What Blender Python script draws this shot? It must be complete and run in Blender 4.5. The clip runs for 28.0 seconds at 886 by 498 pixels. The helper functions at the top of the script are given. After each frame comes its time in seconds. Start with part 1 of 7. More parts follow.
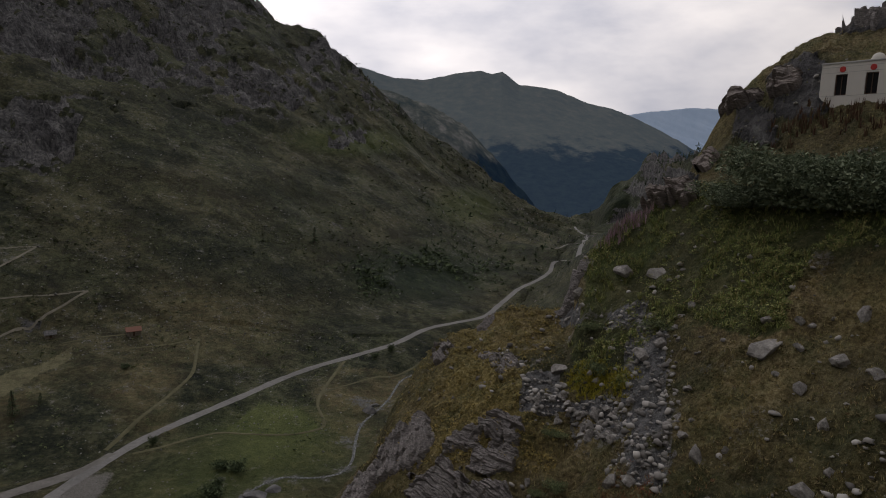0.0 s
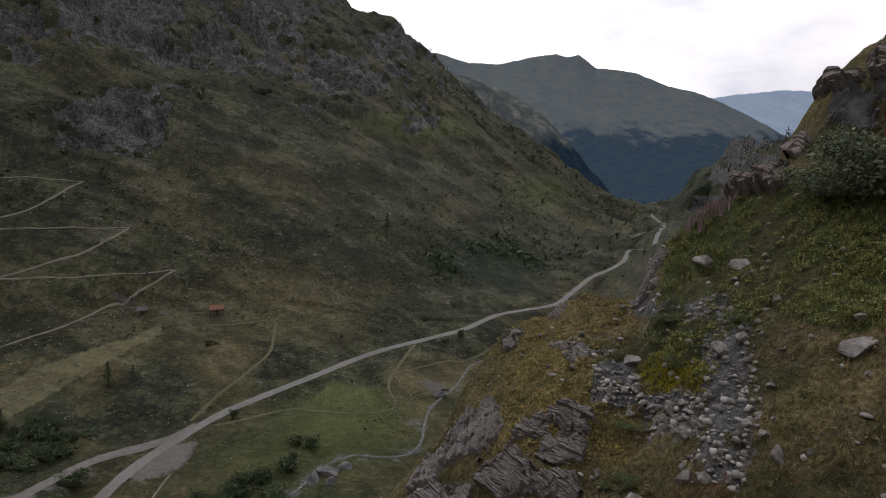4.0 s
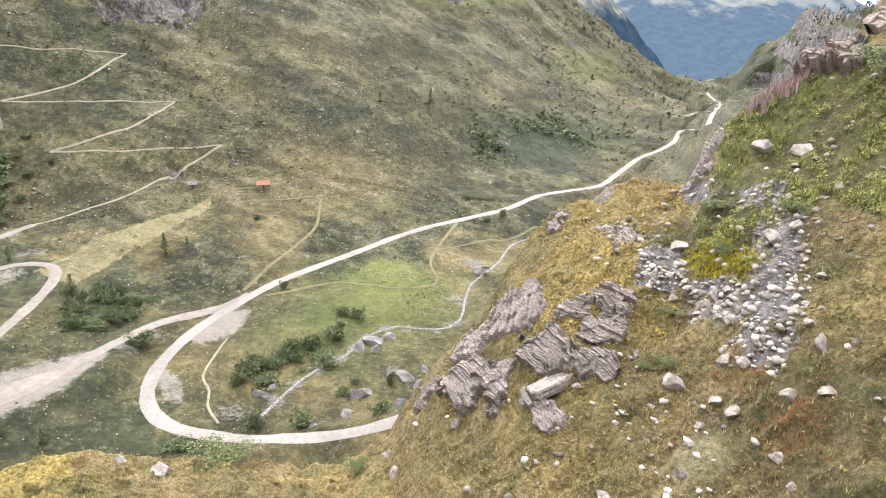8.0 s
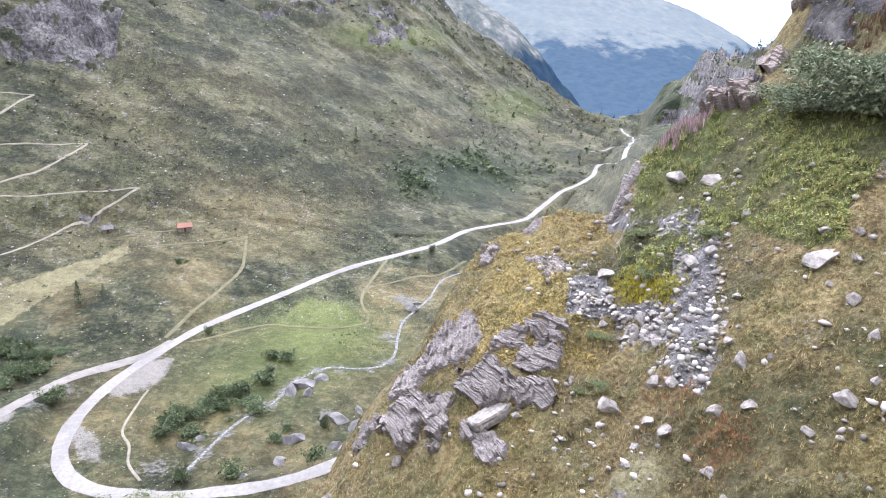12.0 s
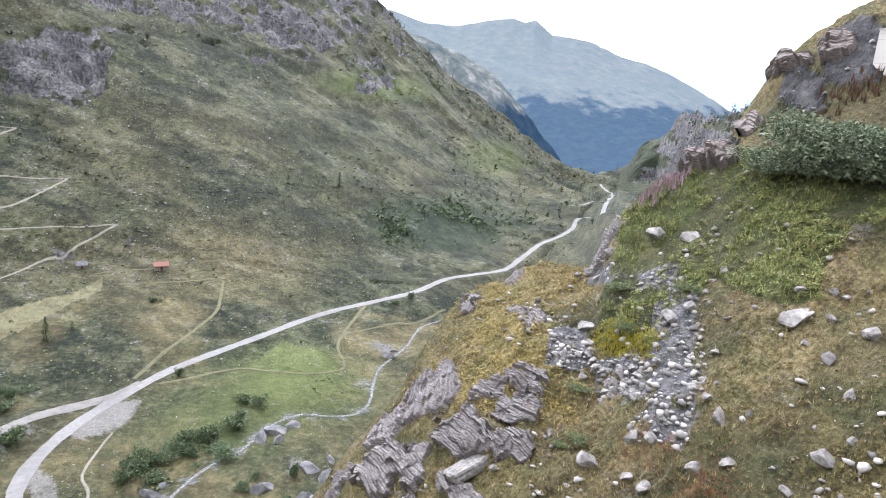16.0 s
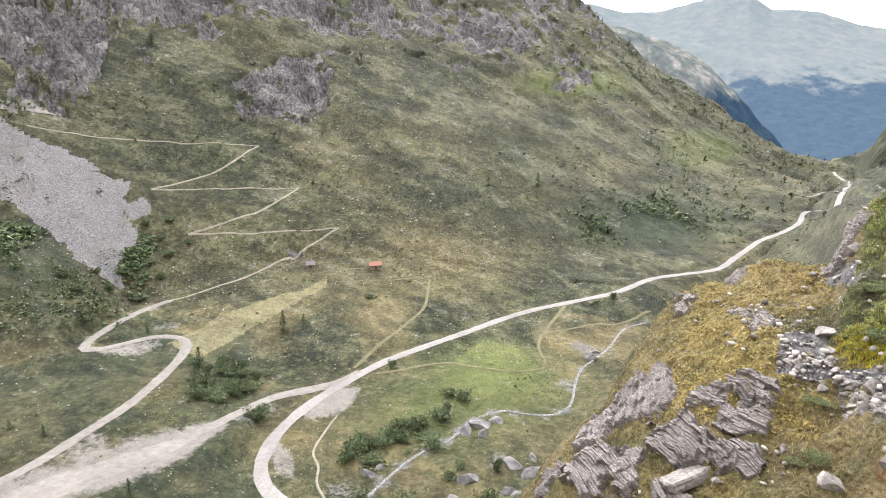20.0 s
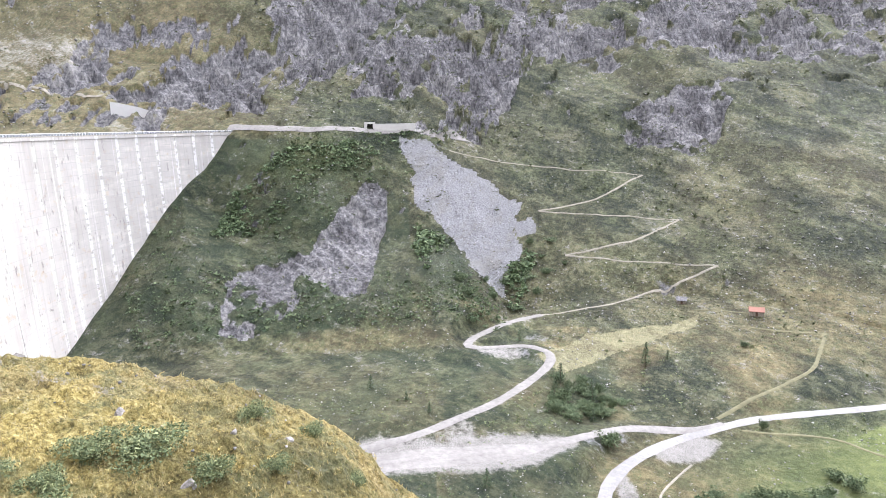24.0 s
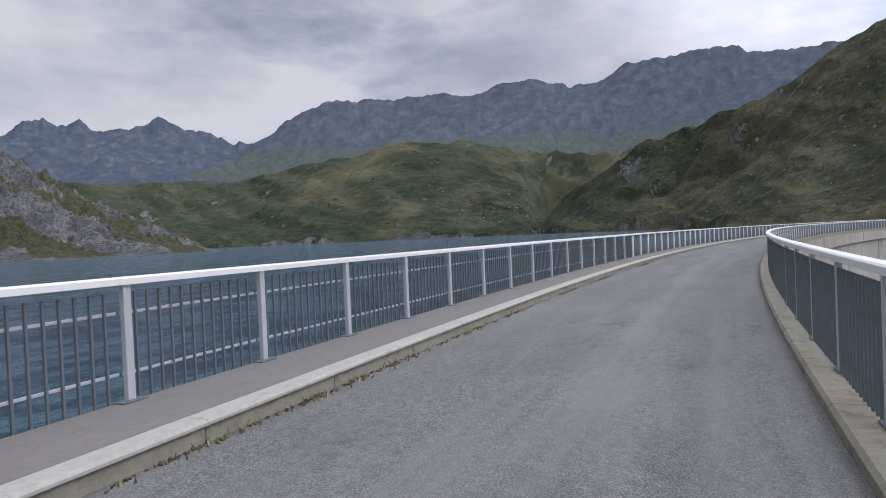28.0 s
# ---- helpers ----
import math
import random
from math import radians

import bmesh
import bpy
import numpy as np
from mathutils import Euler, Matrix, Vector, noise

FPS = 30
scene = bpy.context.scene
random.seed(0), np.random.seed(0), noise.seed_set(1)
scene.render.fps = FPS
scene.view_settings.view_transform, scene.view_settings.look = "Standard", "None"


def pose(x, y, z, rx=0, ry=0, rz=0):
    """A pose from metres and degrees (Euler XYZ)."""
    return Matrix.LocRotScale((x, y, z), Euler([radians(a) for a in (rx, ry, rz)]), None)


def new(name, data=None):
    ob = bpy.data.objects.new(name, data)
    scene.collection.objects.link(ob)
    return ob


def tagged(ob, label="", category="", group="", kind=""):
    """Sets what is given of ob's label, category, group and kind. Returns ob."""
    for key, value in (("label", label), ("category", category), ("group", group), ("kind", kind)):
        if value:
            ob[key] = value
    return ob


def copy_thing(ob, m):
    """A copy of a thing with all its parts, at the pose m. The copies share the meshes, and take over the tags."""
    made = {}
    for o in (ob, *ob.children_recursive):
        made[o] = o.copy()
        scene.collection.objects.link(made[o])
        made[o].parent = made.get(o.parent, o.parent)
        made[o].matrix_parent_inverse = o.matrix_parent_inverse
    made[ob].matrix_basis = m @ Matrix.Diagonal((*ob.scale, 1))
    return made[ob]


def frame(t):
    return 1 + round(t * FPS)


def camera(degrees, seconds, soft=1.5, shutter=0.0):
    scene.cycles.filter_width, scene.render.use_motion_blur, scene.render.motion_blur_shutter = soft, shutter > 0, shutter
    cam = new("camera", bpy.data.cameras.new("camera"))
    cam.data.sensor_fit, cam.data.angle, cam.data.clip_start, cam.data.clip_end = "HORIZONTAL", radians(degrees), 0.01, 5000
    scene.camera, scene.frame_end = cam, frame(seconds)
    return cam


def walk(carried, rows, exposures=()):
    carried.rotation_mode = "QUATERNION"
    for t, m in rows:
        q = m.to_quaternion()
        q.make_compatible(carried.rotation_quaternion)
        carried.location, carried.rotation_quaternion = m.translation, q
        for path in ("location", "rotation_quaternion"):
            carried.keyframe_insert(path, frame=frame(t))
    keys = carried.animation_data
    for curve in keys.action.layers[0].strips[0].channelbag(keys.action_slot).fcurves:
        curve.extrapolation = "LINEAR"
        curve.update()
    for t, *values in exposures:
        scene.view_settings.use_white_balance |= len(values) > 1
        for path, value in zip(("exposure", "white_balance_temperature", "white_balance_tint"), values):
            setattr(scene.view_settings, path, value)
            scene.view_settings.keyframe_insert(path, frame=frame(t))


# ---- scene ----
# ---- camera: it stands at the downstream handrail of the dam and turns ----
# seconds, x, y, z, azimuth (left of +y), elevation, roll
PATH = (
    (0.0, 0.66, 1.51, 1.57, -19.97, -8.81, 1.60),
    (0.5, 0.69, 1.54, 1.54, -18.67, -8.67, 2.08),
    (1.0, 0.74, 1.64, 1.56, -19.66, -9.67, 1.40),
    (1.5, 0.86, 1.71, 1.62, -17.93, -9.96, 1.88),
    (2.0, 0.85, 1.76, 1.66, -16.48, -11.21, 3.06),
    (2.5, 0.74, 1.83, 1.64, -11.77, -11.98, -0.22),
    (3.0, 0.67, 1.72, 1.58, -11.15, -10.97, -0.66),
    (3.5, 0.61, 1.62, 1.55, -12.08, -10.56, 0.41),
    (5.5, 0.71, 1.49, 1.70, -16.38, -9.36, 1.98),
    (6.0, 0.60, 1.40, 1.70, -14.37, -9.57, 1.83),
    (6.5, 0.33, 1.46, 1.68, -14.28, -17.83, 1.75),
    (7.0, 0.51, 1.58, 1.71, -14.82, -19.36, 1.26),
    (7.5, 0.45, 1.63, 1.71, -14.04, -20.69, 2.03),
    (8.0, 0.30, 1.79, 1.75, -10.00, -21.15, 1.53),
    (8.5, 0.22, 1.50, 1.79, -6.75, -21.13, 0.10),
    (9.0, 0.08, 1.37, 1.76, -9.72, -20.62, 1.69),
    (9.5, -0.08, 1.55, 1.74, -13.60, -18.88, 0.97),
    (10.0, -0.04, 1.65, 1.76, -12.30, -17.69, 0.45),
    (10.5, -0.18, 1.49, 1.74, -10.57, -17.62, 0.58),
    (11.0, -0.27, 1.41, 1.74, -13.94, -17.99, 0.55),
    (11.5, -0.27, 1.45, 1.74, -16.08, -17.31, 2.08),
    (12.0, -0.16, 1.47, 1.75, -16.58, -17.69, 1.76),
    (12.5, -0.13, 1.48, 1.75, -15.98, -17.34, -0.76),
    (14.5, -0.26, 1.47, 1.71, -15.00, -15.46, 0.34),
    (15.0, -0.34, 1.37, 1.69, -13.00, -14.13, 0.84),
    (15.5, -0.45, 1.37, 1.71, -16.56, -14.36, 1.62),
    (16.0, -0.44, 1.39, 1.73, -18.26, -13.31, 4.13),
    (16.5, -0.39, 1.38, 1.76, -18.01, -11.62, 2.64),
    (17.0, -0.51, 1.45, 1.77, -13.94, -10.83, 2.75),
    (17.5, -0.73, 1.38, 1.76, -12.26, -12.12, 2.49),
    (18.0, -0.96, 1.43, 1.76, -10.90, -11.99, 1.23),
    (18.5, -1.18, 1.50, 1.74, -3.95, -12.49, 0.52),
    (19.0, -1.17, 1.52, 1.72, -0.05, -11.62, -0.35),
    (19.5, -1.16, 1.32, 1.70, 1.01, -13.94, -0.95),
    (20.0, -1.18, 1.25, 1.71, -0.18, -13.90, -0.65),
    (20.5, -1.38, 1.42, 1.72, -0.07, -13.16, 0.72),
    (22.5, -1.14, 1.40, 1.71, -3.88, -16.32, 1.88),
    (23.0, -1.09, 1.23, 1.69, 7.03, -15.52, -1.22),
    (23.5, -1.02, 1.13, 1.69, 22.55, -12.72, -1.22),
    (24.0, -0.92, 0.99, 1.69, 32.98, -10.88, -1.01),
    (24.5, -0.98, 1.05, 1.67, 40.43, -9.94, -1.58),
    (25.0, -1.03, 1.01, 1.67, 47.89, -9.02, -1.24),
    (25.5, -1.08, 0.93, 1.66, 54.46, -8.38, -2.21),
    (26.0, -0.96, 0.91, 1.63, 64.98, -6.21, -2.57),
    (26.5, -1.25, 0.79, 1.64, 80.77, -2.70, -1.73),
    (27.0, -1.21, 0.52, 1.66, 97.10, -2.38, -2.12),
    (27.5, -1.44, 0.13, 1.69, 107.62, -2.11, -3.99),
    (28.0, -1.64, -0.15, 1.67, 118.84, -1.07, -2.47),
)
cam = camera(69.3, 28.0, 0.95)
# seconds, stops, kelvin, tint: the clip's camera meters on the sky or on the ground as it turns
KELVIN = ((0, 6700), (3, 6850), (5.5, 6400), (6.3, 6500), (7, 7650), (8, 7000), (9, 6300), (10, 6200), (12, 6000), (16, 6000), (18.5, 6200), (20, 6750), (22.5, 6500), (23, 6100), (25, 6050), (27, 5750), (28, 5950))
TINT = ((0, 16), (7, 16), (9, 18), (10.5, 23), (12.5, 22), (16, 17), (20, 16), (24, 19), (28, 16))
EXPO = [(t, e, float(np.interp(t, *zip(*KELVIN))), float(np.interp(t, *zip(*TINT)))) for t, e in ((0.0, -2.00), (1.0, -2.00), (2.0, -1.70), (2.5, -1.25), (3.0, -0.90), (3.5, -1.10), (5.5, -1.95), (6.0, -1.95), (6.5, -1.25), (7.0, 0.45), (7.5, 1.00), (8.0, 1.30), (9.0, 1.25), (12.5, 1.30), (14.5, 1.25), (16.0, 1.00), (16.5, 0.05), (17.0, -0.85), (17.5, -1.30), (18.1, -1.25), (18.5, -0.55), (19.0, 0.35), (19.5, 0.95), (20.0, 1.15), (22.5, 1.15), (23.0, 1.2), (24.0, 1.42), (25.0, 1.02), (25.5, 0.35), (26.0, -0.40), (26.3, -0.70), (26.6, -0.97), (27.0, -1.17), (27.5, -0.97), (28.0, -0.72))]
walk(cam, [(t, pose(x, y, z, 90 + el, 0, az) @ pose(0, 0, 0, 0, 0, ro)) for t, x, y, z, az, el, ro in PATH], EXPO)

# ---- world, sun ----
SUN_AZ, SUN_EL = radians(-8), radians(42)
world = bpy.data.worlds.new("sky")
scene.world = world
world.use_nodes = True
wn, wl = world.node_tree.nodes, world.node_tree.links
wn.clear()


def wnode(kind, **values):
    n = wn.new(kind)
    for k, v in values.items():
        n.inputs[k].default_value = v
    return n


w_out = wn.new("ShaderNodeOutputWorld")
w_bg = wn.new("ShaderNodeBackground")
w_sky = wn.new("ShaderNodeTexSky")
w_sky.sky_type, w_sky.sun_disc = "NISHITA", False
w_sky.sun_elevation, w_sky.sun_rotation = SUN_EL, SUN_AZ
w_sky.altitude = 2200
w_tc = wn.new("ShaderNodeTexCoord")
w_map = wn.new("ShaderNodeMapping")
w_map.inputs["Scale"].default_value = (1.0, 1.0, 2.6)
w_n1 = wnode("ShaderNodeTexNoise", Scale=1.7, Detail=8.0, Roughness=0.55)
w_n2 = wnode("ShaderNodeTexNoise", Scale=2.8, Detail=7.0, Roughness=0.55)
w_cover = wn.new("ShaderNodeMapRange")
w_cover.inputs["From Min"].default_value, w_cover.inputs["From Max"].default_value = 0.30, 0.46
w_shade = wn.new("ShaderNodeValToRGB")
w_shade.color_ramp.elements[0].position, w_shade.color_ramp.elements[0].color = 0.34, (0.58, 0.61, 0.68, 1)
w_shade.color_ramp.elements[1].position, w_shade.color_ramp.elements[1].color = 0.60, (1.02, 1.01, 1.0, 1)
w_scale = wnode("ShaderNodeVectorMath")
w_scale.operation = "SCALE"
w_scale.inputs["Scale"].default_value = 0.11
w_mix = wn.new("ShaderNodeMixRGB")
wl.new(w_tc.outputs["Generated"], w_map.inputs["Vector"])
wl.new(w_map.outputs["Vector"], w_n1.inputs["Vector"])
wl.new(w_map.outputs["Vector"], w_n2.inputs["Vector"])
wl.new(w_n1.outputs["Fac"], w_cover.inputs["Value"])
wl.new(w_n2.outputs["Fac"], w_shade.inputs["Fac"])
wl.new(w_sky.outputs["Color"], w_scale.inputs[0])
wl.new(w_cover.outputs["Result"], w_mix.inputs["Fac"])
wl.new(w_scale.outputs["Vector"], w_mix.inputs["Color1"])
wl.new(w_shade.outputs["Color"], w_mix.inputs["Color2"])
w_dot = wn.new("ShaderNodeVectorMath")
w_dot.operation = "DOT_PRODUCT"
w_dot.inputs[1].default_value = (math.sin(SUN_AZ) * math.cos(SUN_EL), math.cos(SUN_AZ) * math.cos(SUN_EL), math.sin(SUN_EL))
w_halo = wn.new("ShaderNodeMapRange")
w_halo.inputs["From Min"].default_value, w_halo.inputs["From Max"].default_value = 0.10, 1.0
w_halo.inputs["To Min"].default_value, w_halo.inputs["To Max"].default_value = 1.0, 5.0
w_lit = wn.new("ShaderNodeVectorMath")
w_lit.operation = "SCALE"
wl.new(w_tc.outputs["Generated"], w_dot.inputs[0])
wl.new(w_dot.outputs["Value"], w_halo.inputs["Value"])
wl.new(w_mix.outputs["Color"], w_lit.inputs[0])
wl.new(w_halo.outputs["Result"], w_lit.inputs["Scale"])
wl.new(w_lit.outputs["Vector"], w_bg.inputs["Color"])
w_bg.inputs["Strength"].default_value = 1.05
wl.new(w_bg.outputs["Background"], w_out.inputs["Surface"])

sun_data = bpy.data.lights.new("sun", "SUN")
sun_data.energy, sun_data.angle, sun_data.color = 1.0, radians(10), (1.0, 0.97, 0.92)
sun = new("sun", sun_data)
sun.rotation_euler = Vector((math.sin(SUN_AZ) * math.cos(SUN_EL), math.cos(SUN_AZ) * math.cos(SUN_EL), math.sin(SUN_EL))).to_track_quat("Z", "Y").to_euler()

# ---- materials ----
class Mat:
    """A node material and short ways to wire it."""

    def __init__(self, name, rough=0.8, metal=0.0):
        self.m = bpy.data.materials.new(name)
        self.m.use_nodes = True
        self.n, self.l = self.m.node_tree.nodes, self.m.node_tree.links
        self.b = self.n["Principled BSDF"]
        self.b.inputs["Roughness"].default_value = rough
        self.b.inputs["Metallic"].default_value = metal
        self.b.inputs["Specular IOR Level"].default_value = 0.25
        self.tc = None

    def node(self, kind, **values):
        n = self.n.new(kind)
        for k, v in values.items():
            n.inputs[k].default_value = v
        return n

    def coords(self, which="Object", scale=(1, 1, 1), turn=(0, 0, 0)):
        if self.tc is None:
            self.tc = self.n.new("ShaderNodeTexCoord")
        mp = self.node("ShaderNodeMapping", Scale=scale, Rotation=turn)
        self.l.new(self.tc.outputs[which], mp.inputs["Vector"])
        return mp.outputs["Vector"]

    def noise(self, scale, detail=4.0, rough=0.55, at=None, stretch=(1, 1, 1), turn=(0, 0, 0)):
        t = self.node("ShaderNodeTexNoise", Scale=scale, Detail=detail, Roughness=rough)
        self.l.new(at or self.coords(scale=stretch, turn=turn), t.inputs["Vector"])
        return t.outputs["Fac"]

    def ramp(self, fac, *stops):
        r = self.n.new("ShaderNodeValToRGB")
        e = r.color_ramp.elements
        while len(e) < len(stops):
            e.new(0.5)
        for k, (p, c) in zip(e, stops):
            k.position, k.color = p, (*c, 1)
        self.l.new(fac, r.inputs["Fac"])
        return r.outputs["Color"]

    def span(self, fac, lo, hi, a=0.0, b=1.0):
        r = self.node("ShaderNodeMapRange")
        r.inputs["From Min"].default_value, r.inputs["From Max"].default_value = lo, hi
        r.inputs["To Min"].default_value, r.inputs["To Max"].default_value = a, b
        self.l.new(fac, r.inputs["Value"])
        return r.outputs["Result"]

    def mix(self, fac, a, b, how="MIX"):
        x = self.n.new("ShaderNodeMixRGB")
        x.blend_type = how
        for v, k in ((fac, "Fac"), (a, "Color1"), (b, "Color2")):
            if isinstance(v, (int, float)):
                x.inputs[k].default_value = v
            elif isinstance(v, tuple):
                x.inputs[k].default_value = (*v, 1)
            else:
                self.l.new(v, x.inputs[k])
        return x.outputs["Color"]

    def math(self, op, a, b=0.5):
        x = self.n.new("ShaderNodeMath")
        x.operation = op
        for i, v in enumerate((a, b)):
            if isinstance(v, (int, float)):
                x.inputs[i].default_value = v
            else:
                self.l.new(v, x.inputs[i])
        return x.outputs["Value"]

    def attr(self, name):
        a = self.n.new("ShaderNodeAttribute")
        a.attribute_name = name
        s = self.n.new("ShaderNodeSeparateColor")
        self.l.new(a.outputs["Color"], s.inputs["Color"])
        return s.outputs["Red"], s.outputs["Green"], s.outputs["Blue"]

    def up(self):
        g = self.n.new("ShaderNodeNewGeometry")
        s = self.n.new("ShaderNodeSeparateXYZ")
        self.l.new(g.outputs["Normal"], s.inputs["Vector"])
        return s.outputs["Z"]

    def island(self):
        return self.n.new("ShaderNodeNewGeometry").outputs["Random Per Island"]

    def any_one(self):
        return self.n.new("ShaderNodeObjectInfo").outputs["Random"]

    def color(self, c):
        if isinstance(c, tuple):
            self.b.inputs["Base Color"].default_value = (*c, 1)
        else:
            self.l.new(c, self.b.inputs["Base Color"])
        return self

    def rough(self, r):
        self.l.new(r, self.b.inputs["Roughness"])
        return self

    def bump(self, h, strength=0.4, dist=0.02):
        x = self.node("ShaderNodeBump", Strength=strength, Distance=dist)
        self.l.new(h, x.inputs["Height"])
        self.l.new(x.outputs["Normal"], self.b.inputs["Normal"])
        return self

    def glow(self, c, s):
        self.b.inputs["Emission Color"].default_value = (*c, 1)
        self.b.inputs["Emission Strength"].default_value = s
        return self


def ground_material():
    """Alpine turf, dry grass, bare rock and scree, mixed by the cover that the ground carries."""
    m = Mat("alpine_ground", 0.95)
    rock_a, dry_a, scree_a = m.attr("cover")
    lush_a, wood_shade_a, path_a = m.attr("cover_b")
    gold_a, fine_a, dust_a = m.attr("cover_c")
    patch = m.noise(0.03, 7, 0.66)
    tuft = m.noise(0.5, 8, 0.74)
    fine = m.noise(3.4, 6, 0.74)
    far_tuft = m.noise(0.16, 8, 0.76)
    mott = m.math("ADD", m.math("MULTIPLY", tuft, 0.5), m.math("MULTIPLY", far_tuft, 0.5))
    mott = m.math("ADD", mott, m.math("MULTIPLY", m.math("SUBTRACT", fine_a, 0.5), 0.12))
    green = m.ramp(mott, (0.39, (0.008, 0.012, 0.006)), (0.46, (0.027, 0.034, 0.016)), (0.53, (0.056, 0.066, 0.031)), (0.60, (0.108, 0.112, 0.062)))
    heath = m.ramp(mott, (0.41, (0.006, 0.010, 0.005)), (0.49, (0.024, 0.030, 0.014)), (0.59, (0.080, 0.080, 0.045)))
    turf = m.mix(1.0, m.mix(m.span(patch, 0.38, 0.55), green, heath), (0.83, 0.84, 0.78), "MULTIPLY")
    gold = m.ramp(fine, (0.36, (0.08, 0.06, 0.016)), (0.46, (0.23, 0.18, 0.050)), (0.56, (0.37, 0.30, 0.10)), (0.68, (0.52, 0.45, 0.20)))
    straw = m.ramp(m.mix(0.5, fine, mott), (0.38, (0.045, 0.033, 0.015)), (0.46, (0.135, 0.102, 0.047)), (0.53, (0.235, 0.185, 0.090)), (0.62, (0.40, 0.335, 0.19)))
    dry = m.mix(gold_a, straw, gold)
    dry = m.mix(m.span(m.noise(0.28, 6, 0.66), 0.46, 0.62, 0.0, 0.8), dry, m.ramp(fine, (0.34, (0.030, 0.036, 0.012)), (0.50, (0.092, 0.098, 0.036)), (0.66, (0.19, 0.18, 0.085))))
    col = m.mix(m.math("MULTIPLY", dry_a, 0.92), turf, dry)
    lush = m.ramp(m.mix(0.5, mott, fine), (0.38, (0.026, 0.040, 0.011)), (0.5, (0.078, 0.098, 0.028)), (0.62, (0.15, 0.165, 0.058)))
    col = m.mix(lush_a, col, lush)
    wood = m.ramp(m.noise(0.09, 8, 0.75), (0.35, (0.006, 0.012, 0.008)), (0.55, (0.022, 0.036, 0.016)), (0.7, (0.07, 0.075, 0.035)))
    col = m.mix(wood_shade_a, col, wood)
    grain = m.noise(0.5, 8, 0.66, stretch=(1.0, 1.0, 0.3), turn=(0.10, -0.12, 0.0))
    rock = m.ramp(grain, (0.38, (0.042, 0.042, 0.044)), (0.46, (0.078, 0.077, 0.078)), (0.54, (0.118, 0.116, 0.114)), (0.64, (0.185, 0.180, 0.174)))
    bands = m.noise(0.16, 8, 0.68, stretch=(0.5, 0.5, 4.5), turn=(0.16, -0.20, 0.0))
    rock = m.mix(m.span(bands, 0.38, 0.50, 0.75, 0.0), rock, (0.030, 0.030, 0.033))
    pale = m.span(m.noise(0.9, 7, 0.72, stretch=(0.7, 0.7, 2.0), turn=(0.1, 0.16, 0)), 0.54, 0.66, 0.0, 0.55)
    rock = m.mix(m.math("MULTIPLY", pale, 0.6), rock, (0.28, 0.268, 0.255))
    # soft light gives the crags little shading, so light and dark faces are painted
    face = m.noise(0.045, 5, 0.62, stretch=(1.0, 1.0, 0.6))
    rock = m.mix(m.span(face, 0.52, 0.60, 0.0, 0.5), rock, m.ramp(grain, (0.42, (0.10, 0.098, 0.098)), (0.58, (0.25, 0.24, 0.225))))
    rock = m.mix(m.span(face, 0.49, 0.40, 0.0, 0.7), rock, m.ramp(grain, (0.40, (0.021, 0.020, 0.022)), (0.62, (0.108, 0.103, 0.103))))
    stone = m.span(m.math("ADD", m.math("MULTIPLY", fine, 0.35), m.math("ADD", m.math("MULTIPLY", m.noise(0.22, 9, 0.78), 0.65), m.math("MULTIPLY", m.math("SUBTRACT", fine_a, 0.5), 0.09))), 0.575, 0.605)
    col = m.mix(m.math("MULTIPLY", stone, 0.65), col, m.ramp(grain, (0.40, (0.08, 0.078, 0.075)), (0.60, (0.26, 0.25, 0.235))))
    col = m.mix(m.span(m.math("ADD", rock_a, m.math("MULTIPLY", m.math("SUBTRACT", m.noise(0.16, 8, 0.70), 0.5), 0.5)), 0.36, 0.54), col, rock)
    rubble = m.ramp(m.noise(1.3, 8, 0.78), (0.40, (0.062, 0.063, 0.065)), (0.50, (0.125, 0.126, 0.128)), (0.60, (0.215, 0.213, 0.21)))
    rubble = m.mix(m.span(m.noise(0.14, 7, 0.7, stretch=(1.0, 0.35, 0.35), turn=(0, 0, 0.5)), 0.48, 0.62, 0.0, 0.75), rubble, m.ramp(fine, (0.4, (0.07, 0.070, 0.062)), (0.6, (0.17, 0.165, 0.15))))
    col = m.mix(m.span(m.math("ADD", scree_a, m.math("MULTIPLY", m.math("SUBTRACT", mott, 0.5), 1.7)), 0.40, 0.56), col, rubble)
    trod = m.ramp(fine, (0.36, (0.12, 0.11, 0.055)), (0.64, (0.25, 0.235, 0.135)))
    col = m.mix(m.span(m.math("ADD", path_a, m.math("MULTIPLY", m.math("SUBTRACT", mott, 0.5), 1.2)), 0.25, 0.75), col, trod)
    grit = m.ramp(m.mix(0.4, fine, mott), (0.38, (0.09, 0.086, 0.076)), (0.50, (0.175, 0.168, 0.15)), (0.62, (0.25, 0.24, 0.22)))
    col = m.mix(m.span(m.math("ADD", dust_a, m.math("MULTIPLY", m.math("SUBTRACT", mott, 0.5), 2.2)), 0.35, 0.75), col, grit)
    m.color(col)
    m.bump(m.math("ADD", m.math("ADD", mott, m.math("MULTIPLY", fine, 0.3)), m.math("MULTIPLY", m.math("MULTIPLY", grain, rock_a), 1.4)), 1.0, 1.6)
    return m.m


def concrete_material(name, light, dark, streak=0.0):
    m = Mat(name, 0.85)
    base = m.mix(m.noise(0.35, 6, 0.6), dark, light)
    grit = m.noise(9.0, 5, 0.7)
    col = m.mix(m.span(grit, 0.35, 0.7, 0.0, 0.35), base, tuple(c * 0.62 for c in light))
    m.color(col).bump(grit, 0.3, 0.01)
    return m


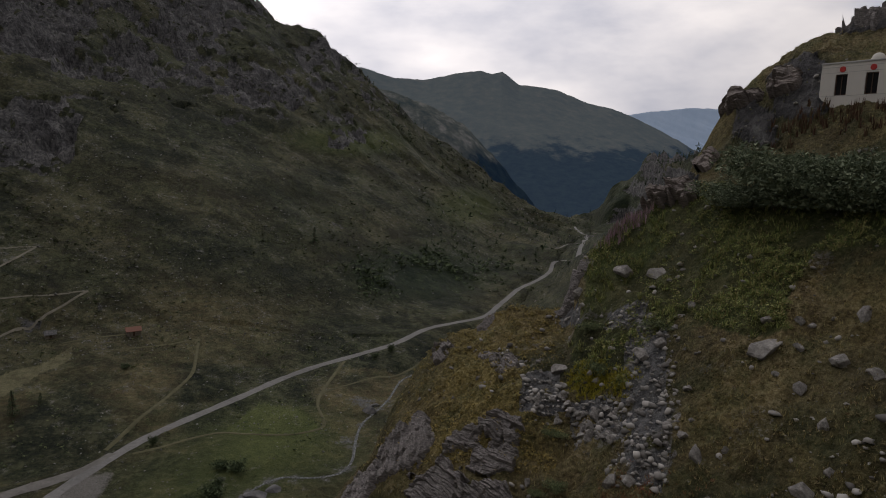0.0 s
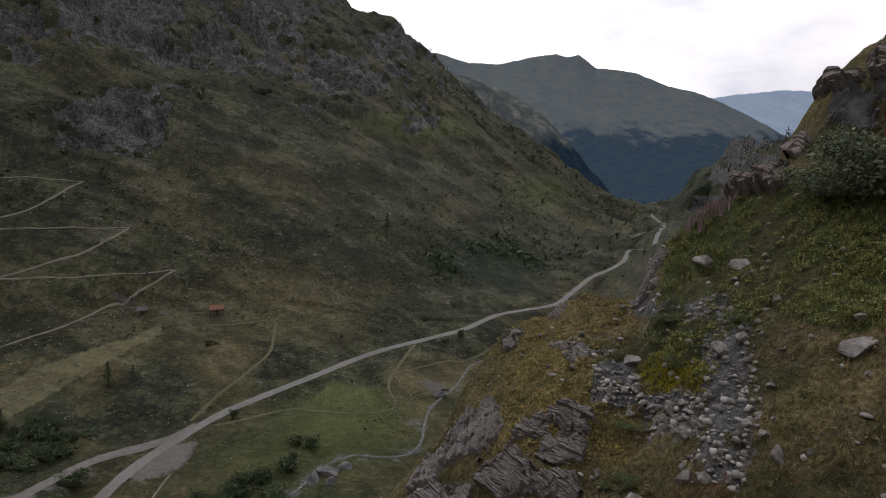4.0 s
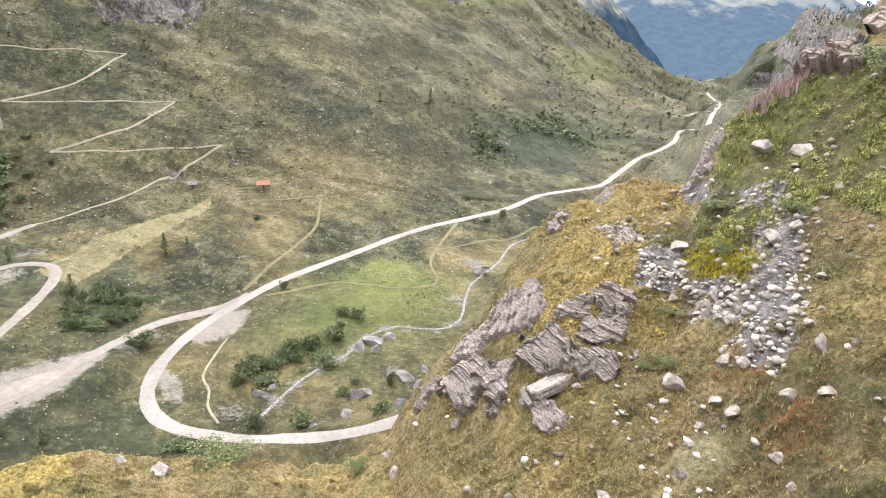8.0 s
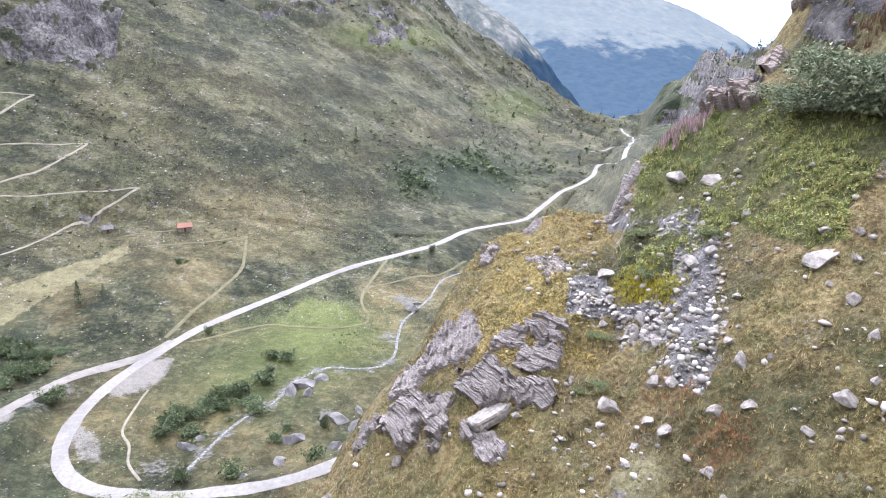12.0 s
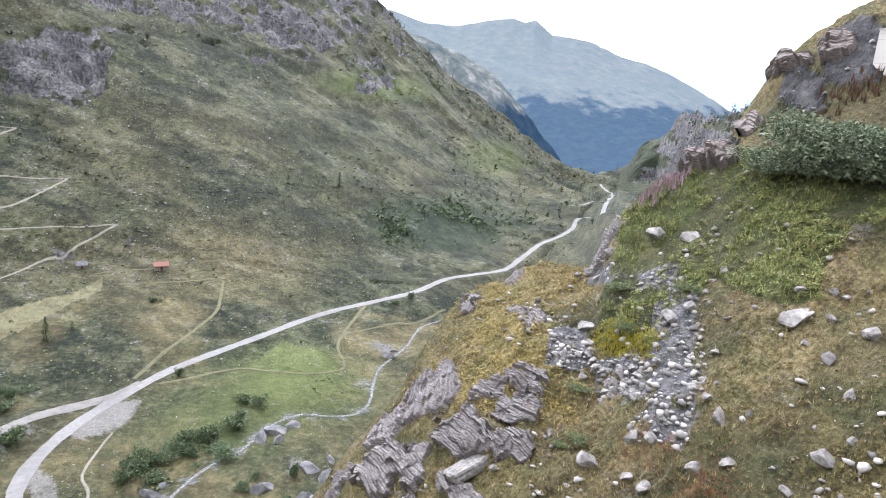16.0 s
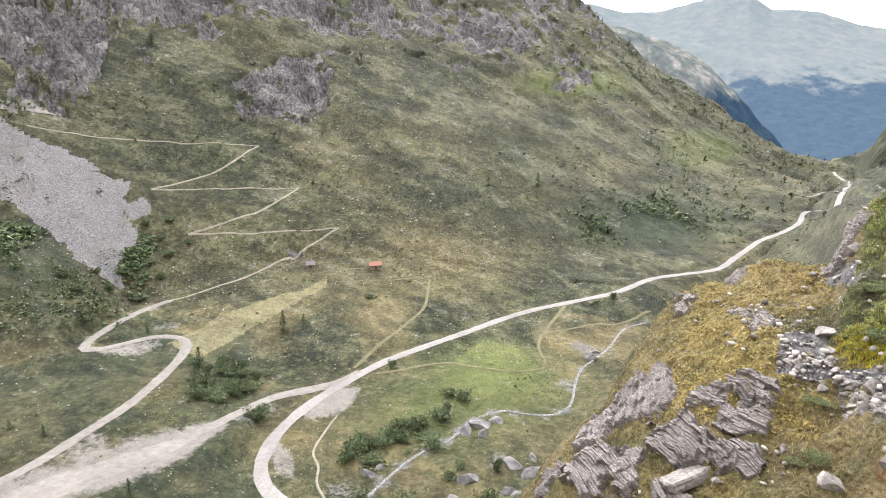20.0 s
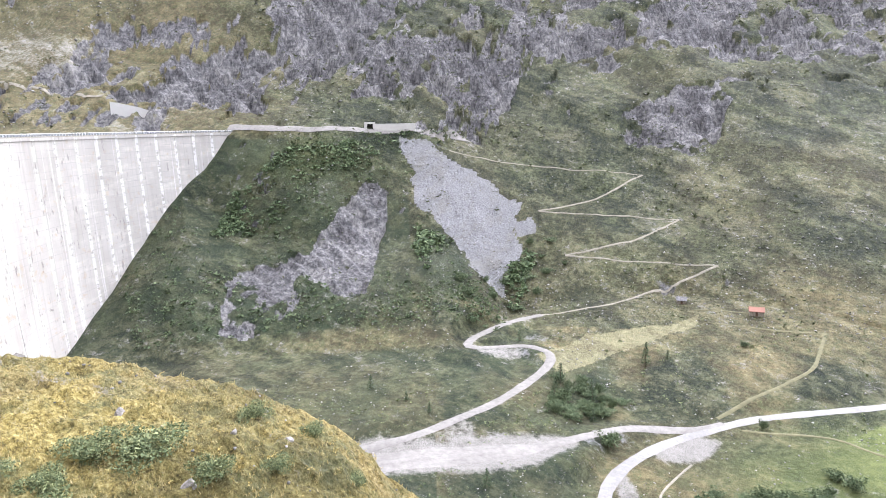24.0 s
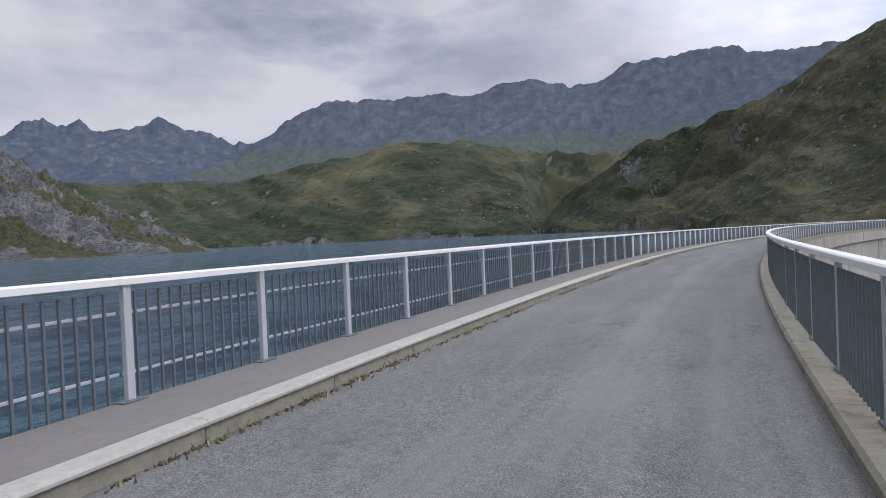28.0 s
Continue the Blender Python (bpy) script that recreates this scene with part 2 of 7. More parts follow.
def asphalt_material():
    m = Mat("worn_asphalt", 0.86)
    g = m.noise(60.0, 4, 0.75)
    worn = m.noise(0.35, 7, 0.65, stretch=(1, 1, 1))
    col = m.ramp(m.mix(0.22, g, m.noise(11.0, 6, 0.7)), (0.38, (0.060, 0.060, 0.056)), (0.50, (0.138, 0.136, 0.127)), (0.62, (0.31, 0.303, 0.28)))
    col = m.mix(m.span(worn, 0.35, 0.7, 0.0, 0.55), col, (0.098, 0.098, 0.095))
    a = m.n.new("ShaderNodeAttribute")
    a.attribute_name = "flow"
    lane = m.node("ShaderNodeMapping", Scale=(0.10, 0.0, 1.1))
    m.l.new(a.outputs["Vector"], lane.inputs["Vector"])
    col = m.mix(m.span(m.noise(1.0, 6, 0.66, at=lane.outputs["Vector"]), 0.46, 0.62, 0.0, 0.5), col, (0.215, 0.213, 0.205))
    col = m.mix(m.span(m.noise(0.9, 7, 0.7), 0.60, 0.70, 0.0, 0.55), col, (0.06, 0.06, 0.058))
    m.color(col).bump(g, 0.6, 0.008)
    return m.m


def plain(name, c, rough=0.6, metal=0.0, vary=0.25, scale=6.0):
    m = Mat(name, rough, metal)
    d = tuple(x * (1 - vary) for x in c)
    m.color(m.mix(m.noise(scale, 5, 0.6), d, c))
    return m.m


def water_material():
    m = Mat("lake_water", 0.07)
    m.b.inputs["Specular IOR Level"].default_value = 0.5
    m.b.inputs["IOR"].default_value = 1.33
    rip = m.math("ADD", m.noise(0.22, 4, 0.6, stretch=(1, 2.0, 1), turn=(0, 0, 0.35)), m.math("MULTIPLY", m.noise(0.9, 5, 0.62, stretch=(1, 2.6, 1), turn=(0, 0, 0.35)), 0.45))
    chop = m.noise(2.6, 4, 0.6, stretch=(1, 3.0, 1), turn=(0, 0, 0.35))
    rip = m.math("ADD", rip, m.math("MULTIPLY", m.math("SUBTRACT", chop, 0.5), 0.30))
    # paler blue painted on the ripple crests, in place of the sky's reflection
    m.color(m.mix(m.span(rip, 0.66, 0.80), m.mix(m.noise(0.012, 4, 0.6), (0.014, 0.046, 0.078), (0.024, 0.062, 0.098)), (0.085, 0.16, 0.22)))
    m.bump(rip, 1.0, 1.8)
    return m.m


M_GROUND = ground_material()
M_CONC = concrete_material("pale_concrete", (0.50, 0.475, 0.42), (0.33, 0.31, 0.265)).m
M_ASPHALT = asphalt_material()
M_WATER = water_material()
M_STEEL = plain("galvanised_steel", (0.52, 0.53, 0.54), 0.45, 0.25, 0.18, 20)
M_RAIL = plain("brushed_aluminium_rail", (0.80, 0.788, 0.75), 0.40, 0.1, 0.05, 14)
M_BAR = plain("weathered_zinc_bar", (0.155, 0.178, 0.192), 0.55, 0.2, 0.35, 8)

# ---- ground ----
def lattice(ix, iy, seed):
    h = (ix.astype(np.int64) * 374761393 + iy.astype(np.int64) * 668265263 + seed * 974634621) & 0xFFFFFFFF
    h = ((h ^ (h >> 13)) * 1274126177) & 0xFFFFFFFF
    return ((h ^ (h >> 16)) & 0xFFFF) / 32767.5 - 1.0


def wave(x, y, seed):
    x0, y0 = np.floor(x), np.floor(y)
    u, v = x - x0, y - y0
    u, v = u * u * u * (u * (u * 6 - 15) + 10), v * v * v * (v * (v * 6 - 15) + 10)
    a, b = lattice(x0, y0, seed), lattice(x0 + 1, y0, seed)
    c, d = lattice(x0, y0 + 1, seed), lattice(x0 + 1, y0 + 1, seed)
    return (a * (1 - u) + b * u) * (1 - v) + (c * (1 - u) + d * u) * v


def fbm(x, y, size, octaves=5, gain=0.5, seed=0, ridged=False):
    total, amp, k = 0.0, 1.0, 1.0 / size
    for o in range(octaves):
        w = wave(x * k + 17.3 * o, y * k - 9.1 * o, seed + o)
        total = total + amp * ((1 - 2 * np.abs(w)) if ridged else w)
        amp, k = amp * gain, k * 2.03
    return total


EYE_Z = 1.7
# Breaklines of the land round the dam: azimuth (degrees, left of +y), elevation seen from the crest, distance in metres.
NEAR_FOOT = ((-110, -10, 26), (-70, -34, 27), (-50, -41, 27), (-35, -45, 27), (-15, -48, 28), (5, -50, 28), (25, -47, 28), (38, -45, 28), (50, -38, 28), (62, -34, 28), (72, -32, 29), (80, -38, 30), (90, -50, 28), (100, -60, 20))
NEAR_RIM = ((-110, 6, 60), (-70, 14, 80), (-56, 12, 84), (-51, 9.5, 82), (-49, 8.6, 80), (-47, 7.8, 80), (-45.4, 6.6, 78), (-43.2, 4.6, 76), (-42.2, 3.0, 75), (-40.8, 0.5, 72), (-40.2, -0.8, 70), (-39.1, -1.7, 69), (-37.6, -2.8, 68), (-37.0, -4.9, 66), (-34.9, -5.9, 64),
            (-33.6, -6.9, 63), (-32.7, -7.7, 62), (-32.1, -8.8, 62), (-31.8, -10.2, 62), (-31.5, -11.8, 62), (-31, -12.6, 62), (-28.6, -13.0, 62), (-26.1, -13.0, 62), (-24, -14.5, 62), (-21.3, -15.8, 61), (-20, -17.1, 60))
NEAR_RIM_B = ((-18, -19.4, 58), (-16, -22.5, 56), (-13.9, -26.6, 54), (-10, -30.1, 52), (-6.6, -34, 50), (-4.8, -36.8, 48), (0, -38.6, 47), (6.5, -37.9, 46), (15.7, -36.3, 46), (20.5, -34.8, 46), (25, -33.4, 46),
              (33.6, -32.1, 46), (37.9, -29.7, 46), (40.5, -27, 46), (43, -24.5, 47), (47, -22.4, 48), (52, -20.3, 50), (57.3, -19, 51), (61.5, -17.6, 52), (65.4, -16.4, 53), (69, -15.6, 54), (74, -15.8, 54), (78, -15.4, 53), (80, -17, 51), (83, -20.5, 46), (90, -35, 36), (100, -55, 24))
NEAR_MID = ((-110, 0, 45), (-70, -6, 48), (-55, -9, 48), (-45, -13, 48), (-40, -15.5, 48), (-36, -17.6, 48), (-33, -19.4, 48), (-30, -20, 48), (-26, -20.6, 48), (-20, -23.5, 47), (-16, -27, 46), (-13, -30, 45), (-10, -32.5, 44), (-5, -39, 42), (0, -41.5, 40), (10, -41.5, 38), (25, -38, 38), (33, -36, 38), (38, -34, 38), (43, -29, 38), (52, -25, 39), (62, -22.5, 40), (70, -20.5, 41), (78, -20.5, 41), (83, -26, 39), (90, -42, 32), (100, -57, 22))
RIM_BACK = ((-110, 4, 100), (-70, 8, 130), (-49, 4, 130), (-43, -4, 125), (-40, -10, 120), (-36, -16, 115), (-32, -28, 105), (-26, -35, 105), (-18, -40, 105), (-10, -43, 100), (0, -45, 95), (15, -44, 95), (30, -43, 95), (40, -40, 100), (50, -36, 105), (60, -32, 112), (70, -27, 130), (80, -32, 110), (90, -42, 60), (100, -55, 30))
FLOOR_NEAR = ((-110, 6, 130), (-70, 6, 200), (-49, -2, 300), (-43, -8, 500), (-40, -8.5, 700), (-36, -7.4, 1000), (-33.5, -7.0, 1080), (-32, -7.6, 960), (-30, -10.6, 640), (-27, -13.6, 480), (-24, -16.4, 390), (-20, -19.2, 320), (-15, -24.5, 240), (-8, -34, 162), (0, -39.5, 133), (10, -38.5, 137), (20, -36.5, 142), (30, -33.5, 152), (40, -29.8, 170), (50, -26, 200), (60, -24, 220), (70, -24, 215), (80, -34, 140), (90, -45, 70), (100, -58, 36))
FLOOR_FAR = ((-110, 8, 160), (-70, 8, 300), (-49, 0, 450), (-43, -6, 650), (-40, -6.5, 900), (-36, -6.4, 1150), (-33.5, -6.6, 1150), (-32, -7.4, 1000), (-30, -9.7, 690), (-25, -13.2, 470), (-19, -15.7, 365), (-9, -18.4, 313), (3, -22.8, 250), (10, -25.8, 219), (16, -26.5, 214), (22, -24.5, 224), (30, -21.5, 245), (40, -19.4, 268), (50, -18.9, 280), (60, -18.4, 290), (66, -19.5, 270), (72, -22, 250), (80, -33, 170), (90, -45, 75), (100, -58, 40))
SLOPE_LOW = ((-110, 10, 190), (-70, 8, 400), (-49, 1, 600), (-43, -2, 780), (-40, -3, 880), (-37, -3.6, 900), (-34.8, -5.4, 950), (-33.4, -6.3, 1250), (-30, -8.3, 800), (-25, -11.4, 570), (-20, -13.2, 460), (-15, -14, 410), (-8, -14.7, 375), (0, -14.5, 350), (10, -14.2, 345), (20, -15, 335), (27, -16.4, 322), (30, -12, 345), (34, -9, 365), (37, -10, 360), (44, -9.5, 355), (50, -8.5, 380), (53, -6.3, 400), (55, -5.4, 402), (57, -7.2, 388), (59.2, -9.7, 371), (61, -12.2, 356), (63, -14.6, 338), (66, -17.8, 312), (72, -23.5, 257), (80, -33.5, 176), (90, -45, 80), (100, -58, 44))
SLOPE_MID = ((-110, 12, 220), (-70, 9, 550), (-49, 3, 750), (-42.2, 0.6, 820), (-39.7, -0.8, 830), (-37.5, -1.8, 850), (-35.3, -3.6, 880), (-34.2, -5.5, 950), (-33.2, -6.15, 1350), (-31, -6.6, 1150), (-28, -7.3, 950), (-24, -8, 780), (-18, -6, 680), (-12, -3, 660), (-5, -1, 620), (5, 0, 560), (15, 0, 520), (28, 0.4, 480), (33, 0.2, 455), (36, -0.1, 440), (42, -0.1, 432), (49, -0.2, 436), (53, -1.2, 440), (60, -2, 430), (70, -1.8, 480), (80, -1, 560), (90, -0.7, 700), (100, -0.4, 1100), (104, -0.32, 1400), (110, -0.22, 1900), (113, -0.2, 2000), (125, -0.18, 2300), (138.4, -0.18, 2450), (150, -0.2, 2300), (160, -0.25, 1500), (175, -0.5, 700), (190, -0.9, 300), (220, -2, 120), (250, 3, 80))
SLOPE_HIGH = ((-110, 15, 260), (-70, 9.5, 680), (-49, 3.6, 780), (-42.2, 0.9, 835), (-39.7, -0.4, 845), (-37.5, -1.2, 865), (-35.3, -2.8, 900), (-34.2, -4.6, 960), (-33.1, -6.1, 1400), (-30.8, -6.4, 1280), (-28.2, -6.2, 1200), (-24, -4.5, 1100), (-18, -1.5, 1000), (-12, 3, 960), (-5, 7, 900), (5, 9.5, 800), (15, 11, 740), (28, 11, 680), (36, 9, 620), (42, 6.5, 560), (49, 5, 540), (55, 5.5, 560), (62, 6.5, 620), (70, 7, 720), (80, 6.5, 860), (90, 5, 1050), (98, 3.4, 1450), (104, 2, 1750), (110, 0.05, 2150), (113, 2, 2320), (125, 3, 2600), (138.4, 1.8, 2650), (150, 2, 2500), (160, 3, 1700), (175, 7, 900), (190, 10, 480), (220, 9, 260), (250, 14, 160))
SKYLINE = ((-110, 18, 300), (-70, 10, 800), (-49, 4, 800), (-42.2, 1.1, 850), (-39.7, -0.1, 860), (-37.5, -0.9, 880), (-35.3, -2.4, 920), (-34.5, -3.6, 950), (-33.6, -5.6, 1100), (-33.0, -6.0, 1450), (-30.8, -6.2, 1400), (-28.2, -5.7, 1350), (-25.7, -3.8, 1320), (-23.1, -1.8, 1300), (-20.5, -0.2, 1280), (-18, 1.2, 1250), (-15.5, 3.8, 1240), (-13.5, 5.4, 1220), (-10.6, 7.2, 1200), (-8.2, 8.4, 1160))
SKYLINE_B = ((-5.9, 10, 1120), (-4.6, 11.7, 1100), (5, 17, 1050), (15, 22, 1000), (30, 26, 950), (45, 25, 950), (60, 21.5, 1000), (70.4, 18.2, 1050), (72.8, 17.1, 1070), (75.7, 15.8, 1100), (80.2, 14.9, 1150), (83.2, 14.2, 1200), (87.8, 12.6, 1280), (90.8, 10.7, 1350), (93, 9.7, 1400), (98, 8.2, 1700), (102.7, 5.8, 1950), (107, 3.6, 2250), (109.8, 0.8, 2420), (111.5, 4.5, 2560), (116, 6.2, 2800), (122, 6.8, 3000), (128, 6, 3000))
SKYLINE_C = ((133, 4.5, 3000), (138.3, 3.2, 3000), (150, 3.4, 2900), (160, 6, 2000), (175, 12, 1100), (190, 18, 700), (220, 20, 450), (250, 18, 300))
TROUGH = ((-110, 15, 400), (-70, 7, 1000), (-49, 1, 1000), (-42.2, -2, 1000), (-37.5, -4, 1100), (-33.5, -7, 1700), (-28, -7.5, 1650), (-20, -4, 1600), (-10, 3, 1400), (0, 11, 1300), (15, 18, 1180), (45, 22, 1120), (60, 18, 1200), (75, 11.5, 1400), (83, 8, 1700), (90, 5, 1900), (98, 1.5, 2250), (104, 0.4, 2450), (110, -0.1, 2650), (111.5, 4.9, 2720), (116, 7, 2980), (122, 7.5, 3100), (128, 6.6, 3100), (133, 5.2, 3100), (138.3, 4.2, 3100), (150, 4.2, 3000), (160, 6, 2300), (175, 10, 1400), (190, 14, 900), (220, 16, 600), (250, 15, 380))
BEYOND = ((-110, 14, 500), (-70, 6, 1300), (-49, 0, 1300), (-42.2, -3, 1300), (-37.5, -5, 1500), (-33.5, -7.5, 1900), (-28, -8.4, 1900), (-20, -6, 1800), (-10, 1, 1600), (0, 8, 1500), (15, 16, 1350), (45, 20, 1300), (60, 16, 1400), (75, 10, 1700), (83, 8.6, 2400), (90, 8.2, 2900), (98, 7.6, 3000), (104, 7.2, 3050), (110, 7.4, 3100), (116, 8.2, 3200), (122, 8.4, 3250), (128, 7.4, 3250), (133, 6, 3250), (138.5, 5.4, 3250), (150, 5.2, 3200), (160, 6, 2600), (175, 9, 1800), (190, 12, 1200), (220, 14, 800), (250, 14, 500))
LINES = (NEAR_FOOT, NEAR_MID, NEAR_RIM + NEAR_RIM_B, RIM_BACK, FLOOR_NEAR, FLOOR_FAR, SLOPE_LOW, SLOPE_MID, SLOPE_HIGH, SKYLINE + SKYLINE_B + SKYLINE_C, TROUGH, BEYOND)
STEPS = (8, 90, 60, 26, 34, 56, 60, 60, 70, 70, 16, 20, 12)


def breakline(knots, az):
    k = np.array([q for q in knots])
    k = np.vstack([k[-1] - (360, 0, 0), k, k[0] + (360, 0, 0)])
    el, lr = np.interp(az, k[:, 0], k[:, 1]), np.interp(az, k[:, 0], np.log(k[:, 2]))
    return np.exp(lr), EYE_Z + np.exp(lr) * np.tan(np.radians(el))


AZ = np.concatenate([np.arange(-110, -57, 1.2), np.arange(-57, 82, 0.175), np.arange(82, 158, 0.3), np.arange(158, 250, 1.5)])


def profiles(az):
    """Distances and heights of the land's bare profile, one row for each azimuth."""
    rr, zz = [np.full_like(az, 6.0)], [np.full_like(az, -34.0)]
    upstream = (az > 92) & (az < 245)
    zz[0] = np.where(upstream, -34.0, np.where((az < -70) | (az > 245), -6.0, -34.0))
    for i, line in enumerate(LINES):
        r, z = breakline(line, az)
        if i < 7:
            z = np.where(upstream, np.minimum(z, -25.0), z)
            r = np.where(upstream, (10, 14, 18, 24, 34, 44, 56)[i] * 1.0, r)
        r = np.maximum(r, rr[-1] * 1.02 + 0.5)
        rr.append(r), zz.append(z)
    rr.append(np.maximum(rr[-1] * 1.2, 4900.0)), zz.append(np.full_like(az, -160.0))
    return np.array(rr).T, np.array(zz).T


PR, PZ = profiles(AZ)
rows_r, rows_z = [], []
for i in range(PR.shape[1] - 1):
    n = STEPS[i]
    for k in range(n):
        f = k / n
        rows_r.append(PR[:, i] * (1 - f) + PR[:, i + 1] * f)
        rows_z.append(PZ[:, i] * (1 - f) + PZ[:, i + 1] * f)
rows_r.append(PR[:, -1]), rows_z.append(PZ[:, -1])
GR, GZ = np.array(rows_r).T, np.array(rows_z).T
soft = GZ.copy()
for _ in range(3):
    soft[:, 1:-1] = 0.25 * soft[:, :-2] + 0.5 * soft[:, 1:-1] + 0.25 * soft[:, 2:]
GZ = soft
AA = np.radians(AZ)[:, None] * np.ones_like(GR)
GX, GY = -np.sin(AA) * GR, np.cos(AA) * GR
slope = np.abs(np.gradient(GZ, axis=1) / np.maximum(np.gradient(GR, axis=1), 0.02))


def bell(v, mid, half):
    return np.exp(-((v - mid) / half) ** 2)


AZD = AZ[:, None] * np.ones_like(GR)
big = np.clip(GR / 400.0, 0.12, 3.0)
steep = np.clip((slope - 0.75) / 0.8, 0, 1)
relief = fbm(GX, GY, 90, 6, 0.52, 3) * 3.2 * big + fbm(GX, GY, 260, 4, 0.5, 11, True) * 14 * np.clip((GR - 420) / 700, 0, 1)
near = GR < 150
relief = np.where(near, fbm(GX, GY, 14, 6, 0.5, 5) * 0.75 + fbm(GX, GY, 3, 3, 0.5, 8) * 0.12, relief)
flat = bell(AZD, 5, 30) * ((GR > 120) & (GR < 345)) * 0.8
relief = relief * (1 - flat)
water_side = (AZD > 95) & (AZD < 200) & (GR < 3000) & (GZ < 0)
relief = np.where(water_side, np.minimum(relief, 0) * 0.2, relief)
GZ = GZ + relief


def height(x, y):
    """Height of the finished ground at a place."""
    a = math.degrees(math.atan2(-x, y))
    a = a + 360 if a < -110 else a
    r = math.hypot(x, y)
    j = min(max(int(np.searchsorted(AZ, a)), 1), len(AZ) - 1)
    f = (a - AZ[j - 1]) / (AZ[j] - AZ[j - 1])
    return float((1 - f) * np.interp(r, GR[j - 1], GZ[j - 1]) + f * np.interp(r, GR[j], GZ[j]))


def on_ray(az, el):
    """Where the line of sight from the crest in that direction first meets the ground."""
    j = int(np.clip(np.searchsorted(AZ, az), 1, len(AZ) - 1))
    r = GR[j]
    below = np.nonzero(EYE_Z + r * math.tan(math.radians(el)) < GZ[j])[0]
    k = below[0] if len(below) else len(r) - 1
    return -math.sin(math.radians(az)) * r[k], math.cos(math.radians(az)) * r[k], GZ[j][k]


def grid_mesh(name, x, y, z, material, close=False):
    a, b = x.shape
    co = np.stack([x, y, z], -1).reshape(-1, 3)
    idx = np.arange(a * b).reshape(a, b)
    if close:
        idx = np.vstack([idx, idx[:1]])
    q = np.stack([idx[:-1, :-1], idx[1:, :-1], idx[1:, 1:], idx[:-1, 1:]], -1).reshape(-1, 4)[:, ::-1]
    me = bpy.data.meshes.new(name)
    me.vertices.add(len(co)), me.loops.add(q.size), me.polygons.add(len(q))
    me.vertices.foreach_set("co", co.ravel())
    me.loops.foreach_set("vertex_index", q.ravel().astype(np.int32))
    me.polygons.foreach_set("loop_start", np.arange(0, q.size, 4, dtype=np.int32))
    me.polygons.foreach_set("use_smooth", np.ones(len(q), dtype=bool))
    me.materials.append(material)
    me.update(calc_edges=True)
    return me


def paint(me, name, r, g, b):
    at = me.attributes.new(name, "FLOAT_COLOR", "POINT")
    at.data.foreach_set("color", np.stack([r, g, b, np.ones_like(r)], -1).ravel().astype(np.float32))


EL = np.degrees(np.arctan2(GZ - EYE_Z, GR))
slope = np.abs(np.gradient(GZ, axis=1) / np.maximum(np.gradient(GR, axis=1), 0.02))
rock_c = np.clip((slope - 0.85) / 0.9, 0, 1) * 0.7
dry_c = np.clip(np.where(GR < 100, 0.75, 0.12) + fbm(GX, GY, 60, 4, 0.5, 21) * 0.35, 0, 1)
scree_c = np.zeros_like(GR)
lush_c = np.zeros_like(GR)
wood_shade_c = np.zeros_like(GR)
path_c = np.zeros_like(GR)
WARP_A, WARP_E = fbm(GX, GY, 22, 3, 0.5, 31), fbm(GX, GY, 22, 3, 0.5, 37)


def inside(poly, soft=0.0):
    """Mask of the ground inside an outline given as azimuths and elevations from the crest."""
    j0, j1 = np.searchsorted(AZ, min(p[0] for p in poly) - 3 * soft - 0.2), np.searchsorted(AZ, max(p[0] for p in poly) + 3 * soft + 0.2)
    a, e = (AZD + WARP_A * soft)[j0:j1], (EL + WARP_E * soft)[j0:j1]
    whole, n = np.zeros(GR.shape), len(poly)
    hit = np.zeros(a.shape, dtype=bool)
    for i in range(n):
        (x0, y0), (x1, y1) = poly[i], poly[(i + 1) % n]
        if y0 != y1:
            hit ^= ((y0 > e) != (y1 > e)) & (a < (x1 - x0) * (e - y0) / (y1 - y0) + x0)
    whole[j0:j1] = hit
    return whole


def blot(az, el, wa, we):
    return np.exp(-(((AZD - az) / wa) ** 2 + ((EL - el) / we) ** 2) ** 2)


def round_spot(x, y, r):
    """A soft round patch of the ground, worked out only near its middle."""
    out = np.zeros_like(GR)
    d, far = math.hypot(x, y), 3.2 * r
    half = math.degrees(math.asin(min(1.0, far / max(d, far))))
    az = math.degrees(math.atan2(-x, y))
    j0, j1 = np.searchsorted(AZ, az - half), np.searchsorted(AZ, az + half)
    out[j0:j1] = np.exp(-(((GX[j0:j1] - x) ** 2 + (GY[j0:j1] - y) ** 2) / r ** 2))
    return out


def lay(mask, x, y, r, k):
    """Raises a cover mask to a soft round patch, in place."""
    d, far = math.hypot(x, y), 3.2 * r
    half = math.degrees(math.asin(min(1.0, far / max(d, far))))
    az = math.degrees(math.atan2(-x, y))
    j0, j1 = np.searchsorted(AZ, az - half), np.searchsorted(AZ, az + half)
    mask[j0:j1] = np.maximum(mask[j0:j1], k * np.exp(-(((GX[j0:j1] - x) ** 2 + (GY[j0:j1] - y) ** 2) / r ** 2)))


far_side = GR > 240
far_floor = (GR > 120) & (GR < 345)
CRAGS = ((13.5, 0.6, 3.0, 2.6), (12, 8.5, 6.5, 3.6), (31, 4.2, 5, 3.6), (24.4, 7.2, 5, 2.6), (-4, 6, 4, 3.4), (49, 4.2, 5, 2.8), (42, 9.5, 6, 5), (34, 5, 6, 3), (59.5, 1.2, 3.2, 1.2), (1, 9, 5, 4), (56, 7.4, 4, 1.2), (-12, 1.5, 2.5, 2.0), (102.6, 5, 1.2, 1.6), (66, 2.2, 5, 1.3), (18, 12, 9, 3))
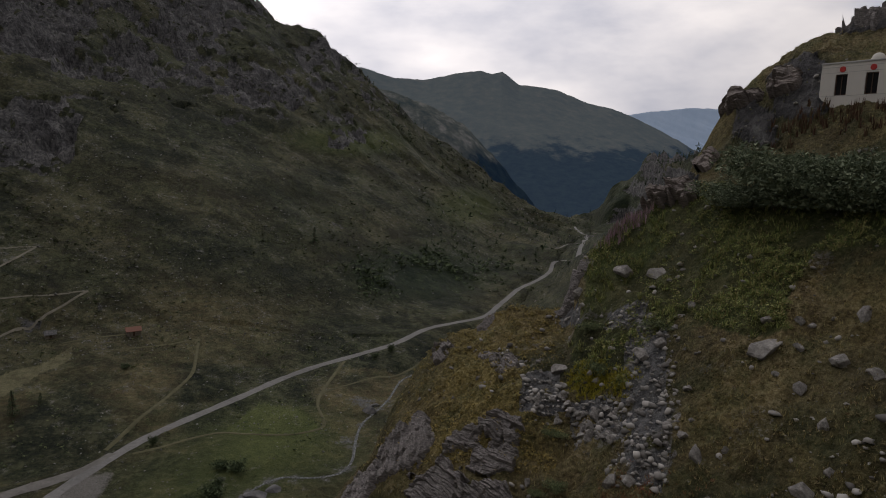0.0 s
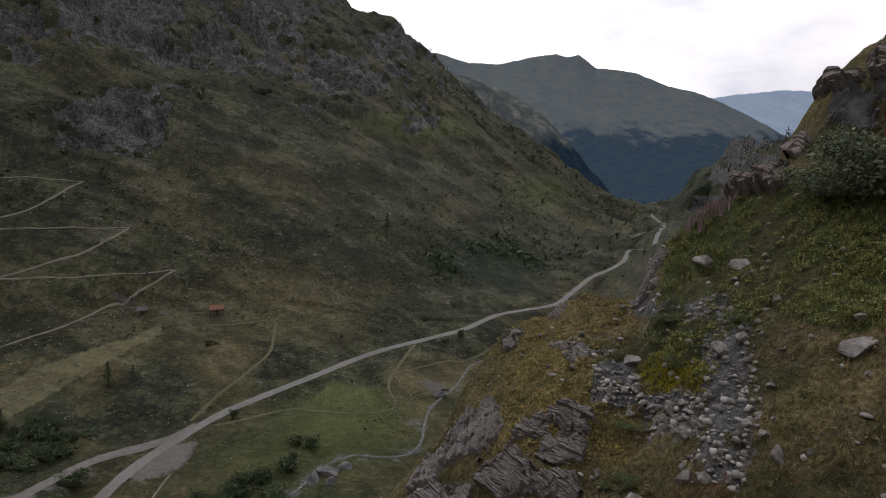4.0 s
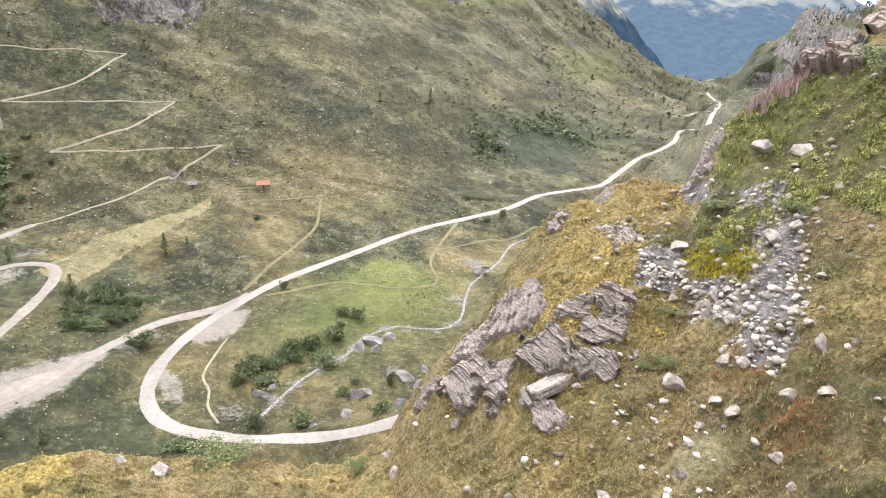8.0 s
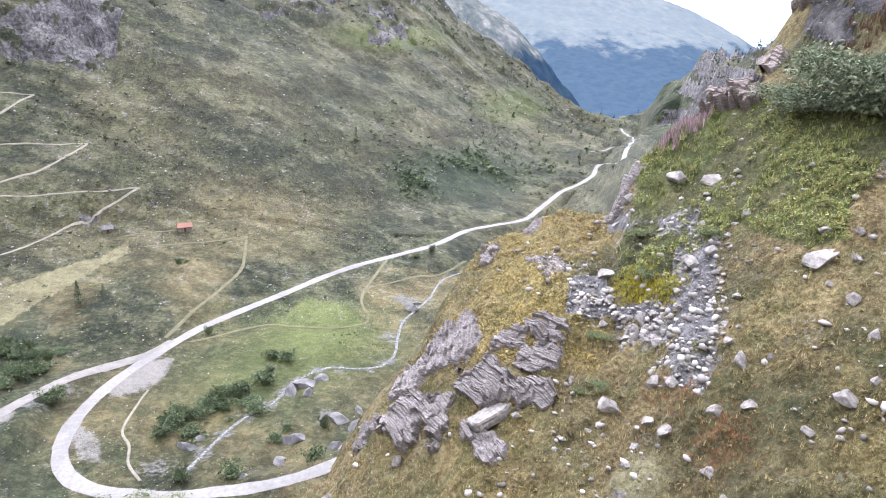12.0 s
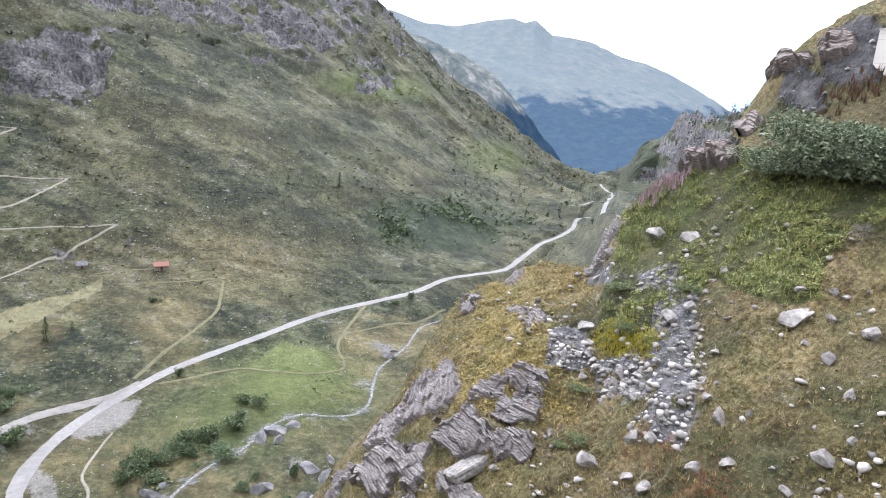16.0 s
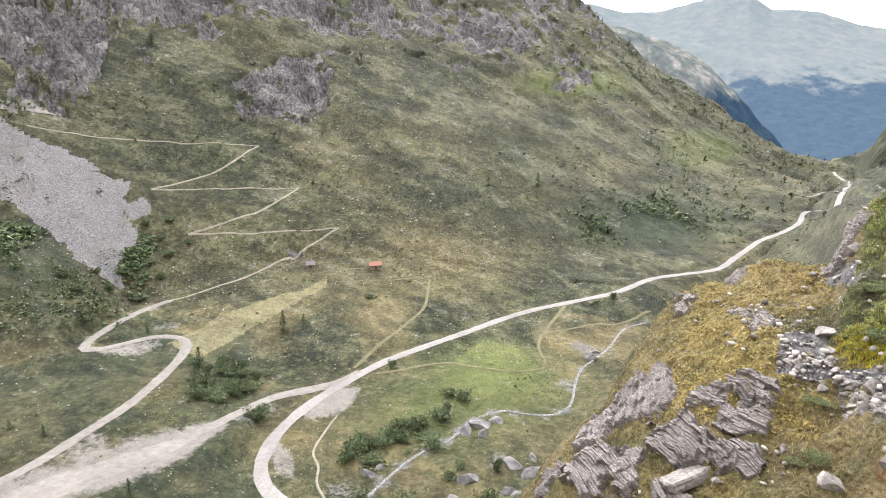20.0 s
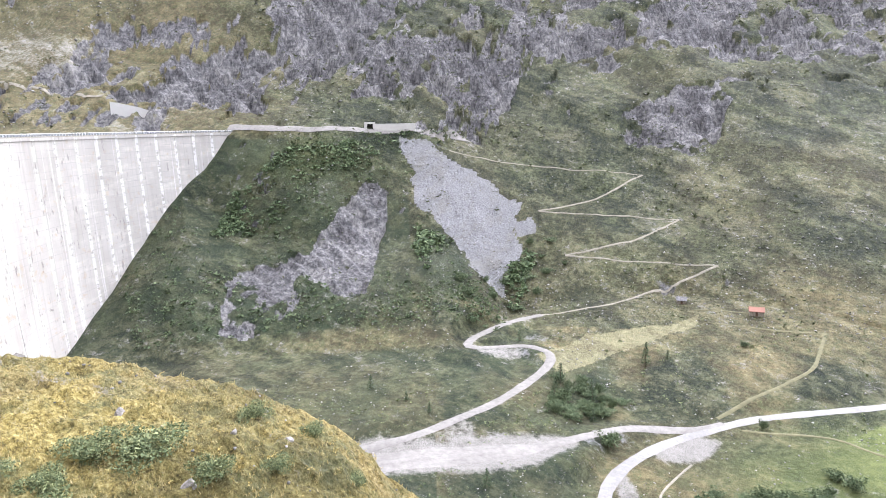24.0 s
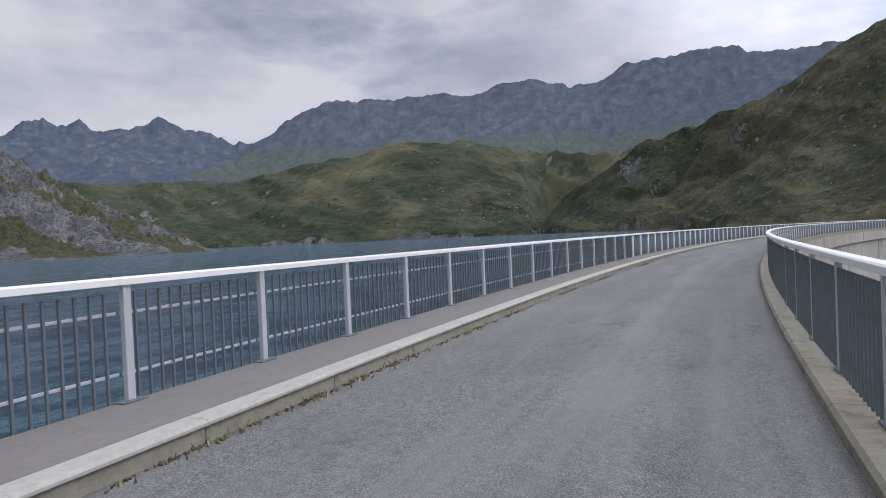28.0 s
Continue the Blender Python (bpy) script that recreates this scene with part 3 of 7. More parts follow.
for c in CRAGS:
    rock_c = np.maximum(rock_c, np.exp(-((AZD - c[0]) / c[2]) ** 2 - ((EL - c[1]) / c[3]) ** 2) * far_side * 0.66)
CLIFF = ((44.5, -9.5), (41.6, -6.4), (39.6, -4.6), (37.5, -5.6), (38, -9), (39.3, -12.4), (40, -14.4), (41.7, -14.9), (44.1, -14.1), (45.9, -12.7))
CLIFF_LOW = ((52.5, -16.7), (51.8, -12.6), (47.5, -11.2), (44.4, -9.5), (45.8, -12.7), (47.2, -17), (50.8, -17.8))
cliff_c = np.maximum(inside(CLIFF, 0.35), inside(CLIFF_LOW, 0.8) * np.clip(0.55 + 0.9 * fbm(GX, GY, 14, 4, 0.6, 39), 0, 1)) * far_side
BLUFFS = (((60.8, 3), (56.5, 3.6), (54.8, 5.2), (48.8, 6.7), (46.1, 6.3), (47.5, 4.1), (48.3, 1.1), (51.6, 1.5), (56.3, 2)),
          ((46.8, 6), (46.1, 9.5), (42.8, 11.8), (38.6, 12.5), (33.2, 11.9), (36.3, 10), (38.5, 8.3), (39.8, 6.5), (42.8, 4), (45.8, 4.1)),
          ((40.8, 2), (38.9, 7), (34.1, 7.4), (29.8, 9.9), (28.8, 8.6), (30.4, 6.9), (26.2, 5.3), (27.8, 2.2), (32.4, 2.7), (36.9, 2.3)),
          ((26, 6.6), (21.8, 7.5), (18, 8.2), (17.7, 6.6), (20.6, 5.3), (23.9, 5.2)), ((17.3, 8.7), (14.1, 9.9), (14, 7.5), (16, 7.3)),
          ((32.4, 1.7), (28.7, 2.2), (28.2, -0.6), (30.1, -1.5), (32, -0.8)), ((28.2, 12.3), (20.8, 12), (16.6, 9.7), (18.6, 9.4), (23.3, 10.1), (27.5, 9.4)),
          ((16.1, 1.6), (13.2, 2.7), (9.5, 1.8), (9.4, -1.5), (11.6, -2.7), (16.2, -1.6)), ((33.6, 4.6), (30.8, 5.3), (26.3, 4.7), (27.6, 1.6), (29.7, -0.1), (31.6, -0.7)),
          ((13.7, 7.3), (5.4, 8.3), (3.6, 5.6), (7.5, 4.3), (10.2, 5.2)), ((64.2, 8.3), (61.1, 8.9), (57, 8.8), (48.8, 8), (49.1, 6.9), (57.4, 6.6), (63.1, 6.8)))
bluff_c = np.zeros_like(GR)
for i, b in enumerate(BLUFFS):
    bluff_c = np.maximum(bluff_c, inside(b, 0.45) * (1.0, 0.95, 1.0, 0.95, 1.0, 0.7, 0.75, 1.0, 0.8, 0.8, 0.45)[i] * far_side)
rock_c = np.maximum(rock_c, cliff_c * 0.95)
SCREE = ((36.7, -0.5), (34.5, -0.7), (30.4, -3.6), (26.7, -6.6), (26.8, -9.5), (26.3, -11), (27.2, -15.3), (28.8, -14.3), (33.1, -9), (35.4, -5.4), (36.7, -2.4))
scree_c = np.maximum(inside(SCREE, 0.7) * (GR > 250), inside(((26.9, -8.4), (25.1, -8.0), (25.0, -9.4), (26.5, -9.8)), 0.6) * (GR > 250) * 0.8)
for x, y, r in ((-75, 178, 12), (-66, 190, 9), (-60, 200, 7), (-120, 262, 9), (-116, 240, 7), (-30, 158, 9), (8, 196, 10), (46, 225, 10), (0, 205, 6), (60, 258, 10), (15, 175, 8), (-92, 172, 8)):
    lay(scree_c, x, y, r, 0.48)
rock_c = np.maximum(rock_c, np.clip(bell(AZD, -38, 4.2) * (GR > 500) * (GR < 1200), 0, 1) * 0.50)
rock_c = np.maximum(rock_c, np.clip((EL - 2) / 12, 0, 0.42) * (bell(AZD, 0, 22) + 0.2 * bell(AZD, 75, 18)) * far_side)
lush_c = np.clip(round_spot(20, 228, 26) + round_spot(-8, 200, 22) * 0.5 + 0.7 * blot(-11.5, 0.5, 5, 1.2) * far_side + 0.6 * blot(-22, -5, 3, 1.5) * far_side + 0.55 * blot(89, 2.5, 1.5, 0.4) + 0.35 * blot(45, -2.5, 5, 2) * far_side, 0, 1)
near_side = GR < 95
HERBS = ((-32.7, -9.5), (-33.2, -6.1), (-36.5, -4.2), (-39.9, -3.4), (-45.5, -3.2), (-51, -2.6), (-56, -3), (-56, -6.5), (-51.5, -6.8), (-48.2, -8.2), (-47.2, -11.1), (-47.4, -14.1), (-43.8, -14.8), (-40.9, -13.2), (-38.3, -16.4), (-36.6, -20.4), (-33.7, -20.9), (-32.4, -17.3), (-33.2, -13.2))
herb_c = inside(HERBS, 1.1) * near_side
lush_c = np.maximum(lush_c, herb_c * np.clip(0.75 + 0.6 * fbm(GX, GY, 4, 4, 0.55, 25), 0.1, 1))
# forest and thicket; the GR > 1500 term only deepens the far lake hills
wood_shade_c = np.clip(blot(-18, -11, 6.5, 2.4) * far_side + 0.6 * blot(33, -12, 3, 4) * far_side + 0.42 * np.clip((AZD - 106) / 10, 0, 1) * (GR > 1500) * np.clip(0.8 + fbm(GX, GY, 240, 4, 0.55, 145), 0, 1.6) + 0.5 * bell(AZD, -36, 3) * (GR > 600) * (GR < 1300) + 0.35 * blot(-8, -6, 4, 3) * far_side, 0, 1)
dry_c = np.where(GR < 100, np.clip(0.90 + fbm(GX, GY, 9, 4, 0.5, 21) * 0.45, 0, 1), np.clip(0.05 + fbm(GX, GY, 70, 4, 0.55, 22) * 0.11 + 0.22 * blot(6, -15, 14, 4) * far_side + 0.30 * np.clip((AZD - 44) / 10, 0, 1) * np.clip((88 - AZD) / 14, 0.2, 1) * np.clip((118 - AZD) / 12, 0, 1) * (EL > -0.5), 0, 1))
dry_c = dry_c * (1 - 0.7 * herb_c)
dry_c = np.where((GR < 100) & (AZD < -36), dry_c * np.clip(0.85 + fbm(GX, GY, 6, 3, 0.5, 24) * 0.5, 0.2, 1.1), dry_c)
rock_c = np.where(GR < 100, rock_c * 0.55, rock_c)
wob = fbm(GX, GY, 7, 3, 0.5, 33) * 0.25
CHANNEL = ((31.2, 38.4, 0.9), (30.3, 37.2, 1.0), (29.5, 36.0, 1.1), (28.7, 35.0, 1.2), (27.9, 34.0, 1.3), (27.0, 32.8, 1.3), (26.0, 31.6, 1.2), (24.7, 30.2, 1.0), (23.6, 40.6, 1.2), (25.0, 37.2, 1.3), (26.2, 35.2, 1.2), (30.8, 42.3, 1.2), (23.2, 48.5, 2.0), (23.4, 31.4, 1.0))
for x, y, r in CHANNEL:
    scree_c = np.maximum(scree_c, np.clip(round_spot(x, y, r) + wob * 0.4, 0, 1) * 0.5)
RUNS = (((-38.0, -14.4), (-39.6, -15.1), (-39.5, -20.5), (-40.2, -24.5), (-39.3, -27.3), (-37.3, -26.8), (-35.2, -26.7), (-35.5, -25.8), (-37.2, -23.6), (-36.3, -22.0), (-36.6, -18.1), (-36.7, -16.4)),
        ((-28.8, -20.0), (-31.8, -19.2), (-32.3, -22.5), (-28.4, -22.9)), ((-32.3, -21.6), (-35.8, -20.6), (-36.9, -24.2), (-32.8, -24.4)), ((-34.9, -14.1), (-38.1, -12.7), (-37.7, -14.8), (-35.3, -15.5)), ((-31.0, -13.6), (-32.6, -13.6), (-33.0, -15.4), (-31.0, -15.4)), ((-26.5, -18.8), (-29.8, -18.3), (-31.2, -18.6), (-29.0, -19.4)))
for k, run in enumerate(RUNS):
    scree_c = np.maximum(scree_c, inside(run, 0.9) * near_side * np.clip(0.82 + 0.5 * fbm(GX, GY, 2.2, 3, 0.55, 27), 0.15, 0.95) * (1.0 if k != 5 else 0.5))
path_c = np.maximum(path_c, np.clip(round_spot(19.2, 27.4, 1.8), 0, 1))
path_c = np.maximum(path_c, 0.55 * inside(((24.5, -20.2), (20, -18.2), (13.5, -16.8), (10.6, -15.6), (10.9, -16.9), (14.5, -18.6), (19, -20.3), (22.5, -21.8)), 0.25) * far_side)
lush_c = np.maximum(lush_c, inside(((-0.5, -23.6), (-3.7, -22.2), (-7.2, -22.5), (-9.0, -24.2), (-5.7, -24.9)), 0.3) * far_floor)
dry_c = np.where(GR > 1500, np.clip(0.08 + 0.30 * fbm(GX, GY, 300, 4, 0.55, 147), 0, 0.5), dry_c)
dry_c = np.where(far_floor & (GR < 300) & (AZD < 34), np.clip(0.10 + 0.40 * fbm(GX, GY, 26, 4, 0.55, 23), 0, 0.6), dry_c)
# wood colour laid over the knob as painted shade, not as forest
wood_shade_c = np.maximum(wood_shade_c, 0.42 * ((AZD > 36) & (AZD < 66) & (EL < -0.8) & (EL > -17.5) & (GR > 240) & (GR < 450)) * np.clip(0.8 + 0.9 * fbm(GX, GY, 30, 4, 0.55, 29), 0, 1.6))
# the same colour darkens the meadow floor below the knob
wood_shade_c = np.maximum(wood_shade_c, 0.34 * ((AZD > 18) & (AZD < 52) & (EL < -19.6) & (GR > 130) & (GR < 300)) * np.clip(0.8 + 0.8 * fbm(GX, GY, 24, 4, 0.55, 30), 0, 1.5))
dry_c = np.maximum(dry_c, 0.3 * blot(40, -18.6, 9, 1.1) * (GR > 240) * (GR < 300))

patches = np.clip(1.3 * fbm(GX, GY, 48, 5, 0.6, 69) - 0.15, 0, 1) * bell(AZD, 62, 13) * bell(EL, 3.0, 2.6) * far_side
rock_c = np.maximum(rock_c, patches * 0.8)
# crags: bare rock breaks through the turf in bands and ribs
lean = np.clip((AZD - 22) / 10, 0, 1)
ribs = fbm((EL + (0.25 + 0.75 * lean) * AZD) * 15, (EL - AZD) * 4, 16, 6, 0.62, 71)
banks = fbm(GX, GY, 34, 5, 0.6, 73)
rock_v = np.clip((rock_c * 1.25 + 0.42 * ribs * (rock_c > 0.08) + 0.34 * banks - 0.42) / 0.16, 0, 1) * far_side
rock_v = np.maximum(rock_v, cliff_c * np.clip(0.85 + 0.6 * ribs, 0, 1))
rock_v = np.maximum(rock_v * 0.8, np.clip((bluff_c + 0.28 * ribs + 0.42 * banks - 0.42) / 0.2, 0, 1) * (bluff_c > 0.1))
rock_c = np.where(far_side, rock_v, rock_c)
bed = GZ - 0.26 * (0.77 * GX + 0.64 * GY) + 9 * fbm(GX, GY, 60, 4, 0.55, 75) + 4 * fbm(GX, GY, 16, 3, 0.55, 76)


def terrace(step, lip):
    """Lift that turns an even slope into ledges with steep fronts."""
    lv = np.floor(bed / step)
    f = bed / step - lv
    return (np.clip((f - lip) / (1 - lip), 0, 1) - f) * step


ledges = 0.9 * terrace(15.0, 0.6) + 0.7 * terrace(5.2, 0.55) + 5.0 * fbm((EL - AZD) * 12, (EL + AZD) * 3, 14, 4, 0.55, 77, True) - 2.5
GZ = GZ + np.where(far_side, rock_v * ledges, 0) * (1 - 0.35 * cliff_c) * np.clip(GR / 600, 0.5, 1.3)
NEAR_ROCKS = ((-39.3, -2.9, 1.8, 1.5), (-47.6, 4.8, 2.4, 2.6), (-44.6, 2.7, 1.6, 2.0), (-52, 10.4, 4.5, 1.8), (78.9, -18.4, 1.7, 2.6))
near_m = np.zeros_like(GR)
for c in NEAR_ROCKS:
    near_m = np.maximum(near_m, np.exp(-((AZD - c[0]) / c[2]) ** 2 - ((EL - c[1]) / c[3]) ** 2))
near_m = np.where(GR < 95, np.clip((near_m * 1.25 + 0.30 * fbm(GX, GY, 3.2, 4, 0.55, 131) - 0.50) / 0.16, 0, 1), 0)
bed = GZ + 0.16 * GX + 0.10 * GY + 0.22 * fbm(GX, GY, 4, 4, 0.6, 133)
STEP = 0.46
lv = np.floor(bed / STEP)
fr = bed / STEP - lv
GZ = GZ + near_m * ((lv + np.clip((fr - 0.62) / 0.36, 0, 1)) * STEP - bed + 0.40 + 0.18 * fbm(GX, GY, 1.1, 3, 0.6, 135))
rock_c = np.maximum(rock_c, near_m)
gold_c = np.where((GR < 100) & (AZD > 24), np.clip(0.8 + fbm(GX, GY, 9, 4, 0.5, 141) * 0.5, 0, 1), np.where(GR < 100, np.clip(0.04 + 0.42 * bell(AZD, -25, 7) * (EL < -12) * (EL > -26) + fbm(GX, GY, 7, 4, 0.5, 143) * 0.3, 0, 0.7), 0.0))
dry_c, lush_c = dry_c * (1 - near_m), lush_c * (1 - near_m)
scree_c = np.where(GR < 95, scree_c * (1 - near_m), scree_c)
GZ = GZ + np.where((GR < 95) & (GR > 20), 0.22 * fbm(GX, GY, 1.6, 4, 0.55, 79, True) + 0.35 * np.clip(fbm(GX, GY, 5, 4, 0.55, 81, True) - 0.6, 0, 1), 0)
EL = np.degrees(np.arctan2(GZ - EYE_Z, GR))

# ---- roads and tracks: beds levelled into the ground ----
def curve_through(pts, step=3.0):
    """A smooth line through plan points, as points every few metres."""
    p = [Vector((x, y)) for x, y in pts]
    p = [p[0] * 2 - p[1]] + p + [p[-1] * 2 - p[-2]]
    out = []
    for i in range(1, len(p) - 2):
        n = max(1, int((p[i + 1] - p[i]).length / step))
        for k in range(n):
            t = k / n
            out.append(0.5 * ((2 * p[i]) + (p[i + 1] - p[i - 1]) * t + (2 * p[i - 1] - 5 * p[i] + 4 * p[i + 1] - p[i + 2]) * t * t + (3 * p[i] - p[i - 1] - 3 * p[i + 1] + p[i + 2]) * t ** 3))
    return out + [p[-2]]


ROAD_M = np.zeros(GR.shape, dtype=bool)


def level_bed(line, width):
    """Shapes the ground to a smooth bed along a line."""
    z = np.array([height(q.x, q.y) for q in line])
    k = min(9, len(z) // 3)
    for _ in range(4):
        zp = np.concatenate([np.full(k, z[0]), z, np.full(k, z[-1])])
        z = np.convolve(zp, np.ones(2 * k + 1) / (2 * k + 1), "valid")
    xy = np.array([(q.x, q.y) for q in line])
    lo, hi = xy.min(0) - 15, xy.max(0) + 15
    sel = np.nonzero((GX > lo[0]) & (GX < hi[0]) & (GY > lo[1]) & (GY < hi[1]))
    px, py = GX[sel], GY[sel]
    best, bz = np.full(len(px), 1e9), np.zeros(len(px))
    for i in range(0, len(xy)):
        d = (px - xy[i, 0]) ** 2 + (py - xy[i, 1]) ** 2
        m = d < best
        best[m], bz[m] = d[m], z[i]
    d = np.sqrt(best)
    ROAD_M[sel] |= d < width * 0.5 + 1.2
    f = np.clip((d - width * 0.5 - 1.5) / (3.0 + width), 0, 1)
    f = f * f * (3 - 2 * f)
    GZ[sel] = GZ[sel] * f + (bz - 0.12) * (1 - f)


FAR_BENDS = ((-31.6, -6.35), (-32.1, -6.6), (-32.6, -6.95), (-32.7, -7.2), (-32.3, -7.7), (-32.2, -8.3), (-31.9, -9.0), (-31.4, -9.4), (-30.6, -9.65), (-29.9, -9.9), (-29.6, -10.5), (-28.5, -11.2), (-27.0, -11.9), (-26.2, -12.7), (-25.2, -13.7))
VALLEY_ROAD = tuple(tuple(on_ray(a, e)[:2]) for a, e in FAR_BENDS) + ((171, 386), (143, 366), (118, 349), (92, 323), (67, 309), (46, 299), (28, 287), (11, 272), (-13, 251), (-26, 238), (-40, 218), (-49, 202), (-54.5, 185), (-55, 170), (-51, 159), (-44, 152), (-35, 148), (-22, 145), (-7, 142.5), (6, 143), (18, 146), (34, 152), (50, 160))
CROSS_ROAD = tuple(tuple(on_ray(a, e)[:2]) for a, e in ((-32.3, -7.7), (-31.2, -8.05), (-30.2, -8.2), (-29.1, -8.3)))
BRANCH_ROAD = ((-122, 128), (-110, 141), (-102, 149), (-93, 158), (-84, 168), (-77, 178), (-70, 192), (-61, 206), (-50, 215), (-40, 222), (-33, 231))
UPPER_ROAD = ((-122, 140), (-113, 158), (-108, 175), (-104, 190), (-102, 206), (-101, 222), (-101.5, 235), (-105, 244), (-111, 247), (-118, 246), (-126, 238), (-132, 231), (-137, 230), (-140, 236), (-139, 250), (-136, 268), (-128, 287))
ZIG_A = ((-128, 287), (-113, 299), (-101, 310), (-87, 331), (-72, 346), (-60, 363))
ZIG_B = ((-60, 363), (-77, 356), (-100, 349), (-118, 343), (-137, 338))
ZIG_C = ((-137, 338), (-121, 350), (-102, 371), (-89, 398))
ZIG_D = ((-89, 398), (-106, 391), (-135, 379), (-165, 363))
ZIG_E = ((-165, 363), (-149, 384), (-134, 408), (-123, 437))
ZIG_F = ((-123, 437), (-148, 424), (-175, 406), (-199, 390), (-232, 366))
PATH_A = ((-7, 324), (-8, 305), (-10, 288), (-19, 268), (-27, 253), (-36, 234))
PATH_B = ((-7, 323), (-21, 317), (-34, 314), (-52, 309))
PATH_C = ((-64, 319), (-48, 325), (-32, 330))
TRACK_A = ((-27, 229), (-17, 233), (0, 240), (11, 237), (27, 233), (38, 236), (40, 243), (40, 257), (45, 269), (61, 278), (83, 288), (103, 304))
TRACK_B = ((60, 302), (50, 283), (41, 263))
FOOTPATH = ((-33, 153), (-37, 161), (-38, 169), (-41, 177), (-39, 190), (-37, 198))
STREAM_LINE = ((-15.8, -21.3), (-15.2, -22.0), (-13.9, -23.2), (-12.8, -24.2), (-12.3, -25.7), (-12.0, -27.2), (-10.9, -28.1), (-8.4, -28.3), (-5.6, -28.0), (-3.4, -28.4), (-1.7, -29.2), (-0.3, -30.5), (2.3, -31.4), (4.5, -32.5), (6.4, -33.6), (7.6, -34.4), (8.8, -35.2))
STREAM = ((96, 290), (84, 282)) + tuple(tuple(on_ray(a, e)[:2]) for a, e in STREAM_LINE)
ribbons = []
apron = curve_through(BRANCH_ROAD[:6])
level_bed(apron, 11.0)
ribbons.append(("gravel_apron", apron, 11.0, "gravel"))
for nm, pts, wid, kind in (("upper_road", UPPER_ROAD, 4.0, "gravel"), ("branch_road", BRANCH_ROAD, 4.2, "gravel"), ("valley_road", VALLEY_ROAD, 4.3, "asphalt"), ("cross_road", CROSS_ROAD, 3.0, "gravel")):
    ln = curve_through(pts)
    level_bed(ln, wid)
    ribbons.append((nm, ln, wid, kind))
for nm, pts, wid, kind in (("zigzag_path", ZIG_A, 1.4, "dirt"), ("zigzag_path", ZIG_B, 1.1, "dirt"), ("zigzag_path", ZIG_C, 1.3, "dirt"), ("zigzag_path", ZIG_D, 1.1, "dirt"), ("zigzag_path", ZIG_E, 1.3, "dirt"), ("zigzag_path", ZIG_F, 1.0, "dirt"),
                           ("meadow_path", PATH_A, 1.5, "trod"), ("meadow_path", PATH_B, 1.3, "trod"), ("meadow_path", PATH_C, 1.1, "trod"), ("meadow_track", TRACK_A, 1.3, "trod"), ("meadow_track", TRACK_B, 1.5, "trod"), ("footpath", FOOTPATH, 0.8, "dirt")):
    ln = curve_through(pts, 2.0)
    ribbons.append((nm, ln, wid, kind))
ln = curve_through(STREAM, 2.5)
level_bed(ln, 5.0)
ribbons.append(("stream", ln, 5.0, "stream"))
for q in ln[::3]:
    lay(scree_c, q.x, q.y, 5.0 * (0.8 if q.y > 205 else 1.2), 0.52)
EL = np.degrees(np.arctan2(GZ - EYE_Z, GR))
dust_c = 0.30 * np.clip((AZD - 46) / 10, 0, 1) * np.clip((76 - AZD) / 10, 0, 1) * (EL > -0.4) * np.clip(0.8 + 0.8 * fbm(GX, GY, 90, 4, 0.55, 148), 0, 1.5)
for poly, k in ((((10.8, -25.2), (8.2, -26.0), (9.6, -27.2), (12.0, -27.7), (14.2, -27.2), (12.2, -26.2)), 0.9), (((16.6, -28.8), (14.6, -30.2), (14.8, -32.8), (16.2, -32.2), (17.2, -30.4)), 0.75),
                (((41.5, -26.8), (36.5, -26.9), (29.5, -27.1), (21.5, -26.7), (20.2, -27.3), (23.8, -29.2), (32.1, -29.9), (42, -29.8)), 0.95), (((34.5, -26.4), (31.8, -24.6), (29.8, -26.4), (31, -27.2)), 0.6), (((30.6, -19.4), (27.6, -19.0), (25.2, -19.6), (26.2, -20.3), (29.6, -20.3)), 0.8)):
    dust_c = np.maximum(dust_c, inside(poly, 0.35) * k * (GR > 120))
for _ in range(4):
    dust_c[1:-1] = 0.3 * dust_c[:-2] + 0.4 * dust_c[1:-1] + 0.3 * dust_c[2:]
    dust_c[:, 1:-1] = 0.3 * dust_c[:, :-2] + 0.4 * dust_c[:, 1:-1] + 0.3 * dust_c[:, 2:]
for q in curve_through(VALLEY_ROAD[24:], 3.0) + curve_through(UPPER_ROAD, 3.0) + curve_through(BRANCH_ROAD, 3.0):
    lay(dust_c, q.x, q.y, 3.4, 0.55)
ground_me = grid_mesh("ground", GX, GY, GZ, M_GROUND, True)
paint(ground_me, "cover", rock_c, dry_c, scree_c)
paint(ground_me, "cover_b", lush_c, wood_shade_c, path_c)
gully = np.where(far_side, np.clip(0.5 + 0.55 * fbm((EL - 0.45 * AZD + 0.4 * WARP_A) * 22, (AZD + 2 * EL + WARP_E) * 3.5, 16, 6, 0.66, 151), 0, 1), 0.5)
paint(ground_me, "cover_c", gold_c, gully, dust_c)
ground = tagged(new("ground", ground_me), "alpine valley of turf, rock and scree round the dam", "ground", kind="structure")

# ---- helpers for things ----
def mesh_of(name, verts, faces, material, smooth=False):
    me = bpy.data.meshes.new(name)
    me.from_pydata([tuple(v) for v in verts], [], faces)
    if smooth:
        me.polygons.foreach_set("use_smooth", [True] * len(me.polygons))
    me.materials.append(material)
    me.update()
    return me


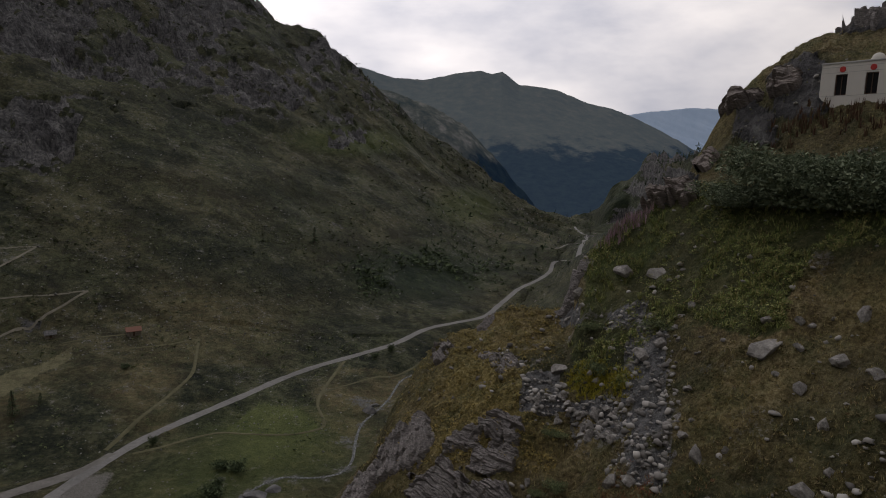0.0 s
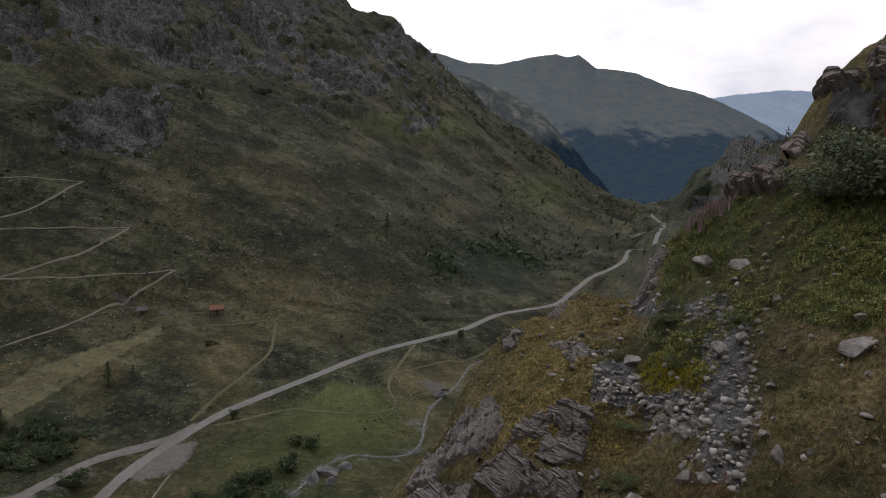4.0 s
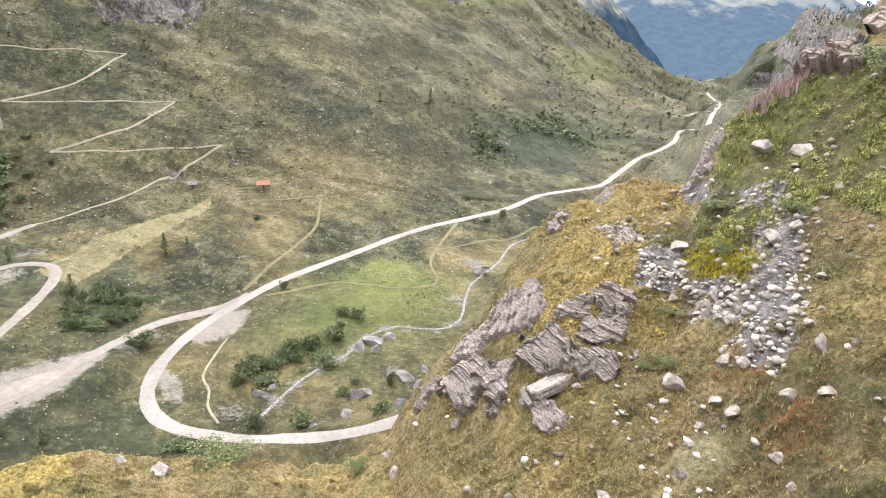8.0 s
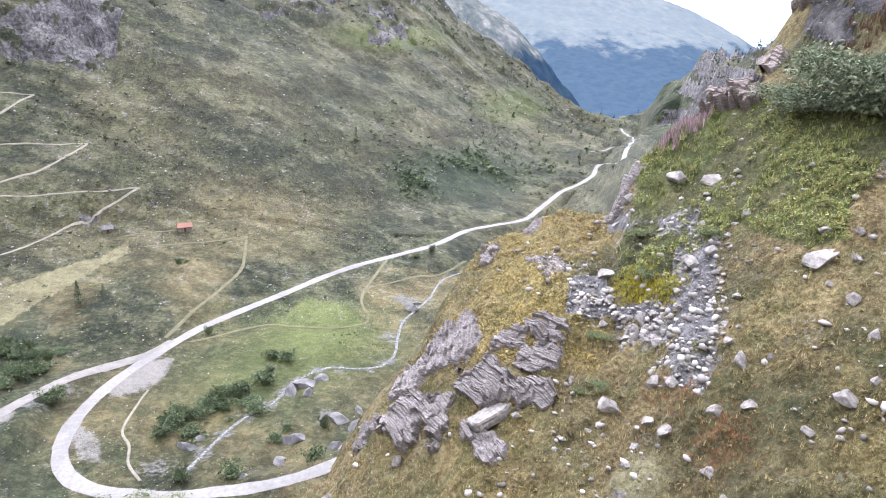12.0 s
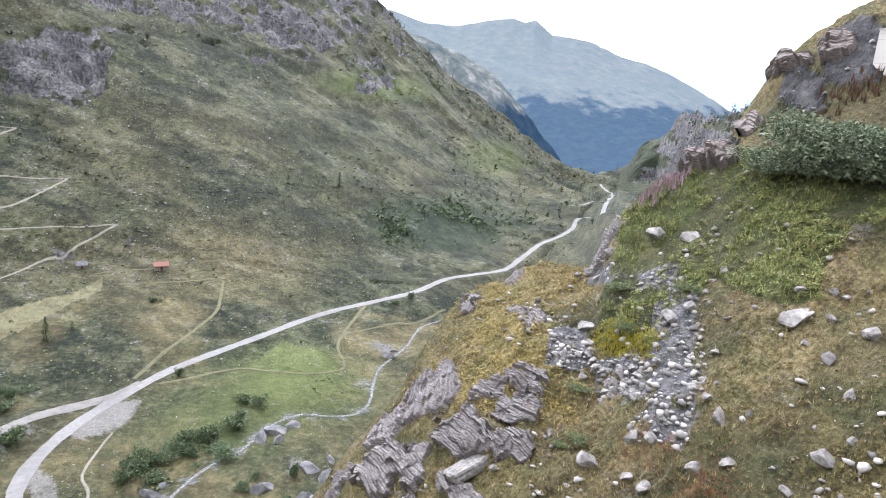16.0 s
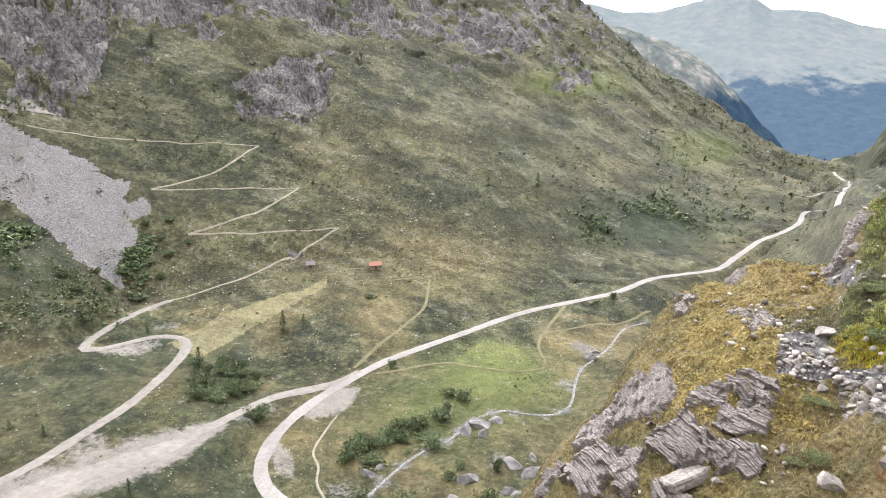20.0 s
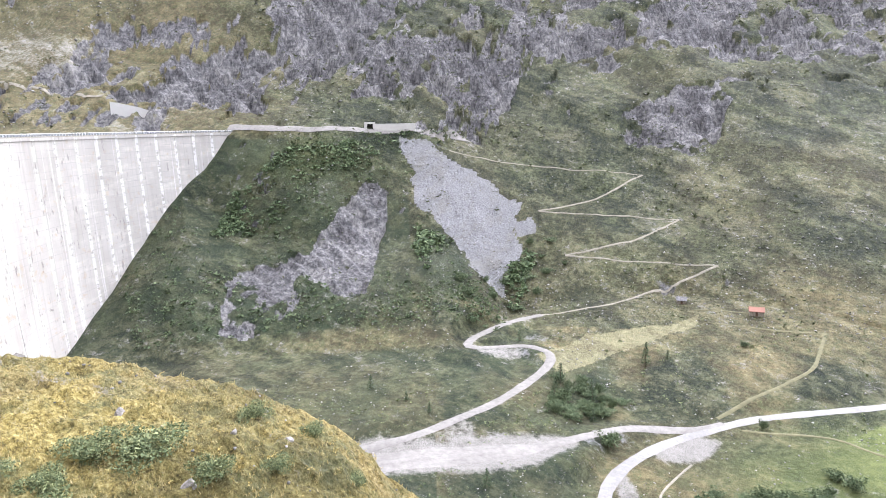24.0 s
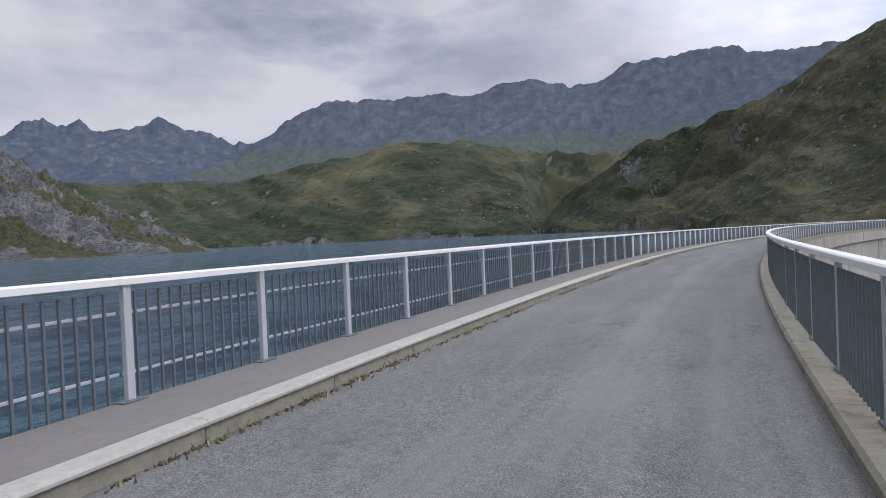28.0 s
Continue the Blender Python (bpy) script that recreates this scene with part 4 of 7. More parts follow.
def soup(name, co, fa, material, smooth=False):
    """One mesh from arrays of points and of faces with equal corner counts."""
    k = fa.shape[1]
    me = bpy.data.meshes.new(name)
    me.vertices.add(len(co)), me.loops.add(fa.size), me.polygons.add(len(fa))
    me.vertices.foreach_set("co", np.ascontiguousarray(co, dtype=np.float32).ravel())
    me.loops.foreach_set("vertex_index", fa.ravel().astype(np.int32))
    me.polygons.foreach_set("loop_start", np.arange(0, fa.size, k, dtype=np.int32))
    if smooth:
        me.polygons.foreach_set("use_smooth", np.ones(len(fa), dtype=bool))
    me.materials.append(material)
    me.update(calc_edges=True)
    return me


def part(name, me, parent, label="", at=None):
    ob = new(name, me)
    ob.parent = parent
    if at is not None:
        ob.matrix_local = at
    if label:
        ob["label"] = label
    return ob


def box_bm(x0, x1, y0, y1, z0, z1, bevel=0.0):
    bm = bmesh.new()
    bmesh.ops.create_cube(bm, size=1.0)
    for v in bm.verts:
        v.co = Vector(((x0, x1)[v.co.x > 0], (y0, y1)[v.co.y > 0], (z0, z1)[v.co.z > 0]))
    if bevel:
        bmesh.ops.bevel(bm, geom=bm.edges[:], offset=bevel, segments=1, affect="EDGES")
    return bm


def done(name, bm, material, smooth=False):
    me = bpy.data.meshes.new(name)
    bmesh.ops.recalc_face_normals(bm, faces=bm.faces)
    bm.to_mesh(me)
    bm.free()
    if smooth:
        me.polygons.foreach_set("use_smooth", [True] * len(me.polygons))
    me.materials.append(material)
    return me


def box(name, x0, x1, y0, y1, z0, z1, material, bevel=0.0):
    return done(name, box_bm(x0, x1, y0, y1, z0, z1, bevel), material)


# ---- roads ----
def ribbon(name, line, width, material, lift, crown=0.06):
    vs, fs = [], []
    n = len(line)
    for i, q in enumerate(line):
        d = (line[min(i + 1, n - 1)] - line[max(i - 1, 0)]).normalized()
        side = Vector((-d.y, d.x))
        w = width * (1 + 0.07 * math.sin(i * 0.9) + 0.05 * math.sin(i * 2.3))
        if name == "gravel_apron":
            w *= min(1.0, 0.45 + 0.07 * (n - 1 - i))
        for k, o in enumerate((-0.5, -0.25, 0.25, 0.5)):
            p = q + side * (o * w)
            z = height(p.x, p.y) + lift + (crown if k in (1, 2) else -0.10)
            vs.append((p.x, p.y, z))
    for i in range(n - 1):
        for k in range(3):
            a = i * 4 + k
            fs.append((a, a + 4, a + 5, a + 1))
    return mesh_of(name, vs, fs, material, True)


def gravel_material(name, lo, hi, scale):
    m = Mat(name, 0.92)
    g = m.noise(scale, 6, 0.7)
    col = m.ramp(g, (0.3, lo), (0.7, hi))
    m.color(m.mix(m.span(m.noise(0.06, 5, 0.6), 0.45, 0.65, 0.0, 0.35), col, tuple(c * 0.6 for c in lo))).bump(g, 0.4, 0.1)
    return m.m


M_PALE = gravel_material("pale_road_surface", (0.135, 0.131, 0.124), (0.225, 0.22, 0.208), 0.8)
M_GRAVEL = gravel_material("limestone_gravel", (0.112, 0.106, 0.095), (0.19, 0.18, 0.165), 0.5)
M_DIRT = gravel_material("dusty_path", (0.125, 0.115, 0.088), (0.22, 0.203, 0.16), 0.6)
M_TROD = gravel_material("trodden_grass", (0.075, 0.073, 0.038), (0.135, 0.126, 0.068), 0.5)
brook = Mat("brook_water", 0.85)
brook.color(brook.ramp(brook.noise(1.9, 6, 0.75), (0.40, (0.035, 0.04, 0.037)), (0.52, (0.12, 0.125, 0.12)), (0.66, (0.36, 0.37, 0.37))))
M_BROOK = brook.m
SURFACE = {"gravel": M_GRAVEL, "asphalt": M_PALE, "dirt": M_DIRT, "trod": M_TROD, "stream": M_BROOK}
LOOKS = {"gravel": "pale dusty gravel road on the valley slope", "asphalt": "narrow pale asphalt road winding down the valley", "dirt": "thin dusty path zigzagging up the grassy slope", "trod": "faint trodden track through the meadow", "stream": "shallow mountain stream among grey stones"}
for nm, ln, wid, kind in ribbons:
    w = wid if kind != "stream" else wid * 0.22
    tagged(new(nm, ribbon(nm, ln, w, SURFACE[kind], 0.13 if nm == "gravel_apron" else 0.17)), LOOKS[kind], "stream" if kind == "stream" else "road", kind="structure")

# ---- dam: an arch that bends towards the lake ----
ARC_R = 303.0
START = Vector((-2.0, 1.02))
HEAD = radians(97)
TAN = Vector((-math.sin(HEAD), math.cos(HEAD)))
CENTRE = START + Vector((TAN.y, -TAN.x)) * ARC_R
BASE_ANG = math.atan2(START.y - CENTRE.y, START.x - CENTRE.x)


def arc(s, off=0.0, z=0.0):
    """A place s metres along the crest from the camera's start, off metres towards the lake from the downstream handrail."""
    a = BASE_ANG - s / ARC_R
    return Vector((CENTRE.x + (ARC_R + off) * math.cos(a), CENTRE.y + (ARC_R + off) * math.sin(a), z))


def arc_pose(s, off=0.0, z=0.0):
    """A pose on the crest: x along it, y towards the lake."""
    a = BASE_ANG - s / ARC_R
    return Matrix.Translation(arc(s, off, z)) @ Matrix.Rotation(a - math.pi / 2, 4, "Z") @ Matrix.Diagonal((1, 1, 1, 1))


def sweep(name, section, s0, s1, step, material, closed=True, stations=None, shift=None, smooth=False):
    """A bar of the given section (off, z) that follows the crest."""
    ss = stations if stations is not None else np.linspace(s0, s1, max(2, int(math.ceil((s1 - s0) / step)) + 1))
    n, k = len(ss), len(section)
    vs, fs, flow = [], [], []
    for i, s in enumerate(ss):
        for o, z in section:
            vs.append(tuple(arc(s, o + (shift[i] if shift is not None else 0.0), z)))
            flow += [s, z, o]
    for i in range(n - 1):
        for j in range(k if closed else k - 1):
            a, b = i * k + j, i * k + (j + 1) % k
            fs.append((a, a + k, b + k, b))
    if closed:
        fs += [tuple(range(k)), tuple(range((n - 1) * k, n * k))[::-1]]
    me = bpy.data.meshes.new(name)
    me.from_pydata(vs, [], fs)
    me.materials.append(material)
    at = me.attributes.new("flow", "FLOAT_VECTOR", "POINT")
    at.data.foreach_set("vector", flow)
    me.update()
    return me


def flow_coords(m, scale):
    a = m.n.new("ShaderNodeAttribute")
    a.attribute_name = "flow"
    mp = m.node("ShaderNodeMapping", Scale=scale)
    m.l.new(a.outputs["Vector"], mp.inputs["Vector"])
    return mp.outputs["Vector"]


def dam_material():
    m = Mat("weathered_dam_concrete", 0.88)
    base = m.ramp(m.noise(1.0, 6, 0.6, at=flow_coords(m, (0.05, 0.03, 0))), (0.35, (0.308, 0.292, 0.256)), (0.65, (0.39, 0.371, 0.33)))
    run = m.noise(1.0, 5, 0.62, at=flow_coords(m, (0.42, 0.012, 0)))
    col = m.mix(m.span(run, 0.52, 0.72, 0.0, 0.55), base, (0.20, 0.19, 0.175))
    white = m.noise(1.0, 4, 0.6, at=flow_coords(m, (0.55, 0.006, 0)))
    col = m.mix(m.span(white, 0.58, 0.70, 0.0, 0.75), col, (0.60, 0.59, 0.57))
    fine = m.noise(1.0, 4, 0.6, at=flow_coords(m, (1.7, 0.018, 0)))
    col = m.mix(m.span(fine, 0.56, 0.75, 0.0, 0.35), col, (0.22, 0.205, 0.185))
    dark = m.noise(1.0, 4, 0.6, at=flow_coords(m, (0.42, 0.008, 4)))
    col = m.mix(m.span(dark, 0.62, 0.70, 0.0, 0.6), col, (0.085, 0.08, 0.07))
    rust = m.noise(1.0, 3, 0.5, at=flow_coords(m, (0.30, 0.006, 9)))
    col = m.mix(m.span(rust, 0.60, 0.74, 0.0, 0.5), col, (0.33, 0.235, 0.14))
    a = m.n.new("ShaderNodeAttribute")
    a.attribute_name = "flow"
    sep = m.n.new("ShaderNodeSeparateXYZ")
    m.l.new(a.outputs["Vector"], sep.inputs["Vector"])
    lift = m.math("PINGPONG", sep.outputs["Y"], 1.5)
    band = m.span(lift, 0.0, 0.16, 1.0, 0.0)
    lines = m.math("MULTIPLY", band, m.span(sep.outputs["X"], 250, 380, 0.18, 0.9))
    col = m.mix(m.math("MULTIPLY", lines, m.span(m.noise(1.0, 4, 0.6, at=flow_coords(m, (0.08, 0.3, 2))), 0.4, 0.6)), col, (0.22, 0.215, 0.205))
    gap = m.math("SUBTRACT", 7.5, m.math("PINGPONG", sep.outputs["X"], 7.5))
    seam = m.span(gap, 0.15, 0.55, 1.0, 0.0)
    upper = m.math("MULTIPLY", seam, m.span(m.noise(1.0, 3, 0.6, at=flow_coords(m, (0.09, 0.02, 12))), 0.50, 0.60))
    col = m.mix(m.math("MULTIPLY", upper, m.span(sep.outputs["X"], 300, 400, 0.34, 0.1)), col, (0.12, 0.115, 0.105))
    lime = m.math("MULTIPLY", m.span(gap, 0.3, 1.5, 1.0, 0.0), m.span(m.noise(1.0, 3, 0.6, at=flow_coords(m, (0.2, 0.02, 15))), 0.40, 0.50))
    col = m.mix(m.math("MULTIPLY", lime, m.span(sep.outputs["X"], 300, 400, 0.1, 0.95)), col, (0.66, 0.65, 0.63))
    west = m.math("MULTIPLY", m.span(sep.outputs["X"], 120, 60), m.span(m.noise(1.0, 4, 0.6, at=flow_coords(m, (0.15, 0.04, 18))), 0.40, 0.62))
    col = m.mix(m.math("MULTIPLY", west, 0.6), col, (0.27, 0.205, 0.14))
    old = m.math("MULTIPLY", m.span(sep.outputs["X"], 300, 390), m.span(m.noise(1.0, 5, 0.65, at=flow_coords(m, (0.06, 0.05, 6))), 0.32, 0.50))
    col = m.mix(m.math("MULTIPLY", old, 0.38), col, (0.165, 0.165, 0.165))
    m.color(col).bump(fine, 0.25, 0.08)
    return m.m


M_DAM = dam_material()


def kerb_material(name, light, dark, moss):
    m = Mat(name, 0.9)
    g = m.noise(14.0, 6, 0.7)
    col = m.mix(m.noise(1.6, 5, 0.65), dark, light)
    col = m.mix(m.span(m.noise(4.0, 6, 0.7), 0.55, 0.72, 0.0, 0.7), col, moss)
    col = m.mix(m.span(g, 0.3, 0.75, 0.0, 0.4), col, tuple(c * 0.55 for c in dark))
    m.color(col).bump(g, 0.5, 0.012)
    return m.m


M_KERB = kerb_material("stained_concrete_kerb", (0.38, 0.358, 0.30), (0.17, 0.155, 0.112), (0.060, 0.054, 0.034))
M_EDGE = kerb_material("pale_edging_concrete", (0.46, 0.445, 0.40), (0.36, 0.345, 0.30), (0.25, 0.235, 0.195))
M_WALK = kerb_material("smooth_walkway_mortar", (0.215, 0.20, 0.18), (0.18, 0.168, 0.152), (0.15, 0.138, 0.12))

S_A, S_B = -120.0, 509.0
joints = np.arange(-112.5, S_B - 3, 15.0)
stations, shift = [S_A], [0.0]
for j in joints:
    for d, o in ((-7.5, 0.0), (-0.10, 0.0), (-0.07, 0.12), (0.07, 0.12), (0.10, 0.0)):
        stations.append(j + d), shift.append(o)
stations.append(S_B), shift.append(0.0)
dam = tagged(new("dam"), "tall pale concrete arch dam with streaked downstream face", "dam", kind="structure")
FACE = [(7.0, -0.35), (-0.42, -0.25), (-0.45, -1.6), (-0.1, -1.75), (-0.1, -3.0), (-1.0, -30), (-2.6, -70), (-6.5, -125), (24, -125), (14, -60), (8.6, -3)]
part("wall", sweep("wall", FACE, S_A, S_B, 4.0, M_DAM, stations=stations, shift=shift), dam)
tagged(new("road", sweep("road", [(5.2, -0.24), (5.2, 0.0), (2.7, 0.04), (0.29, 0.0), (0.29, -0.24)], S_A, S_B, 2.0, M_ASPHALT)), "grey worn asphalt roadway along the dam crest", "road", kind="structure")
kerb = tagged(new("kerb"), "low stained concrete kerb blocks under the handrail", "kerb", kind="structure")
walkway = tagged(new("pavement"), "raised smooth grey walkway with pale edging beside the lake railing", "pavement", kind="structure")
R_SEC = [(0.30, -0.24), (0.30, 0.085), (0.265, 0.12), (-0.36, 0.12), (-0.36, -0.24)]
E_SEC = [(5.42, 0.155), (5.42, 0.205), (5.19, 0.205), (5.165, 0.18), (5.165, 0.155)]
F_SEC = [(5.42, -0.24), (5.42, 0.153), (5.21, 0.153), (5.20, -0.24)]
for k in range(40):
    s = -8 + k * 2.0
    part("kerb_block", sweep("kerb_block", R_SEC, s + 0.006, s + 1.994, 1.0, M_KERB), kerb)
    part("kerb_block", sweep("kerb_block", F_SEC, s + 0.006, s + 1.994, 1.0, M_KERB), walkway)
for k in range(14):
    s = -8 + k * 6.0
    part("edging", sweep("edging", E_SEC, s + 0.004, s + 5.996, 1.0, M_EDGE), walkway, "pale concrete edging strip")
part("kerb_run", sweep("kerb_run", R_SEC, 72, S_B, 2.0, M_KERB), kerb)
part("kerb_run", sweep("kerb_run", R_SEC, S_A, -8, 2.0, M_KERB), kerb)
part("kerb_run", sweep("kerb_run", F_SEC, 72, S_B, 2.0, M_KERB), walkway)
part("edging", sweep("edging", E_SEC, 76, S_B, 2.0, M_EDGE), walkway)
part("deck", sweep("deck", [(6.51, -0.3), (6.51, 0.195), (5.46, 0.195), (5.46, -0.24)], S_A, S_B, 2.0, M_WALK), walkway, "smooth brown-grey walking surface")

# railings: bays of two metres, the near ones built piece by piece
H_SEC = ((-0.075, 1.225), (-0.075, 1.285), (-0.055, 1.30), (0.055, 1.30), (0.075, 1.285), (0.075, 1.225))


def shifted(section, o, dz=0.0):
    return [(a + o, z + dz) for a, z in section][::-1]


POST_ME = done("post", box_bm(-0.045, 0.045, -0.045, 0.020, 0.012, 1.19, 0.006), M_STEEL)
PLATE_ME = done("base_plate", box_bm(-0.15, 0.15, -0.10, 0.04, 0.0, 0.014, 0.003), M_BAR)
BAR_ME = done("bar", box_bm(-0.0125, 0.0125, -0.015, 0.015, 0.0, 1.07, 0.003), M_BAR)
LONG_BAR_ME = done("bar", box_bm(-0.0125, 0.0125, -0.015, 0.015, -0.14, 1.07, 0.003), M_BAR)
CROSS_ME = done("cross_rail", box_bm(0.0, 2.0, -0.012, 0.012, -0.015, 0.015, 0.003), M_STEEL)
CLIP_ME = done("clip", box_bm(-0.02, 0.02, -0.03, 0.03, -0.018, 0.018, 0.003), M_STEEL)
N_BARS = 12


def rail_bay(side):
    """One railing bay: a post on its plate, two cross rails and twelve flat bars on the outer side."""
    ob = tagged(new("railing_bay"), "galvanised steel railing bay with flat upright bars on the dam crest", "railing", "railing bays along the crest")
    part("post", POST_ME, ob, "light grey box-section post")
    part("base_plate", PLATE_ME, ob)
    for z in (0.26, 0.86):
        part("cross_rail", CROSS_ME, ob, "", pose(0, side * 0.072, z))
        part("clip", CLIP_ME, ob, "", pose(0.06, side * 0.045, z))
        part("clip", CLIP_ME, ob, "", pose(0.62, side * 0.062, z))
    for i in range(N_BARS):
        part("bar", BAR_ME if side < 0 else LONG_BAR_ME, ob, "", pose(2.0 * (i + 1) / (N_BARS + 1), 0.040 if side > 0 else 0.008, 0.0))
    return ob


def bar_soup(name, s0, s1, off, z, side, material_bar, near_bars):
    """The far run of a railing, joined: posts, cross rails and bars."""
    co, fa = [], []

    def brick(s, o, hx, hy, z0, z1):
        m = arc_pose(s, o, 0)
        b = len(co)
        for zz in (z0, z1):
            for x, y in ((-hx, -hy), (hx, -hy), (hx, hy), (-hx, hy)):
                co.append(m @ Vector((x, y, zz)))
        for q in ((0, 1, 5, 4), (1, 2, 6, 5), (2, 3, 7, 6), (3, 0, 4, 7), (4, 5, 6, 7)):
            fa.append([b + i for i in q])
    s = s0
    while s < s1:
        if near_bars:
            for i in range(N_BARS):
                brick(s + 2.0 * (i + 1) / (N_BARS + 1), off + (0.040 if side > 0 else 0.008), 0.0125, 0.015, z - 0.10 * (side > 0), z + 1.07)
            for zz in (0.26, 0.86):
                brick(s + 1.0, off + side * 0.072, 1.0, 0.01, z + zz - 0.02, z + zz + 0.02)
        else:
            brick(s, off, 0.07, 0.042, z, z + 1.19)
        s += 2.0
    return soup(name, np.array([tuple(c) for c in co]), np.array(fa), material_bar)


PHASE_R, PHASE_L = 1.35, 0.35
proto_r, proto_l = rail_bay(-1), rail_bay(1)
LEFT_OFF = 6.49
proto_r.matrix_basis = arc_pose(PHASE_R - 8, 0.0, 0.125)
proto_l.matrix_basis = arc_pose(PHASE_L - 2, LEFT_OFF, 0.197)
for k in range(1, 18):
    copy_thing(proto_r, arc_pose(PHASE_R - 8 + 2 * k, 0.0, 0.125))
    copy_thing(proto_l, arc_pose(PHASE_L - 2 + 2 * k, LEFT_OFF, 0.197))
for nm, s0, off, z, side in (("far_railing", PHASE_R + 28, 0.0, 0.12, -1), ("far_railing", PHASE_L + 34, LEFT_OFF, 0.19, 1)):
    far = tagged(new(nm), "long run of steel railing curving along the dam crest", "railing", kind="stuff")
    part("posts", bar_soup("posts", s0, S_B, off, z, side, M_STEEL, False), far)
    part("bars", bar_soup("bars", s0, S_B, off, z, side, M_BAR, True), far)
for o in (0.0, LEFT_OFF):
    dz = 0.045 if o == 0.0 else 0.115
    hand = tagged(new("handrail"), "broad pale metal handrail on top of the railing", "handrail", kind="structure")
    for k in range(10):
        s = -10 + 6 * k
        part("rail_section", sweep("rail_section", shifted(H_SEC, o, dz), s + 0.003, s + 5.997, 1.0, M_RAIL), hand)
    part("rail_run", sweep("rail_run", shifted(H_SEC, o, dz), 50, S_B, 2.0, M_RAIL), hand)
    part("rail_run", sweep("rail_run", shifted(H_SEC, o, dz), S_A, -10, 2.0, M_RAIL), hand)

# ---- lake ----
LAKE_Z = -2.6
lake_edge = [tuple(arc(s, 4.0)[:2]) for s in np.linspace(-60, S_B - 6, 60)]
lake_far = [(-math.sin(radians(a)) * r, math.cos(radians(a)) * r) for a, r in ((52, 600), (70, 900), (85, 1500), (100, 2400), (115, 3400), (138, 3600), (150, 2200), (165, 1100), (185, 600), (210, 260), (235, 110))]
water_me = bpy.data.meshes.new("water")
wp = lake_edge + lake_far
water_me.from_pydata([(x, y, LAKE_Z) for x, y in wp], [], [list(range(len(wp)))])
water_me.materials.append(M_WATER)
tagged(new("water", water_me), "wind-rippled blue-grey reservoir lake", "lake", kind="structure")

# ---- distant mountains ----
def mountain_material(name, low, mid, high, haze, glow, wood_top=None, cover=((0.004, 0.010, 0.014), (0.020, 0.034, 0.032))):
    """Far slopes; a faint blue emission paints in the haze before them."""
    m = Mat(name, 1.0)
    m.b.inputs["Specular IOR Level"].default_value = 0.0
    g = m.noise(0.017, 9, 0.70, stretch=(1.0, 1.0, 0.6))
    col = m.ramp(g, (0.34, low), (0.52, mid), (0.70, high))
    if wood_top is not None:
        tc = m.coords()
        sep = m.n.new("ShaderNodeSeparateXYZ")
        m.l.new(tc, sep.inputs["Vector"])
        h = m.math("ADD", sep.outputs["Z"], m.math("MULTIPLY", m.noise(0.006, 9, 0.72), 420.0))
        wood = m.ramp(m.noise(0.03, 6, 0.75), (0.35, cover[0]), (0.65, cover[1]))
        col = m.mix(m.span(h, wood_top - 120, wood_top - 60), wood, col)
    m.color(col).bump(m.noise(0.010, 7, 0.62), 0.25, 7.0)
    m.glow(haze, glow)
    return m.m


def range_mesh(name, ridge, foot_r, foot_el, sky_r, material, seed, jag, bulge=0.0, rows=60):
    """A mountain side from its foot up to a ridge given as azimuths and elevations."""
    k = np.array(ridge)
    az = np.arange(k[:, 0].min(), k[:, 0].max(), 0.1)
    o = np.argsort(k[:, 0])
    el = np.interp(az, k[o, 0], k[o, 1]) + jag * fbm(az * 10, az * 0, 9, 5, 0.55, seed)
    t = np.linspace(0, 1.12, rows)[None, :]
    tt = np.minimum(t, 1.0)
    r = foot_r + (sky_r - foot_r) * t
    bow = np.convolve(np.pad(el, 40, mode="edge"), np.ones(81) / 81, "valid")
    el = bow[:, None] * (1 - tt ** 7) + el[:, None] * tt ** 7
    ztop = EYE_Z + sky_r * np.tan(np.radians(el))
    zfoot = EYE_Z + foot_r * math.tan(radians(foot_el))
    z = zfoot + (ztop - zfoot) * (tt ** (1.0 + bulge)) - np.maximum(t - 1, 0) * 3000
    a = np.radians(az)[:, None] * np.ones_like(t)
    x, y = -np.sin(a) * r, np.cos(a) * r
    z = z + (fbm(x + 1.7 * z, y - 1.3 * z, 620, 6, 0.52, seed + 3, True) - 0.6) * (60 if seed > 58 else 38 if seed != 41 else 14) * min(1.0, sky_r / 2600) ** 2 * np.sin(np.pi * np.clip(tt, 0, 1)) ** 0.7
    return grid_mesh(name, x, y, z, material)


FAR_RIDGE = ((-4, 7.0), (-8, 7.4), (-10.6, 7.2), (-13, 6.8), (-15.4, 6.1), (-17.9, 6.0), (-20.3, 6.6), (-22.8, 7.0), (-23.8, 6.7), (-24.7, 6.9), (-26.2, 5.8), (-29.1, 5.5), (-32.1, 4.3), (-34, 4.0), (-37.3, 2.6), (-39.6, 1.4), (-40.9, 0.6), (-44, -1.5))
MID_RIDGE = ((-8, 8), (-11, 6.6), (-13.5, 5.3), (-16.5, 4.6), (-18.4, 3.9), (-21.5, 2.4), (-24, -0.2), (-26.6, -3), (-28.7, -5.5), (-31, -7.5))
BLUE_RIDGE = ((-30, 2.2), (-34.9, 3.3), (-37.2, 3.6), (-40.2, 4.0), (-43.6, 4.0), (-48, 4.4))
JAGGED = ((128, 7), (133.8, 9.0), (136.4, 8.8), (137.5, 9.4), (140.1, 9.7), (141.4, 10.4), (142.6, 10.6), (144.1, 9.6), (145.2, 9.8), (146.8, 9.4), (147.9, 10.4), (149.4, 9.6), (150.3, 10.5), (151.6, 10.1), (153, 8.6), (156, 11), (162, 10))
